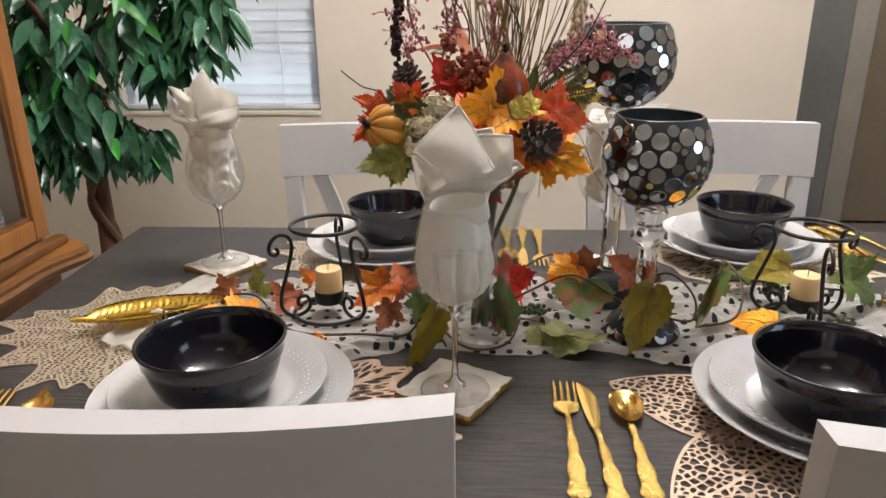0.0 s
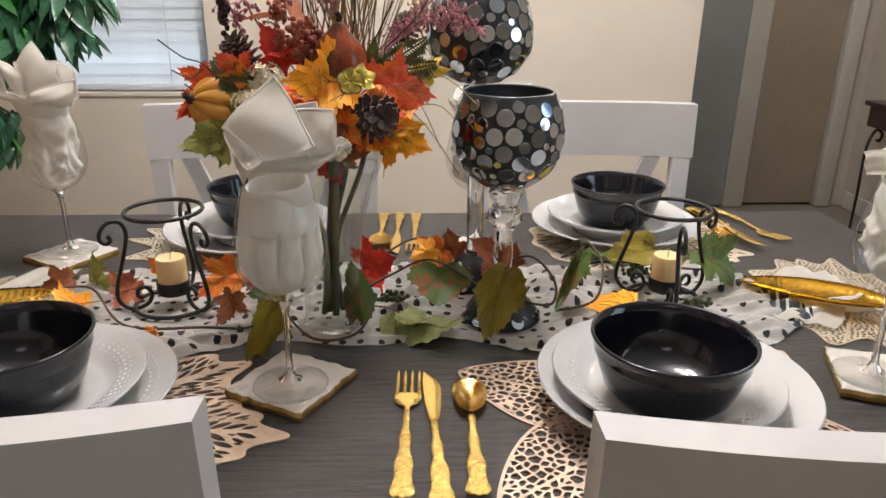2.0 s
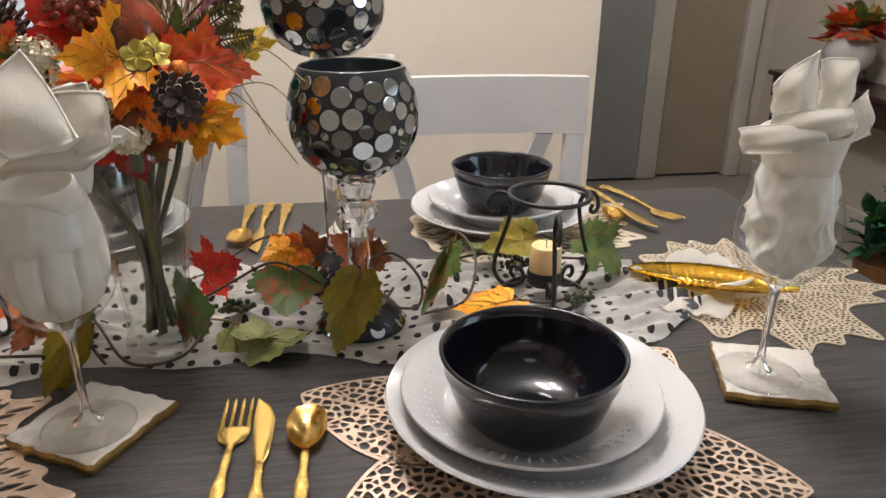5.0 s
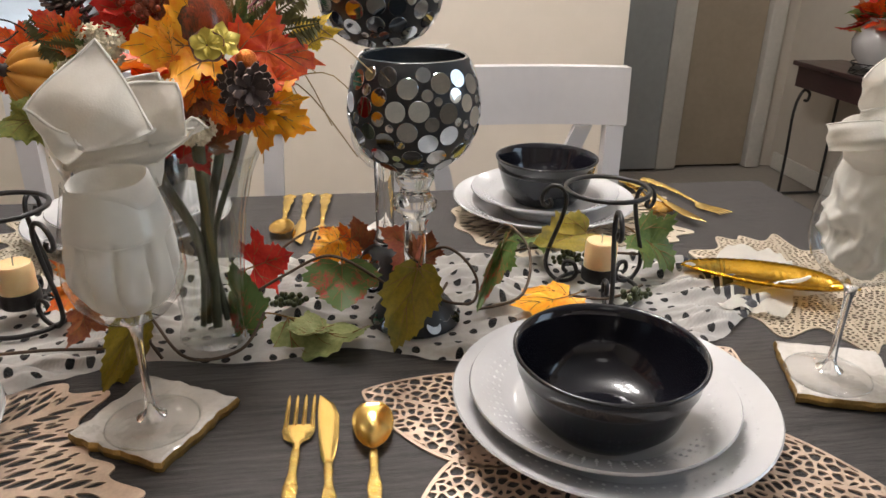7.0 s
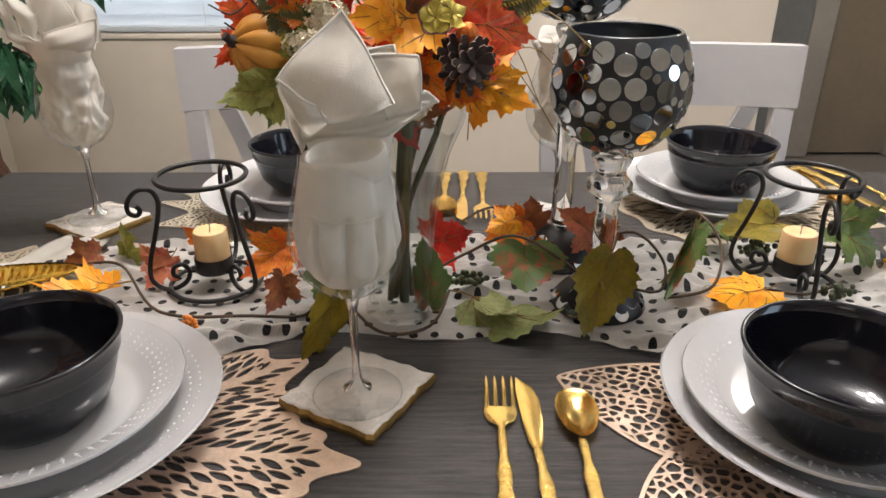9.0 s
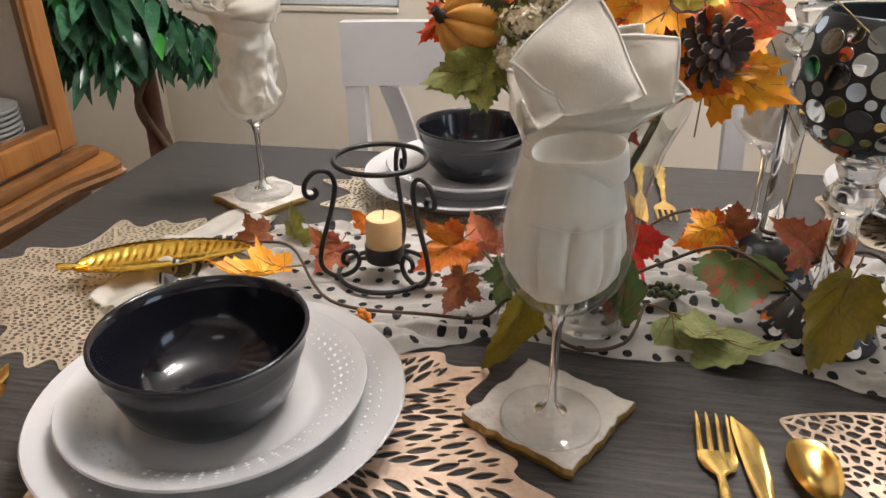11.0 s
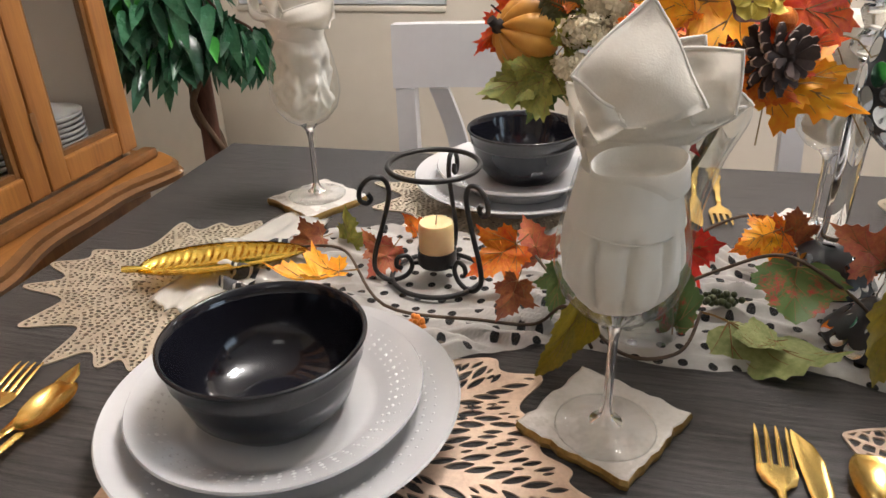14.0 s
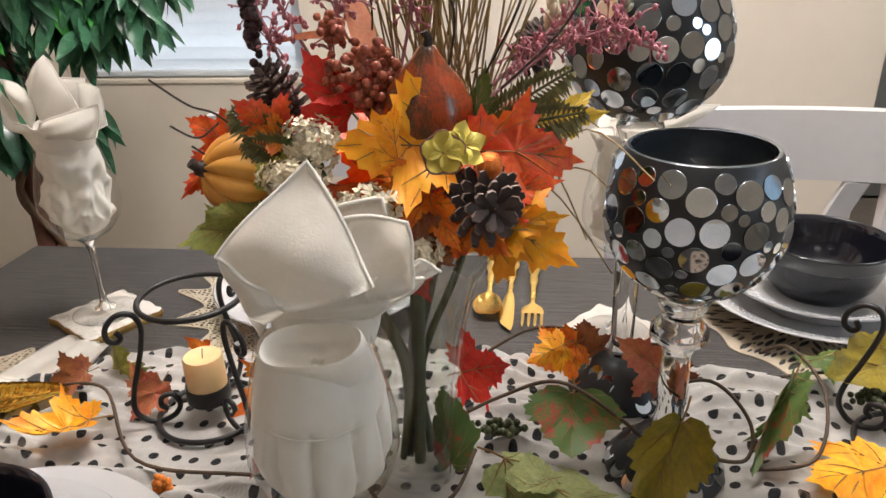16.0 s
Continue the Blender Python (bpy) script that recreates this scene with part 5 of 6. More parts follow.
# ---- mosaic candle goblets ----
def goblet(m, R, zr, r_rim, z_max, z_bot, seed, label):
    """Mosaic glass goblet: rim at zr, widest at z_max, cup bottom at z_bot, all over the table."""
    g = thing("mosaic_goblet", m, label, "candle holder", "mosaic goblets")
    rng = random.Random(seed)
    up = (zr - z_max) / math.sqrt(1 - (r_rim / R) ** 2)
    down = z_max - z_bot

    def rad(z):
        return R * math.sqrt(max(0, 1 - ((z - z_max) / (up if z > z_max else down * 1.02)) ** 2))
    zs = [z_bot + (zr - z_bot) * k / 26 for k in range(27)]
    prof = [(0.001, z_bot)] + [(rad(z), z) for z in zs[1:]]
    inner = [prof[-1], (r_rim - 0.0015, zr + 0.001), (r_rim - 0.003, zr)] + [(max(0.001, rad(z) - 0.003), z + 0.001) for z in reversed(zs[2:-1])] + [(0.001, z_bot + 0.004)]
    part("cup", lathe(prof, 64), BLACKM, g, "black mosaic cup")
    part("rim", lathe(inner, 64), SMOKE, g, "smoky grey glass rim and inside")
    part("stem", lathe([(0.006, z_bot + 0.001), (0.019, z_bot - 0.001), (0.021, z_bot - 0.006), (0.019, z_bot - 0.012), (0.015, z_bot - 0.02), (0.0165, z_bot - 0.026), (0.023, z_bot - 0.033), (0.0235, z_bot - 0.04), (0.015, z_bot - 0.047), (0.011, z_bot - 0.056), (0.0125, z_bot - 0.09), (0.011, 0.06), (0.014, 0.045), (0.012, 0.038)], 40), GLASS, g, "clear glass baluster stem")
    part("foot", lathe([(0.004, 0.041), (0.014, 0.0395), (0.024, 0.034), (0.04, 0.018), (0.05, 0.004), (0.05, 0), (0, 0)], 56), BLACKM, g, "domed black mosaic foot")
    discs = {}
    for q in range(5):
        r = 0.0042 + 0.00142 * q
        discs[q] = mesh_of(lathe([(0, 0.0006), (r - 0.0002, 0.0006), (r, 0.0004), (r, -0.0012), (0, -0.0012)], 20), "mirror_disc", MIRROR, False)
    placed = []

    def scatter(tries, f, nrm, sizes, limit, z0, z1):
        for _ in range(tries):
            if len(placed) >= limit:
                return
            z, a = rng.uniform(z0, z1), rng.uniform(0, 2 * math.pi)
            r = f(z)
            if rng.random() > r / R + 0.1:
                continue
            q = sizes[min(len(sizes) - 1, int(_ / tries * len(sizes)))]
            p = Vector((r * math.cos(a), r * math.sin(a), z))
            rr = 0.0042 + 0.00142 * q
            if any((p - o).length < rr + s + 0.0005 for o, s in placed):
                continue
            placed.append((p, rr))
            e = 0.001
            slope = (f(z + e) - f(z - e)) / (2 * e)
            n = Vector((math.cos(a), math.sin(a), -slope)).normalized()
            n = (n + Vector((rng.uniform(-1, 1), rng.uniform(-1, 1), rng.uniform(-1, 1))) * 0.035).normalized()
            ob = part("mirror_disc", discs[q], None, g)
            ob.matrix_basis = Matrix.Translation(p) @ n.to_track_quat("Z", "Y").to_matrix().to_4x4()
    scatter(17000, rad, None, (4, 4, 3, 3, 2, 2, 1, 0, 0), 260, z_bot + 0.008, zr - 0.009)
    foot_r = lambda z: 0.05 - (z - 0.004) * 0.87
    scatter(1500, foot_r, None, (3, 2, 1), len(placed) + 34, 0.007, 0.03)
    return g


goblet(pose(0.332, 1.043, T + 0.0035), 0.0655, 0.287, 0.0527, 0.236, 0.172, 4, "short mosaic glass goblet covered in round mirror pieces")
goblet(pose(0.306, 1.158, T + 0.0035, 0, 0, 77), 0.0675, 0.389, 0.0545, 0.34, 0.279, 9, "tall mosaic glass goblet covered in round mirror pieces")


# ---- iron candle holders and candles ----
def candle_holder(m):
    h = thing("candle_holder", m, "black wrought iron candle stand with scrolled legs", "candle holder", "candle stands")
    ring = lambda r, z: [(r * math.cos(a), r * math.sin(a), z) for a in [i * math.pi / 24 for i in range(48)]]
    part("top_ring", tube(ring(0.047, 0.131), 0.0028, 8, closed=True), IRON, h)
    part("base_ring", tube(ring(0.05, 0.004), 0.0028, 8, closed=True), IRON, h)
    for k in range(3):
        a = radians(-35 + 120 * k)

        def at(r, z):
            return (r * math.cos(a), r * math.sin(a), z)
        line = [at(0.069, 0.107), at(0.066, 0.101), at(0.0705, 0.0965), at(0.0775, 0.101), at(0.0765, 0.113), at(0.066, 0.1235), at(0.053, 0.122), at(0.0475, 0.109), at(0.0505, 0.09), at(0.058, 0.065), at(0.066, 0.04), at(0.0675, 0.02), at(0.058, 0.007), at(0.046, 0.004), at(0.033, 0.009), at(0.0275, 0.02), at(0.033, 0.031), at(0.0425, 0.03), at(0.0445, 0.021), at(0.039, 0.017)]
        part("leg", tube(curve_points(line, 5), 0.0027, 8), IRON, h, "scrolled iron leg")
        part("cup_arm", tube([at(0.021, 0.021), at(0.029, 0.022)], 0.0022, 6), IRON, h)
    part("cup", lathe([(0, 0.018), (0.0195, 0.018), (0.021, 0.02), (0.021, 0.036), (0.0198, 0.036), (0.0195, 0.0215), (0, 0.021)], 32), IRON, h)
    return h


def candle(m):
    c = thing("candle", m, "short ivory pillar candle in an iron stand", "candle", "ivory candles")
    part("wax", lathe([(0, 0), (0.0185, 0), (0.019, 0.002), (0.0188, 0.043), (0.0175, 0.046), (0.013, 0.0455), (0.004, 0.0435), (0, 0.043)], 40), WAX, c)
    part("wick", tube(curve_points([(0, 0, 0.042), (0.0004, 0, 0.048), (0.001, 0.0006, 0.054)], 3), 0.0008, 6), WICK, c)
    return c


hold = candle_holder(pose(-0.096, 1.085, T + 0.004))
copy_thing(hold, pose(0.556, 1.078, T + 0.0045, 0, 0, -62))
can = candle(pose(-0.096, 1.085, T + 0.0252))
copy_thing(can, pose(0.556, 1.078, T + 0.0257, 0, 0, 50))


# ---- gold leaf dishes ----
def leaf_dish(m):
    d = thing("leaf_dish", m, "shiny gold leaf-shaped dish on a folded cloth", "dish", "gold leaf dishes")
    bm = bmesh.new()
    L, W = 0.165, 0.031
    n = 110
    rows = []
    for i in range(n + 1):
        u = i / n
        w = max(0.0016, W * math.sin(math.pi * min(1, max(0, (u - 0.06) / 0.94)) ** 0.8) ** 0.6)
        row = []
        for j in range(-8, 9):
            s = j / 8
            ridge = 0.0003 * math.sin(2 * math.pi * (u * 24 - abs(s) * 1.3)) * min(1.0, abs(s) * 1.6) * (w > 0.01)
            edge = 1 + 0.012 * math.sin(2 * math.pi * (u * 17 - 1.3)) * abs(s)
            z = 0.0025 + 0.0125 * abs(s) ** 3 * (w / W) ** 0.7 + 0.005 * (2 * u - 1) ** 2 + ridge + (0.0022 if j == 0 else 0)
            row.append(bm.verts.new((L * (u - 0.5), s * w * edge, z)))
        rows.append(row)
    for a, b in zip(rows, rows[1:]):
        for j in range(16):
            bm.faces.new((a[j], a[j + 1], b[j + 1], b[j]))
    bmesh.ops.solidify(bm, geom=bm.faces[:], thickness=0.0016)
    part("blade", bm, GOLDD, d, "ribbed gold leaf dish")
    part("stalk", tube(curve_points([(-0.085, 0, 0.0115), (-0.075, 0, 0.011), (-0.06, 0, 0.008)], 4), [0.0035, 0.0035, 0.0035, 0.003, 0.003, 0.003, 0.0025, 0.0025, 0.002], 7), GOLDD, d)
    return d


dish = leaf_dish(pose(-0.338, 1.047, T + 0.012, 0, 0, 25) @ Matrix.Diagonal((1.2, 1.08, 1.1, 1)))
copy_thing(dish, pose(0.763, 1.062, T + 0.012, 0, 0, 152))


# ---- table runner ----
def runner():
    nx, ny = 300, 80
    bm = bmesh.new()
    x0, x1 = -0.37, 0.83
    grid, uvs = [], {}
    for i in range(nx + 1):
        u = i / nx
        x = x0 + (x1 - x0) * u
        end = min(1, max(0.28, 0.28 + 0.72 * min((x + 0.37) / 0.2, (0.83 - x) / 0.22)))
        mid = 1.087 + 0.012 * math.sin(x * 9) - 0.02 * max(0, (x - 0.5) / 0.3)
        yf = mid - 0.128 * end + 0.014 * math.sin(x * 26 + 0.6) + 0.012 * math.sin(x * 11)
        yb = mid + 0.125 * end + 0.012 * math.sin(x * 23) + 0.008 * math.sin(x * 47)
        row = []
        for j in range(ny + 1):
            v = j / ny
            y = yf + (yb - yf) * v
            q = Vector((x * 14, y * 22, 1.7))
            f = noise.noise(q) * 0.6 + noise.noise(q * 2.3) * 0.4 + 0.55 * math.sin(y * 150 + 6 * noise.noise(Vector((x * 5, 0, 0))) + 5 * noise.noise(Vector((x * 11, y * 14, 3)))) + 0.35 * noise.noise(q * 4.1) + 0.3 * math.sin(y * 420 + 9 * noise.noise(Vector((x * 7, y * 9, 8))))
            calm = 1.0
            for cx, cy, cr in ((-0.096, 1.085, 0.085), (0.556, 1.078, 0.085), (0.331, 1.043, 0.075), (0.306, 1.158, 0.075), (0.118, 1.02, 0.065)):
                calm = min(calm, max(0.0, (math.hypot(x - cx, y - cy) - cr * 0.75) / (cr * 0.6)))
            z = 0.0022 + calm * max(0.0, 0.0065 + 0.0105 * f)
            hem = min(v, 1 - v)
            if hem < 0.05:
                z *= 0.4 + 12 * hem
            vert = bm.verts.new((x, y, T + z))
            uvs[vert] = (x * 1.1 + 0.006 * noise.noise(q * 0.7), y * 1.05 + 0.01 * noise.noise(q * 0.6))
            row.append(vert)
        grid.append(row)
    top = thing("table_runner", Matrix(), "rumpled white chiffon table runner with black polka dots", "runner")

    def strip(name, x_from, x_to, material, label):
        sm = bmesh.new()
        lay_uv = sm.loops.layers.uv.new("cloth")
        seen = {}
        for i, (a, b) in enumerate(zip(grid, grid[1:])):
            if not x_from <= x0 + (x1 - x0) * (i + 0.5) / nx < x_to:
                continue
            for j in range(ny):
                quad = (a[j], b[j], b[j + 1], a[j + 1])
                for v in quad:
                    if v not in seen:
                        seen[v] = (sm.verts.new(v.co), uvs[v])
                f = sm.faces.new([seen[v][0] for v in quad])
                for lp, v in zip(f.loops, quad):
                    lp[lay_uv].uv = seen[v][1]
        return part(name, sm, material, top, label)
    edges = [(-1, -0.326, "end_panel"), (-0.326, -0.322, "stripe"), (-0.322, -0.318, "gap"), (-0.318, -0.302, "band"), (-0.302, -0.298, "gap"), (-0.298, -0.29, "stripe"), (-0.29, 0.702, "dotted_cloth"),
             (0.702, 0.71, "stripe"), (0.71, 0.714, "gap"), (0.714, 0.73, "band"), (0.73, 0.734, "gap"), (0.734, 0.738, "stripe"), (0.738, 2, "end_panel")]
    looks = {"end_panel": (CLOTH, "plain white end of the runner"), "stripe": (STRIPE, "thin black woven stripe"), "gap": (CLOTH, ""), "band": (BAND, "dark grey woven band"), "dotted_cloth": (DOTS, "polka-dotted chiffon")}
    for a, b, kind in edges:
        strip(kind, a, b, *looks[kind])
    bm.free()
    return top


runner()


def cloth_fold(name, m, w, l, seed, label):
    bm = bmesh.new()
    rows = []
    for i in range(25):
        row = []
        for j in range(17):
            u, v = i / 24 - 0.5, j / 16 - 0.5
            q = Vector((u * 4 + seed, v * 4, seed))
            edge = 1 + 0.09 * noise.noise(Vector((u * 6, v * 6, seed + 3)))
            r = (1 - abs(2 * u) ** 6 * 0.25) * edge
            row.append(bm.verts.new((l * u * edge, w * v * r, 0.0035 + 0.005 * (0.5 + noise.noise(q)) + 0.002 * math.sin(14 * v + seed))))
        rows.append(row)
    for a, b in zip(rows, rows[1:]):
        for j in range(16):
            bm.faces.new((a[j], a[j + 1], b[j + 1], b[j]))
    bmesh.ops.solidify(bm, geom=bm.faces[:], thickness=0.0012)
    ob = part(name, bm, CLOTH)
    ob.matrix_basis = m
    return tagged(ob, label, "napkin")


cloth_fold("cloth_napkin", pose(-0.322, 1.085, T + 0.0022, 0, 0, 78), 0.085, 0.25, 2, "white cloth napkin lying under a gold leaf dish")
cloth_fold("cloth_napkin", pose(0.765, 1.09, T + 0.0022, 0, 0, 60), 0.09, 0.2, 5, "white cloth napkin lying under a gold leaf dish")


# ---- leaves ----
HALF = [(0.0, 0.03), (0.08, -0.03), (0.16, -0.11), (0.19, -0.06), (0.28, -0.08), (0.28, -0.02), (0.39, 0.0), (0.32, 0.06), (0.34, 0.12), (0.29, 0.155), (0.36, 0.19), (0.37, 0.25), (0.44, 0.25), (0.45, 0.31), (0.56, 0.37), (0.45, 0.39), (0.46, 0.45), (0.38, 0.44), (0.35, 0.5), (0.29, 0.47), (0.22, 0.46), (0.22, 0.53), (0.21, 0.58), (0.26, 0.65), (0.18, 0.67), (0.19, 0.75), (0.12, 0.76), (0.1, 0.84), (0.05, 0.86), (0.0, 1.0)]
ROUND = [(0.0, 0.06), (0.07, -0.03), (0.17, -0.07), (0.25, -0.05), (0.3, 0.01), (0.37, 0.03), (0.38, 0.1), (0.44, 0.14), (0.42, 0.21), (0.49, 0.27), (0.46, 0.33), (0.48, 0.4), (0.42, 0.43), (0.42, 0.5), (0.35, 0.51), (0.31, 0.56), (0.33, 0.63), (0.27, 0.67), (0.27, 0.74), (0.2, 0.76), (0.18, 0.83), (0.12, 0.85), (0.1, 0.92), (0.05, 0.93), (0.0, 1.0)]


def maple(colour, size, bend, cup, seed):
    """A lobed leaf along +y from its stalk, with raised veins."""
    rng = random.Random(seed)
    half = ROUND if colour in ("olive", "pale", "greenred") else HALF
    pts = half + [(-x, y) for x, y in reversed(half[1:-1])]
    pts = [(x * (1 + rng.uniform(-.08, .08)), y + rng.uniform(-.012, .012)) for x, y in pts]

    def lift(x, y):
        return bend * (y - 0.2) ** 2 + cup * abs(x) ** 1.3 + 0.035 * math.sin(8 * x + 6 * y + seed) + 0.018 * math.sin(19 * x - 13 * y + seed)
    bm = bmesh.new()
    c = (0.0, 0.3)
    centre = bm.verts.new((0, c[1] * size, lift(*c) * size))
    rings = []
    for f in (0.38, 0.72, 1.0):
        rings.append([bm.verts.new(((c[0] + (x - c[0]) * f) * size, (c[1] + (y - c[1]) * f) * size, lift(c[0] + (x - c[0]) * f, c[1] + (y - c[1]) * f) * size)) for x, y in pts])
    n = len(pts)
    for i in range(n):
        bm.faces.new((centre, rings[0][i], rings[0][(i + 1) % n]))
        for a, b in zip(rings, rings[1:]):
            bm.faces.new((a[i], b[i], b[(i + 1) % n], a[(i + 1) % n]))
    for ex, ey in ((0, 0.93), (0.46, 0.34), (-0.46, 0.34), (0.32, 0.02), (-0.32, 0.02), (0.17, 0.6), (-0.17, 0.6), (0.11, 0.76), (-0.11, 0.76), (0.3, 0.4), (-0.3, 0.4)):
        s = (0, 0.03) if abs(ex) > 0.31 or ex == 0 else (0, 0.5) if abs(ex) < 0.15 else (math.copysign(0.16, ex), 0.14) if abs(ex) > 0.2 else (0, 0.3)
        tube([((s[0] + (ex - s[0]) * t) * size, (s[1] + (ey - s[1]) * t) * size, (lift(s[0] + (ex - s[0]) * t, s[1] + (ey - s[1]) * t) + 0.004) * size) for t in (0, 0.25, 0.5, 0.75, 1)], [0.008 * size, 0.0065 * size, 0.005 * size, 0.004 * size, 0.0025 * size], 4, bm, mat_index=1)
    tube([(0, 0.02 * size, lift(0, 0) * size), (0, -0.1 * size, lift(0, 0) * size), (0.02 * size, -0.22 * size, lift(0, 0) * size - 0.01 * size)], 0.012 * size, 4, bm, mat_index=1)
    return mesh_of(bm, "leaf", [LEAFC[colour], VEIN])


def blade(colour, size, bend, seed, width=0.5):
    return leaf_blade(size, size * width, bend, 0.35, LEAFC[colour], 0.8, 0.1)


# ---- leaf garland ----
gar = thing("leaf_garland", pose(0, 0, T), "autumn leaf garland of silk maple leaves on brown vines", "garland")
vines = [
    [(-0.26, 1.1, 0.02), (-0.2, 1.08, 0.03), (-0.13, 1.0, 0.016), (-0.03, 0.985, 0.02), (0.02, 1.0, 0.012), (0.05, 0.975, 0.05), (0.075, 0.97, 0.012)],
    [(0.0, 1.12, 0.03), (0.05, 1.04, 0.02), (0.1, 0.965, 0.014), (0.15, 0.975, 0.014), (0.17, 1.02, 0.03)],
    [(0.14, 1.06, 0.025), (0.19, 1.07, 0.05), (0.24, 1.06, 0.075), (0.29, 1.04, 0.055), (0.32, 1.03, 0.03)],
    [(0.16, 1.16, 0.03), (0.21, 1.17, 0.06), (0.25, 1.18, 0.06), (0.3, 1.19, 0.04), (0.35, 1.17, 0.05)],
    [(0.33, 1.09, 0.05), (0.37, 1.07, 0.075), (0.4, 1.05, 0.05), (0.395, 1.03, 0.025), (0.36, 1.03, 0.03), (0.37, 1.06, 0.035)],
    [(0.4, 1.03, 0.015), (0.45, 1.03, 0.03), (0.47, 1.08, 0.06), (0.455, 1.13, 0.075), (0.44, 1.16, 0.05)],
    [(0.46, 1.15, 0.03), (0.52, 1.16, 0.03), (0.6, 1.12, 0.035), (0.66, 1.12, 0.03)],
    [(0.5, 1.05, 0.02), (0.55, 1.03, 0.02), (0.6, 1.05, 0.025)],
]
for v in vines:
    part("vine", tube(curve_points(v, 7), 0.0017, 6), VINE, gar, "thin brown vine")
# point, stalk end, breadth, how flat it lies, colour
LEAVES = [
    ((-0.058, 1.060, 0.773), (-0.008, 1.080, 0.807), 1.0, 0, "orange"),
    ((-0.004, 1.110, 0.821), (0.013, 1.110, 0.773), 1.2, 0, "brick"),
    ((-0.011, 0.985, 0.770), (0.004, 1.000, 0.809), 1.0, 0, "rust"),
    ((0.035, 1.010, 0.764), (0.042, 1.030, 0.810), 0.8, 0, "green"),
    ((0.036, 0.905, 0.764), (0.069, 0.950, 0.828), 0.4, 0, "olive"),
    ((0.146, 1.040, 0.837), (0.147, 1.020, 0.759), 0.55, 0, "greenred"),
    ((0.202, 1.120, 0.806), (0.146, 1.130, 0.784), 1.3, 0, "red"),
    ((0.214, 1.160, 0.770), (0.264, 1.170, 0.799), 1.1, 0, "orange"),
    ((0.271, 1.170, 0.836), (0.276, 1.170, 0.783), 0.9, 0, "rust"),
    ((0.250, 1.030, 0.769), (0.253, 1.060, 0.816), 1.5, 0, "greenred"),
    ((0.301, 1.120, 0.834), (0.345, 1.120, 0.794), 1.1, 0, "brick"),
    ((0.363, 1.120, 0.830), (0.348, 1.120, 0.787), 0.9, 0, "rust"),
    ((0.304, 0.985, 0.753), (0.332, 1.000, 0.836), 0.72, 0, "olive"),
    ((0.351, 1.000, 0.794), (0.323, 1.000, 0.817), 1.0, 0, "olive"),
    ((0.284, 0.964, 0.762), (0.192, 1.019, 0.768), 0.8, 1, "pale"),
    ((0.193, 0.989, 0.765), (0.234, 1.000, 0.768), 1.1, 1, "pale"),
    ((0.411, 1.050, 0.763), (0.444, 1.080, 0.829), 0.32, 0, "green"),
    ((0.428, 1.000, 0.770), (0.508, 1.030, 0.779), 1.0, 0.6, "amber"),
    ((0.486, 1.130, 0.786), (0.565, 1.150, 0.804), 0.8, 0.5, "olive"),
    ((0.674, 1.090, 0.774), (0.615, 1.120, 0.814), 1.1, 0.2, "green"),
    ((0.463, 1.150, 0.791), (0.516, 1.170, 0.794), 0.8, 0.8, "green"),
    ((0.396, 1.040, 0.757), (0.434, 1.070, 0.822), 0.28, 0, "greenred"),
    ((-0.285, 1.090, 0.769), (-0.238, 1.110, 0.780), 0.9, 0.4, "rust"),
    ((-0.210, 1.140, 0.812), (-0.220, 1.130, 0.751), 0.75, 0, "yellowgreen"),
    ((-0.171, 1.070, 0.753), (-0.145, 1.090, 0.787), 1.0, 0, "brick"),
    ((-0.187, 1.100, 0.797), (-0.163, 1.100, 0.766), 0.8, 0, "rust"),
    ((-0.160, 1.180, 0.786), (-0.141, 1.170, 0.764), 1.0, 0, "orange"),
    ((-0.262, 1.007, 0.772), (-0.187, 1.034, 0.775), 0.75, 1, "amber"),
    ((0.034, 0.930, 0.743), (0.064, 0.970, 0.807), 0.36, 0, "olive"),
    ((0.212, 1.140, 0.793), (0.250, 1.150, 0.808), 1.1, 0, "amber"),
]


def stand(point, stalk, breadth, flat, tilt=0.0):
    """The pose of a leaf one metre long that reaches from its stalk to its point."""
    p, s = Vector(point), Vector(stalk)
    y = (p - s).normalized()
    z = Vector((tilt, -0.8 * (1 - flat), 0.35 + 0.65 * flat)).normalized()
    x = y.cross(z).normalized()
    z = x.cross(y)
    m = Matrix((x, y, z)).transposed().to_4x4()
    size = (p - s).length
    return Matrix.Translation(s) @ m @ Matrix.Diagonal((size * breadth, size, size, 1))


cache = {}
for k, (tip, root, wide, flat, col) in enumerate(LEAVES):
    key = (col, k % 3)
    if key not in cache:
        cache[key] = maple(col, 1.0, (0.45, -0.6, 0.4)[k % 3], (0.62, 0.5, -0.5)[k % 3], k)
    ob = part("leaf", cache[key], None, gar, {"greenred": "green silk leaf blushed red", "pale": "pale frosted green leaf"}.get(col, ""))
    ob.matrix_basis = Matrix.Translation((0, 0, -T)) @ stand(tip, root, wide * 1.05, flat, 0.25 * math.sin(k * 2.1))


def berries(parent, c, spread, count, r, material, seed, name="berry_cluster", squash=0.8):
    rng = random.Random(seed)
    bm = bmesh.new()
    for _ in range(count):
        d = Vector((rng.gauss(0, 1), rng.gauss(0, 1), rng.gauss(0, 1))).normalized() * rng.uniform(0.3, 1)
        ball(bm, (c[0] + d.x * spread[0], c[1] + d.y * spread[1], c[2] + d.z * spread[2]), r * rng.uniform(0.8, 1.2), 1, 7)
    return tagged(part(name, bm, material, parent), kind="stuff")


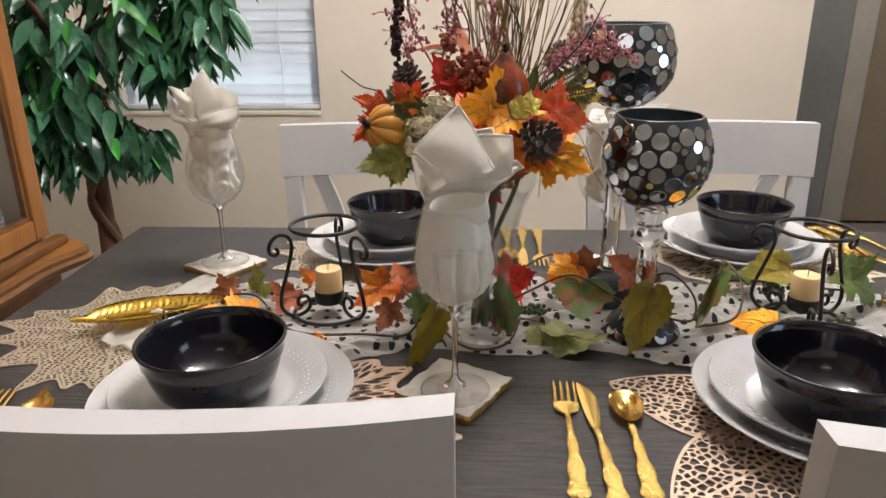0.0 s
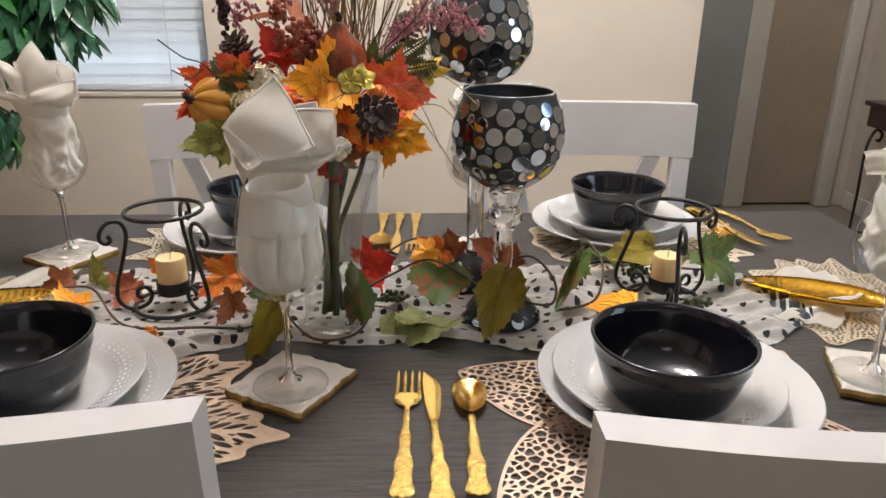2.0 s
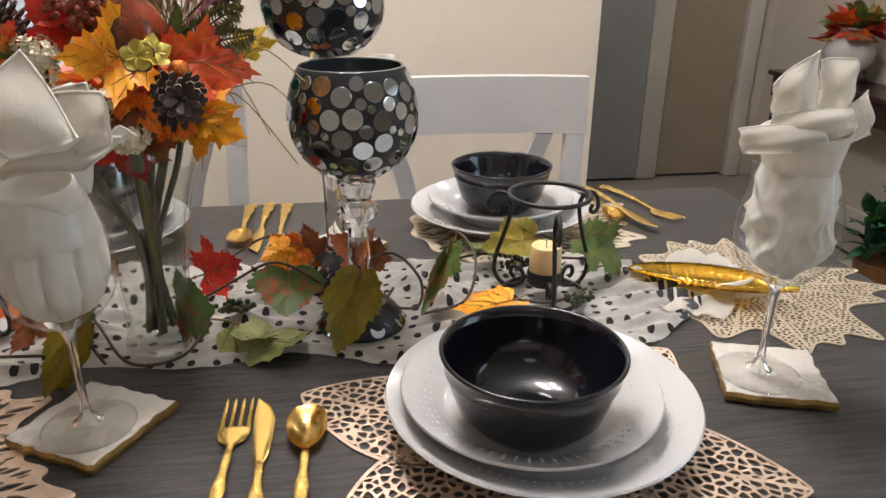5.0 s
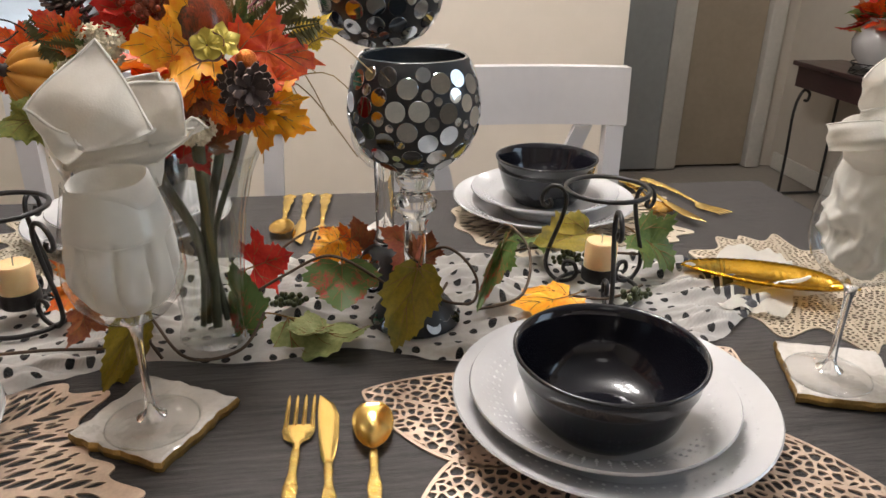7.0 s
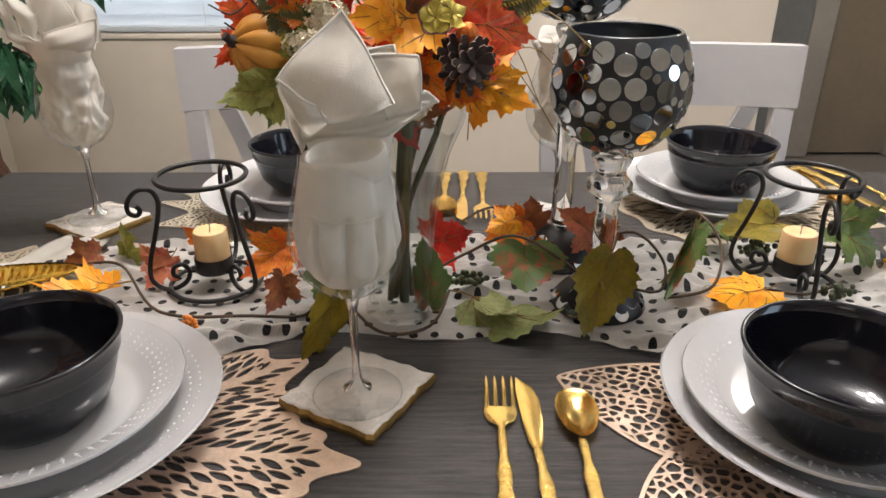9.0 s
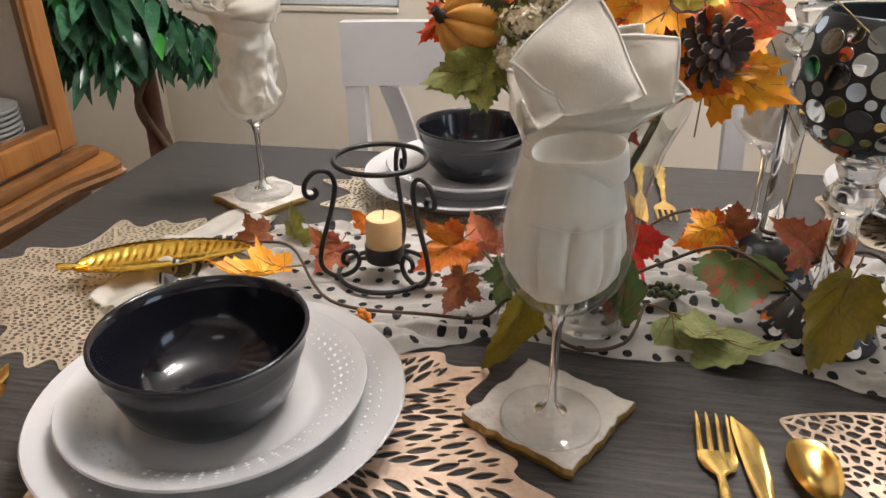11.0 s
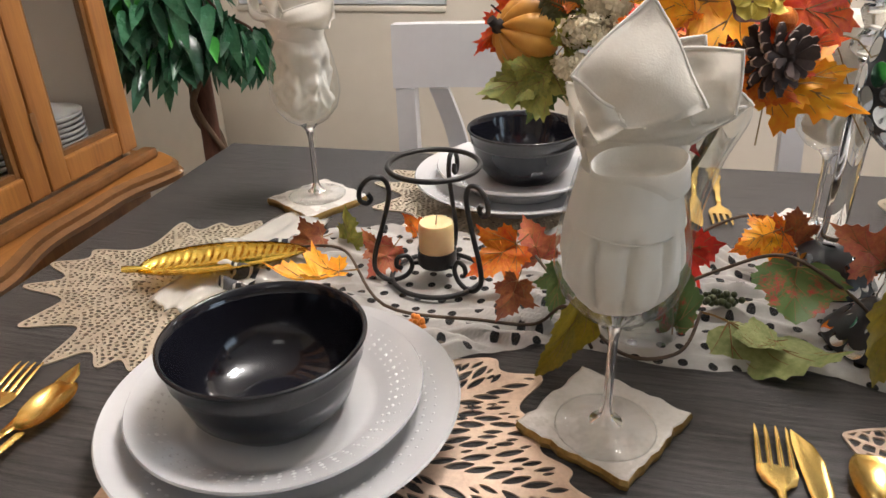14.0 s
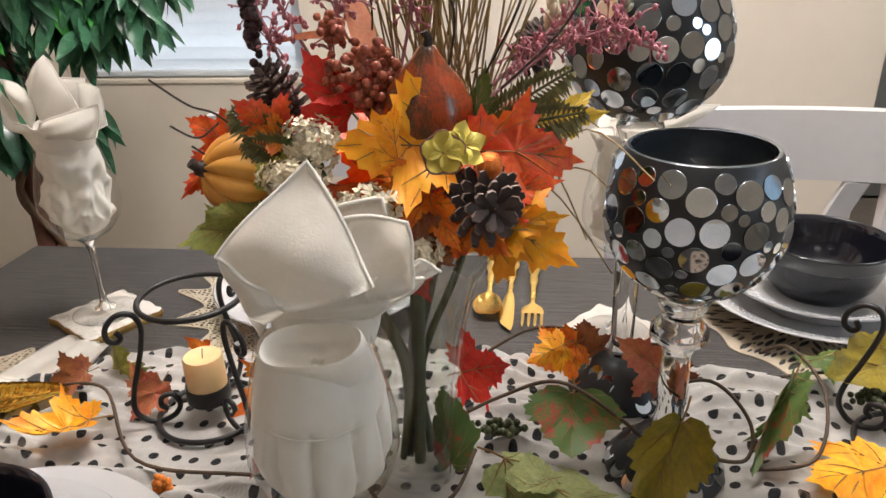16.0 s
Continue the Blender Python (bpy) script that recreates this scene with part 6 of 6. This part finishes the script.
berries(gar, (0.19, 1.06, 0.022), (0.028, 0.012, 0.009), 46, 0.0034, BERRYG, 1)
berries(gar, (0.53, 1.12, 0.035), (0.025, 0.014, 0.01), 40, 0.0034, BERRYG, 2)
berries(gar, (0.585, 1.03, 0.025), (0.02, 0.012, 0.012), 30, 0.0034, BERRYG, 3)
berries(gar, (-0.088, 0.965, 0.022), (0.008, 0.006, 0.012), 26, 0.0032, BERRYO, 4)

# ---- flower vase and autumn bouquet ----
VX, VY = 0.118, 1.025


def ripple(r, z, a):
    k = max(0, (z - 0.12) / 0.09)
    return r * (1 + 0.1 * k * math.sin(4 * a + 0.6)), z + 0.012 * k * math.sin(4 * a)


vase = thing("flower_vase", pose(VX, VY, T + 0.0035), "tall clear glass vase with a flared wavy rim", "vase")
part("wall", lathe([(0.033, 0.014), (0.034, 0.05), (0.037, 0.09), (0.043, 0.14), (0.052, 0.18), (0.064, 0.21), (0.0625, 0.2115), (0.0605, 0.21), (0.049, 0.18), (0.0395, 0.14), (0.0335, 0.09), (0.0305, 0.05), (0.029, 0.016)], 56, None, ripple), VASEG, vase)
part("base", lathe([(0, 0), (0.034, 0), (0.037, 0.004), (0.0355, 0.012), (0.0335, 0.0155), (0.029, 0.012), (0, 0.011)], 48), VASEG, vase, "thick clear glass base")
bq = thing("autumn_bouquet", pose(VX, VY, T), "artificial autumn bouquet of leaves, pine cones, pumpkins and berries", "flowers")
rng = random.Random(21)
for k in range(9):
    a, r = rng.uniform(0, 6.28), rng.uniform(0.006, 0.024)
    part("stem", tube(curve_points([(r * math.cos(a), r * math.sin(a), 0.022), (r * 0.7 * math.cos(a + 0.4), r * 0.7 * math.sin(a + 0.4), 0.11), (0.04 * math.cos(a), 0.04 * math.sin(a), 0.2), (0.055 * math.cos(a), 0.055 * math.sin(a), 0.26)], 5), 0.0032 if k % 3 else 0.005, 7), STEM, bq)


def at(x, y, z):
    """Room place to the bouquet's own."""
    return Vector((x - VX, y - VY, z - T))


def put(mesh, tip, s, turn, pitch, roll, label=""):
    """A leaf whose point lies at tip, seen from above turned by turn and raised by pitch."""
    m = Euler((radians(pitch), radians(roll), radians(turn))).to_matrix().to_4x4()
    o = Vector(tip) - m.to_3x3() @ Vector((0, s, 0))
    ob = part("leaf", mesh, None, bq, label)
    ob.matrix_basis = Matrix.Translation(o) @ m @ Matrix.Scale(s, 4)
    return ob


big = {c: [maple(c, 1.0, -0.35, 0.3, i + 40), maple(c, 1.0, 0.3, -0.32, i + 50)] for i, c in enumerate(("orange", "amber", "red", "scarlet", "yellowgreen", "rust", "yellow", "green"))}
FRONT = [
    ((0.085, 0.955, 1.066), (0.146, 0.972, 1.06), 1.05, 0, "amber"),
    ((0.122, 0.970, 1.088), (0.125, 0.965, 1.057), 0.9, 0, "amber"),
    ((0.063, 0.985, 1.115), (0.086, 1.000, 1.078), 1.1, 0, "red"),
    ((0.071, 0.980, 1.079), (0.088, 1.000, 1.093), 1.0, 0, "red"),
    ((0.255, 1.000, 1.044), (0.187, 0.980, 1.054), 0.75, 0, "scarlet"),
    ((0.217, 1.000, 1.064), (0.184, 0.990, 1.050), 0.9, 0, "red"),
    ((0.229, 0.970, 1.040), (0.192, 0.975, 1.026), 0.9, 0, "scarlet"),
    ((0.243, 0.945, 0.991), (0.189, 0.965, 1.010), 0.9, 0, "amber"),
    ((0.232, 0.950, 1.021), (0.191, 0.965, 1.008), 0.7, 0, "amber"),
    ((0.200, 0.940, 0.994), (0.168, 0.965, 1.013), 0.8, 0, "orange"),
    ((0.164, 0.945, 0.997), (0.149, 0.965, 1.019), 0.9, 0, "orange"),
    ((0.132, 0.950, 0.997), (0.143, 0.965, 1.023), 0.9, 0, "rust"),
    ((0.097, 0.950, 1.027), (0.138, 0.965, 1.031), 0.8, 0, "orange"),
    ((0.013, 0.985, 1.088), (0.040, 0.990, 1.064), 1.0, 0, "scarlet"),
    ((0.018, 0.980, 1.066), (0.043, 0.990, 1.061), 0.8, 0, "orange"),
    ((-0.006, 0.960, 1.017), (0.022, 0.970, 1.008), 1.0, 0, "yellowgreen"),
    ((-0.021, 0.955, 0.990), (0.009, 0.970, 1.003), 0.9, 0, "yellowgreen"),
    ((0.004, 0.960, 0.984), (0.019, 0.970, 1.005), 0.9, 0, "yellowgreen"),
    ((0.254, 1.050, 1.083), (0.228, 1.040, 1.058), 0.7, 0, "yellow"),
    ((0.265, 1.050, 1.063), (0.230, 1.040, 1.059), 0.6, 0, "yellow"),
    ((0.061, 0.965, 1.061), (0.040, 0.970, 1.032), 0.7, 0, "yellowgreen"),
    ((0.051, 0.970, 1.074), (0.060, 0.980, 1.041), 0.8, 0, "green"),
    ((-0.033, 1.000, 1.072), (0.000, 1.000, 1.055), 0.8, 0, "scarlet"),
    ((-0.036, 0.990, 1.016), (-0.009, 1.000, 1.042), 0.6, 0, "scarlet"),
    ((-0.032, 0.985, 1.030), (0.009, 1.000, 1.024), 0.9, 0, "scarlet"),
    ((-0.026, 0.960, 0.987), (0.021, 0.975, 1.007), 1.0, 0, "yellowgreen"),
    ((0.012, 0.960, 0.971), (0.031, 0.980, 1.008), 0.9, 0, "green"),
    ((0.137, 0.980, 0.940), (0.116, 1.000, 0.983), 1.0, 0, "red"),
    ((0.093, 1.030, 1.122), (0.110, 1.030, 1.072), 0.7, 0, "rust"),
    ((0.183, 1.020, 1.104), (0.172, 1.010, 1.072), 0.6, 0, "green"),
]
for k, (tip, root, wide, flat, col) in enumerate(FRONT):
    ob = part("leaf", big[col][k % 2], None, bq)
    p, s = Vector(tip), Vector(root)
    s = s - (p - s) * 0.18
    ob.matrix_basis = Matrix.Translation((-VX, -VY, -T)) @ stand(p, s, wide * 1.1, 0.0, 0.55 * math.sin(k * 1.7))
FOLIAGE = [
    ((0.02, 1.1, 1.03), 0.1, 60, 0, 0, "orange"), ((0.12, 1.14, 1.02), 0.1, 0, 0, 0, "orange"), ((0.2, 1.12, 1.0), 0.1, -40, -10, 0, "amber"), ((0.21, 1.1, 1.06), 0.09, -45, 25, 0, "rust"),
    ((0.09, 1.12, 1.08), 0.1, 10, 50, 0, "scarlet"), ((0.13, 0.97, 1.03), 0.08, 180, 60, 0, "rust"), ((0.08, 0.98, 1.05), 0.08, 160, 60, 0, "scarlet"), ((0.16, 0.985, 1.05), 0.08, 200, 60, 0, "red"),
]
for k, (tip, s, turn, pitch, roll, col) in enumerate(FOLIAGE):
    put(big[col][k % 2], at(*tip), s, turn, pitch, roll)
peach = blade("peach", 1.0, 0.15, 3, 0.3)
put(peach, at(0.035, 1.03, 1.125), 0.06, 75, 5, 20, "slender peach leaf")
put(peach, at(0.085, 1.04, 1.16), 0.065, 30, 60, 0, "slender peach leaf")


def pumpkin(c, r, squash, lobes, material, name, tilt, seed):
    bm = bmesh.new()
    prof = [(0.0001 + r * math.sin(math.pi * k / 14), -r * squash * math.cos(math.pi * k / 14)) for k in range(15)]

    def lobe(rr, z, a):
        q = abs(math.sin(a * lobes / 2)) ** 0.6
        return rr * (0.84 + 0.16 * q), z * (0.86 + 0.14 * q)
    lathe(prof, lobes * 8, bm, lobe)
    ob = part(name, bm, material, bq)
    ob.matrix_basis = Matrix.Translation(c) @ Euler([radians(t) for t in tilt]).to_matrix().to_4x4()
    part("stalk", tube(curve_points([(0, 0, r * squash * 0.8), (0.001, 0, r * squash * 1.05), (0.004, 0, r * squash * 1.3)], 4), [r * 0.2] * 5 + [r * 0.13] * 4, 7), TWIG, ob)
    return ob


pumpkin(at(0.006, 0.995, 1.032), 0.03, 0.86, 9, PUMP, "pumpkin", (15, -72, 20), 1)
gd = bmesh.new()
lathe([(0.0004, -0.042), (0.012, -0.041), (0.025, -0.032), (0.0315, -0.015), (0.03, 0.004), (0.022, 0.022), (0.012, 0.036), (0.007, 0.046), (0.0045, 0.05), (0.0004, 0.051)], 48, gd, lambda r, z, a: (r * (1 + 0.035 * math.cos(7 * a)), z))
go = part("gourd", gd, GOURD, bq, "glossy red-brown gourd")
go.matrix_basis = Matrix.Translation(at(0.141, 1.0, 1.082)) @ Euler((0.15, 0.06, 0)).to_matrix().to_4x4() @ Matrix.Diagonal((0.97, 0.97, 0.74, 1))
part("stalk", tube([(0, 0, 0.048), (0.001, 0, 0.056), (-0.002, 0, 0.062)], 0.003, 6), TWIG, go)


def pine_cone(c, r, tilt, seed):
    bm = bmesh.new()
    rng = random.Random(seed)
    lathe([(0.0004, -r), (r * 0.35, -r * 0.6), (r * 0.4, 0), (r * 0.25, r * 0.7), (0.0004, r * 0.95)], 12, bm)
    for k in range(64):
        u = k / 63
        z = -r * 0.85 + 1.75 * r * u
        a = k * 2.39996
        rr = r * (0.62 + 0.42 * math.sin(math.pi * min(1, u * 0.9 + 0.12)))
        rise = -0.1 + 0.75 * u
        w, l = r * 0.145, rr * (1.04 + 0.1 * math.sin(k * 7.7))
        d, s = Vector((math.cos(a), math.sin(a), rise)).normalized(), Vector((-math.sin(a), math.cos(a), 0))
        n = d.cross(s)
        root = Vector((0, 0, z))
        q = [root + d * l * 0.25 - s * w * 0.3, root + d * l * 0.25 + s * w * 0.3, root + d * l * 0.8 + s * w, root + d * l + s * w * 0.45, root + d * l - s * w * 0.45, root + d * l * 0.8 - s * w]
        tv = [bm.verts.new(p + n * r * 0.03) for p in q]
        bv = [bm.verts.new(p - n * r * 0.05) for p in q]
        bm.faces.new(tv)
        bm.faces.new(bv[::-1])
        for i in range(6):
            bm.faces.new((tv[i], bv[i], bv[(i + 1) % 6], tv[(i + 1) % 6])).material_index = 1 if i in (2, 3, 4) else 0
    ob = part("pine_cone", bm, [CONE, CONET], bq, "brown pine cone", False)
    ob.matrix_basis = Matrix.Translation(c) @ Euler([radians(t) for t in tilt]).to_matrix().to_4x4()


pine_cone(at(0.181, 0.962, 1.024), 0.0245, (78, 0, 20), 1)
pine_cone(at(0.033, 1.025, 1.08), 0.0205, (20, -30, 10), 2)
pine_cone(at(0.212, 1.08, 1.105), 0.018, (30, 20, 10), 3)


def blossom_cluster(c, spread, count, size, material, seed, name="blossom"):
    rng = random.Random(seed)
    bm = bmesh.new()
    for _ in range(count):
        d = Vector((rng.gauss(0, 1), rng.gauss(0, 1) - 0.4, rng.gauss(0, 1) + 0.2)).normalized()
        d2 = rng.uniform(0.55, 1.25)
        p = Vector(c) + Vector((d.x * spread[0], d.y * spread[1], d.z * spread[2])) * d2
        q = d.to_track_quat("Z", "Y")
        for k in range(5):
            a = k * 2 * math.pi / 5 + rng.uniform(-.2, .2)
            o = q @ Vector((math.cos(a), math.sin(a), 0.25))
            s = q @ Vector((-math.sin(a), math.cos(a), 0))
            v = [bm.verts.new(p + x) for x in (Vector((0, 0, 0)), o * size * 0.6 + s * size * 0.42, o * size + d * size * 0.15, o * size * 0.6 - s * size * 0.42)]
            bm.faces.new(v)
        ball(bm, p + d * size * 0.15, size * 0.18, 1, 5)
    return part(name, bm, material, bq, "", False)


for k, (x, y, z) in enumerate(((0.068, 0.975, 1.06), (0.055, 0.965, 1.04), (0.083, 0.958, 1.02), (0.112, 0.952, 1.022), (0.137, 0.955, 0.992), (0.045, 0.96, 1.015), (0.06, 0.955, 1.0))):
    blossom_cluster(at(x, y, z), (0.017 + 0.004 * math.sin(k), 0.01, 0.011 + 0.004 * math.cos(2 * k)), 95, 0.0048, BLOOM, k, "blossom")
fl = bmesh.new()
for k in range(5):
    a = 2 * math.pi * k / 5 + 0.3
    c = fl.verts.new((0, 0, 0))
    ring = [fl.verts.new((0.0075 * math.cos(a) + 0.0068 * math.cos(a + q), 0.0075 * math.sin(a) + 0.0068 * math.sin(a + q), 0.004 + 0.003 * math.cos(3 * q))) for q in [i * math.pi / 5 for i in range(10)]]
    mid = fl.verts.new((0.0075 * math.cos(a), 0.0075 * math.sin(a), 0.002))
    for i in range(10):
        fl.faces.new((mid, ring[i], ring[(i + 1) % 10]))
ob = part("flower", fl, YFLOW, bq, "small yellow five-petalled flower")
ob.matrix_basis = Matrix.Translation(at(0.158, 0.94, 1.064)) @ Euler((radians(72), 0, radians(8))).to_matrix().to_4x4() @ Matrix.Scale(0.92, 4)
pn = bmesh.new()
lathe([(0.0004, 0.0015), (0.012, 0.002), (0.0165, 0.0035), (0.0167, 0.003), (0.012, 0.0008), (0.0004, 0)], 40, pn, lambda r, z, a: (r * (1 + 0.07 * math.sin(5 * a)), z + 0.0015 * math.sin(3 * a) * r / 0.017))
part("petal_back", pn, PANSY, ob, "dark pansy petals behind the yellow").matrix_basis = Matrix.Translation((0, 0, -0.003)) @ Matrix.Scale(0.87, 4)
ob = part("flower", ob.data, None, bq)
ob.matrix_basis = Matrix.Translation(at(0.169, 0.948, 1.066)) @ Euler((radians(60), radians(10), radians(40))).to_matrix().to_4x4()
part("copper_ball", ball(bmesh.new(), at(0.184, 0.965, 1.049), 0.009, 1, 14), mat("copper_glitter", (0.8, 0.25, 0.04), (0.5, 0.1, 0.02), 180, 0.35, metal=0.6, bump=0.8), bq, "glittering copper ball")
berries(bq, at(0.1, 1.0, 1.1), (0.028, 0.02, 0.024), 150, 0.0033, BERRYR, 5)
berries(bq, at(0.116, 0.995, 1.075), (0.016, 0.014, 0.018), 60, 0.0032, BERRYR, 6)
berries(bq, at(0.078, 1.01, 1.128), (0.012, 0.01, 0.014), 34, 0.0034, BERRYR, 7)
berries(bq, at(0.016, 1.03, 1.13), (0.007, 0.007, 0.03), 70, 0.0031, BERRYD, 8)
berries(bq, at(0.02, 1.035, 1.17), (0.006, 0.006, 0.024), 50, 0.0029, BERRYD, 9)


def spray(root, tip, bend, count, r, material, twig, seed, reach=0.022):
    rng = random.Random(seed)
    root, tip = Vector(root), Vector(tip)
    line = curve_points([root, (root + tip) / 2 + Vector(bend), tip], 8)
    part("twig", tube(line, 0.0012, 5), twig, bq)
    bm, tw = bmesh.new(), bmesh.new()
    for _ in range(count):
        p = line[rng.randrange(5, len(line))]
        d = Vector((rng.gauss(0, 1), rng.gauss(0, 1), rng.gauss(0, 1) + 0.3)).normalized() * rng.uniform(0.3, 1) * reach
        tube([p, p + d * 0.6 + Vector((0, 0, 0.002)), p + d * 1.15], 0.0006, 4, tw)
        ball(bm, p + d, r * rng.uniform(0.4, 1.0), 1.5, 6)
    tagged(part("berry_sprig", bm, material, bq), kind="stuff")
    tagged(part("twig_spray", tw, twig, bq), kind="stuff")


spray(at(0.17, 1.02, 1.07), at(0.275, 1.04, 1.125), (0, 0, 0.012), 90, 0.0021, BERRYP, PINKT, 1)
spray(at(0.17, 1.03, 1.075), at(0.255, 1.05, 1.15), (0, 0, 0.0), 60, 0.0021, BERRYP, PINKT, 2)
spray(at(0.06, 1.02, 1.08), at(0.07, 1.04, 1.19), (0.012, 0, 0), 60, 0.0023, BERRYP, PINKT, 3)
spray(at(0.05, 1.02, 1.07), at(0.01, 1.04, 1.16), (0, 0, 0), 46, 0.0023, BERRYP, PINKT, 4)
spray(at(0.1, 1.03, 1.1), at(0.09, 1.05, 1.2), (-0.01, 0, 0), 46, 0.0023, BERRYP, PINKT, 5)
spray(at(0.06, 1.03, 1.1), at(0.03, 1.03, 1.2), (-0.01, 0, 0), 60, 0.0024, BERRYP, PINKT, 6, 0.016)
spray(at(0.12, 1.03, 1.1), at(0.118, 1.03, 1.2), (0.01, 0, 0), 60, 0.0024, BERRYP, PINKT, 7, 0.018)
spray(at(0.19, 1.04, 1.09), at(0.3, 1.05, 1.105), (0, 0, 0.02), 60, 0.0024, BERRYP, PINKT, 8, 0.016)
bm = bmesh.new()
for k in range(70):
    a, lean = rng.uniform(-1, 1), rng.uniform(0.02, 0.09)
    b = at(0.145 + rng.uniform(-.03, .03), 1.045 + rng.uniform(-.015, .015), 1.05)
    e = b + Vector((a * lean, rng.uniform(-.5, .6) * lean, rng.uniform(0.12, 0.22)))
    tube(curve_points([b, (b + e) / 2 + Vector((a * 0.006, 0, 0.01)), e], 4), 0.0008, 4, bm)
part("dried_grass", bm, GRASS, bq, "tall dried straw grasses")
bm = bmesh.new()
for k in range(22):
    b = at(0.17 + rng.uniform(-.03, .04), 1.03 + rng.uniform(-.02, .03), 1.02)
    a = rng.uniform(-0.6, 1.0)
    e = b + Vector((a * 0.13, rng.uniform(-.05, .05), rng.uniform(-0.07, 0.12)))
    tube(curve_points([b, (b + e) / 2 + Vector((0, 0, 0.03)), e + Vector((0, 0, -0.01))], 5), 0.0006, 4, bm)
part("dried_grass", bm, GRASS, bq)
for ctrl in ([at(0.02, 1.0, 1.05), at(0.0, 0.99, 1.075), at(-0.02, 0.99, 1.082), at(-0.042, 0.985, 1.1)], [at(0.0, 0.99, 1.07), at(-0.012, 0.98, 1.062), at(-0.03, 0.98, 1.07)], [at(0.01, 1.0, 1.055), at(-0.005, 0.99, 1.045), at(-0.02, 0.985, 1.055)],
             [at(0.18, 1.0, 1.1), at(0.2, 1.0, 1.14), at(0.215, 1.01, 1.19)], [at(0.1, 1.02, 1.1), at(0.1, 1.03, 1.15), at(0.07, 1.03, 1.19)], [at(0.155, 1.0, 1.1), at(0.16, 1.0, 1.14), at(0.14, 1.0, 1.18)], [at(0.19, 1.0, 1.09), at(0.23, 1.0, 1.13), at(0.255, 1.0, 1.18)]):
    part("twig", tube(curve_points(ctrl, 6), 0.0008, 5), TWIG, bq, "dark curling twig")


def fern(root, tip, width, colour, seed):
    root, tip = Vector(root), Vector(tip)
    d = (tip - root).normalized()
    side = d.cross(Vector((0, -1, 0.2))).normalized()
    bm = bmesh.new()
    L = (tip - root).length
    n = 24
    for k in range(n):
        u = (k + 0.5) / n
        w = width * math.sin(math.pi * (0.15 + 0.8 * u)) ** 0.8
        for s in (-1, 1):
            p = root + d * L * u
            o = (side * s + d * 0.55).normalized()
            v = [bm.verts.new(q) for q in (p, p + o * w * 0.5 + d * L / n * 0.75, p + o * w, p + o * w * 0.5 - d * L / n * 0.7)]
            v[2].co.z -= 0.003 + 0.002 * math.sin(k * 5.1)
            v[2].co.y -= 0.006 * abs(math.sin(k * 2.3))
            bm.faces.new(v)
    tube([root, (root + tip) / 2, tip], 0.001, 4, bm)
    part("fern_frond", bm, LEAFC[colour], bq, "dark olive fern frond", False)


fern(at(0.165, 1.0, 1.06), at(0.245, 1.0, 1.075), 0.021, "fern", 1)
fern(at(0.17, 1.01, 1.06), at(0.235, 1.01, 1.1), 0.019, "fern", 2)
fern(at(0.06, 0.995, 1.04), at(0.012, 0.985, 1.08), 0.02, "fern", 3)
fern(at(0.07, 0.99, 1.04), at(0.02, 0.98, 1.06), 0.02, "fern", 4)
wheat = bmesh.new()
for k in range(40):
    u = k / 40
    p = at(0.225 + 0.012 * u, 1.06, 1.12) + Vector((0.006 * math.cos(k * 2.4), 0.006 * math.sin(k * 2.4), 0.075 * u))
    ball(wheat, p, 0.0035, 1.6, 5)
part("seed_head", wheat, BLOOM, bq, "cream fuzzy seed head")

# ---- flowers on the console table ----
cb = thing("console_flowers", pose(2.45, 3.1, 0.86), "red and green silk flowers in the white vase", "flowers")
for k in range(46):
    d = Vector((rng.gauss(0, 1), rng.gauss(0, 1), abs(rng.gauss(0, 1)) + 0.1)).normalized()
    ob = part("leaf", big[rng.choice(("red", "scarlet", "rust", "green", "yellowgreen"))][k % 2], None, cb)
    ob.matrix_basis = Matrix.Translation(d * rng.uniform(0.0, 0.06)) @ Euler((rng.uniform(-0.6, 1.0), rng.uniform(-0.5, 0.5), math.atan2(-d.x, d.y))).to_matrix().to_4x4() @ Matrix.Scale(rng.uniform(0.09, 0.14), 4)
for k in range(6):
    part("stem", tube([(0.01 * k - 0.03, 0, -0.16), (0.01 * k - 0.03, 0.01, -0.03), (0.02 * k - 0.05, 0, 0.03)], 0.003, 5), STEM, cb)

# ---- floor tiles of the hallway and dining room ----
tile_mesh = mesh_of(boxed(-0.163, 0.163, -0.163, 0.163, -0.006, 0.0, 0.0025), "tile", TILE, False)
floor_ob = bpy.data.objects["floor"]
for i in range(11):
    for j in range(16):
        x, y = XL + 0.17 + i * 0.332, YF + 0.17 + j * 0.332
        if x < XR - 0.16 and y < YH - 0.1 and (y < YB - 0.16 or x > 1.2):
            ob = part("tile", tile_mesh, None, floor_ob)
            ob.matrix_basis = pose(x, y, 0.0)
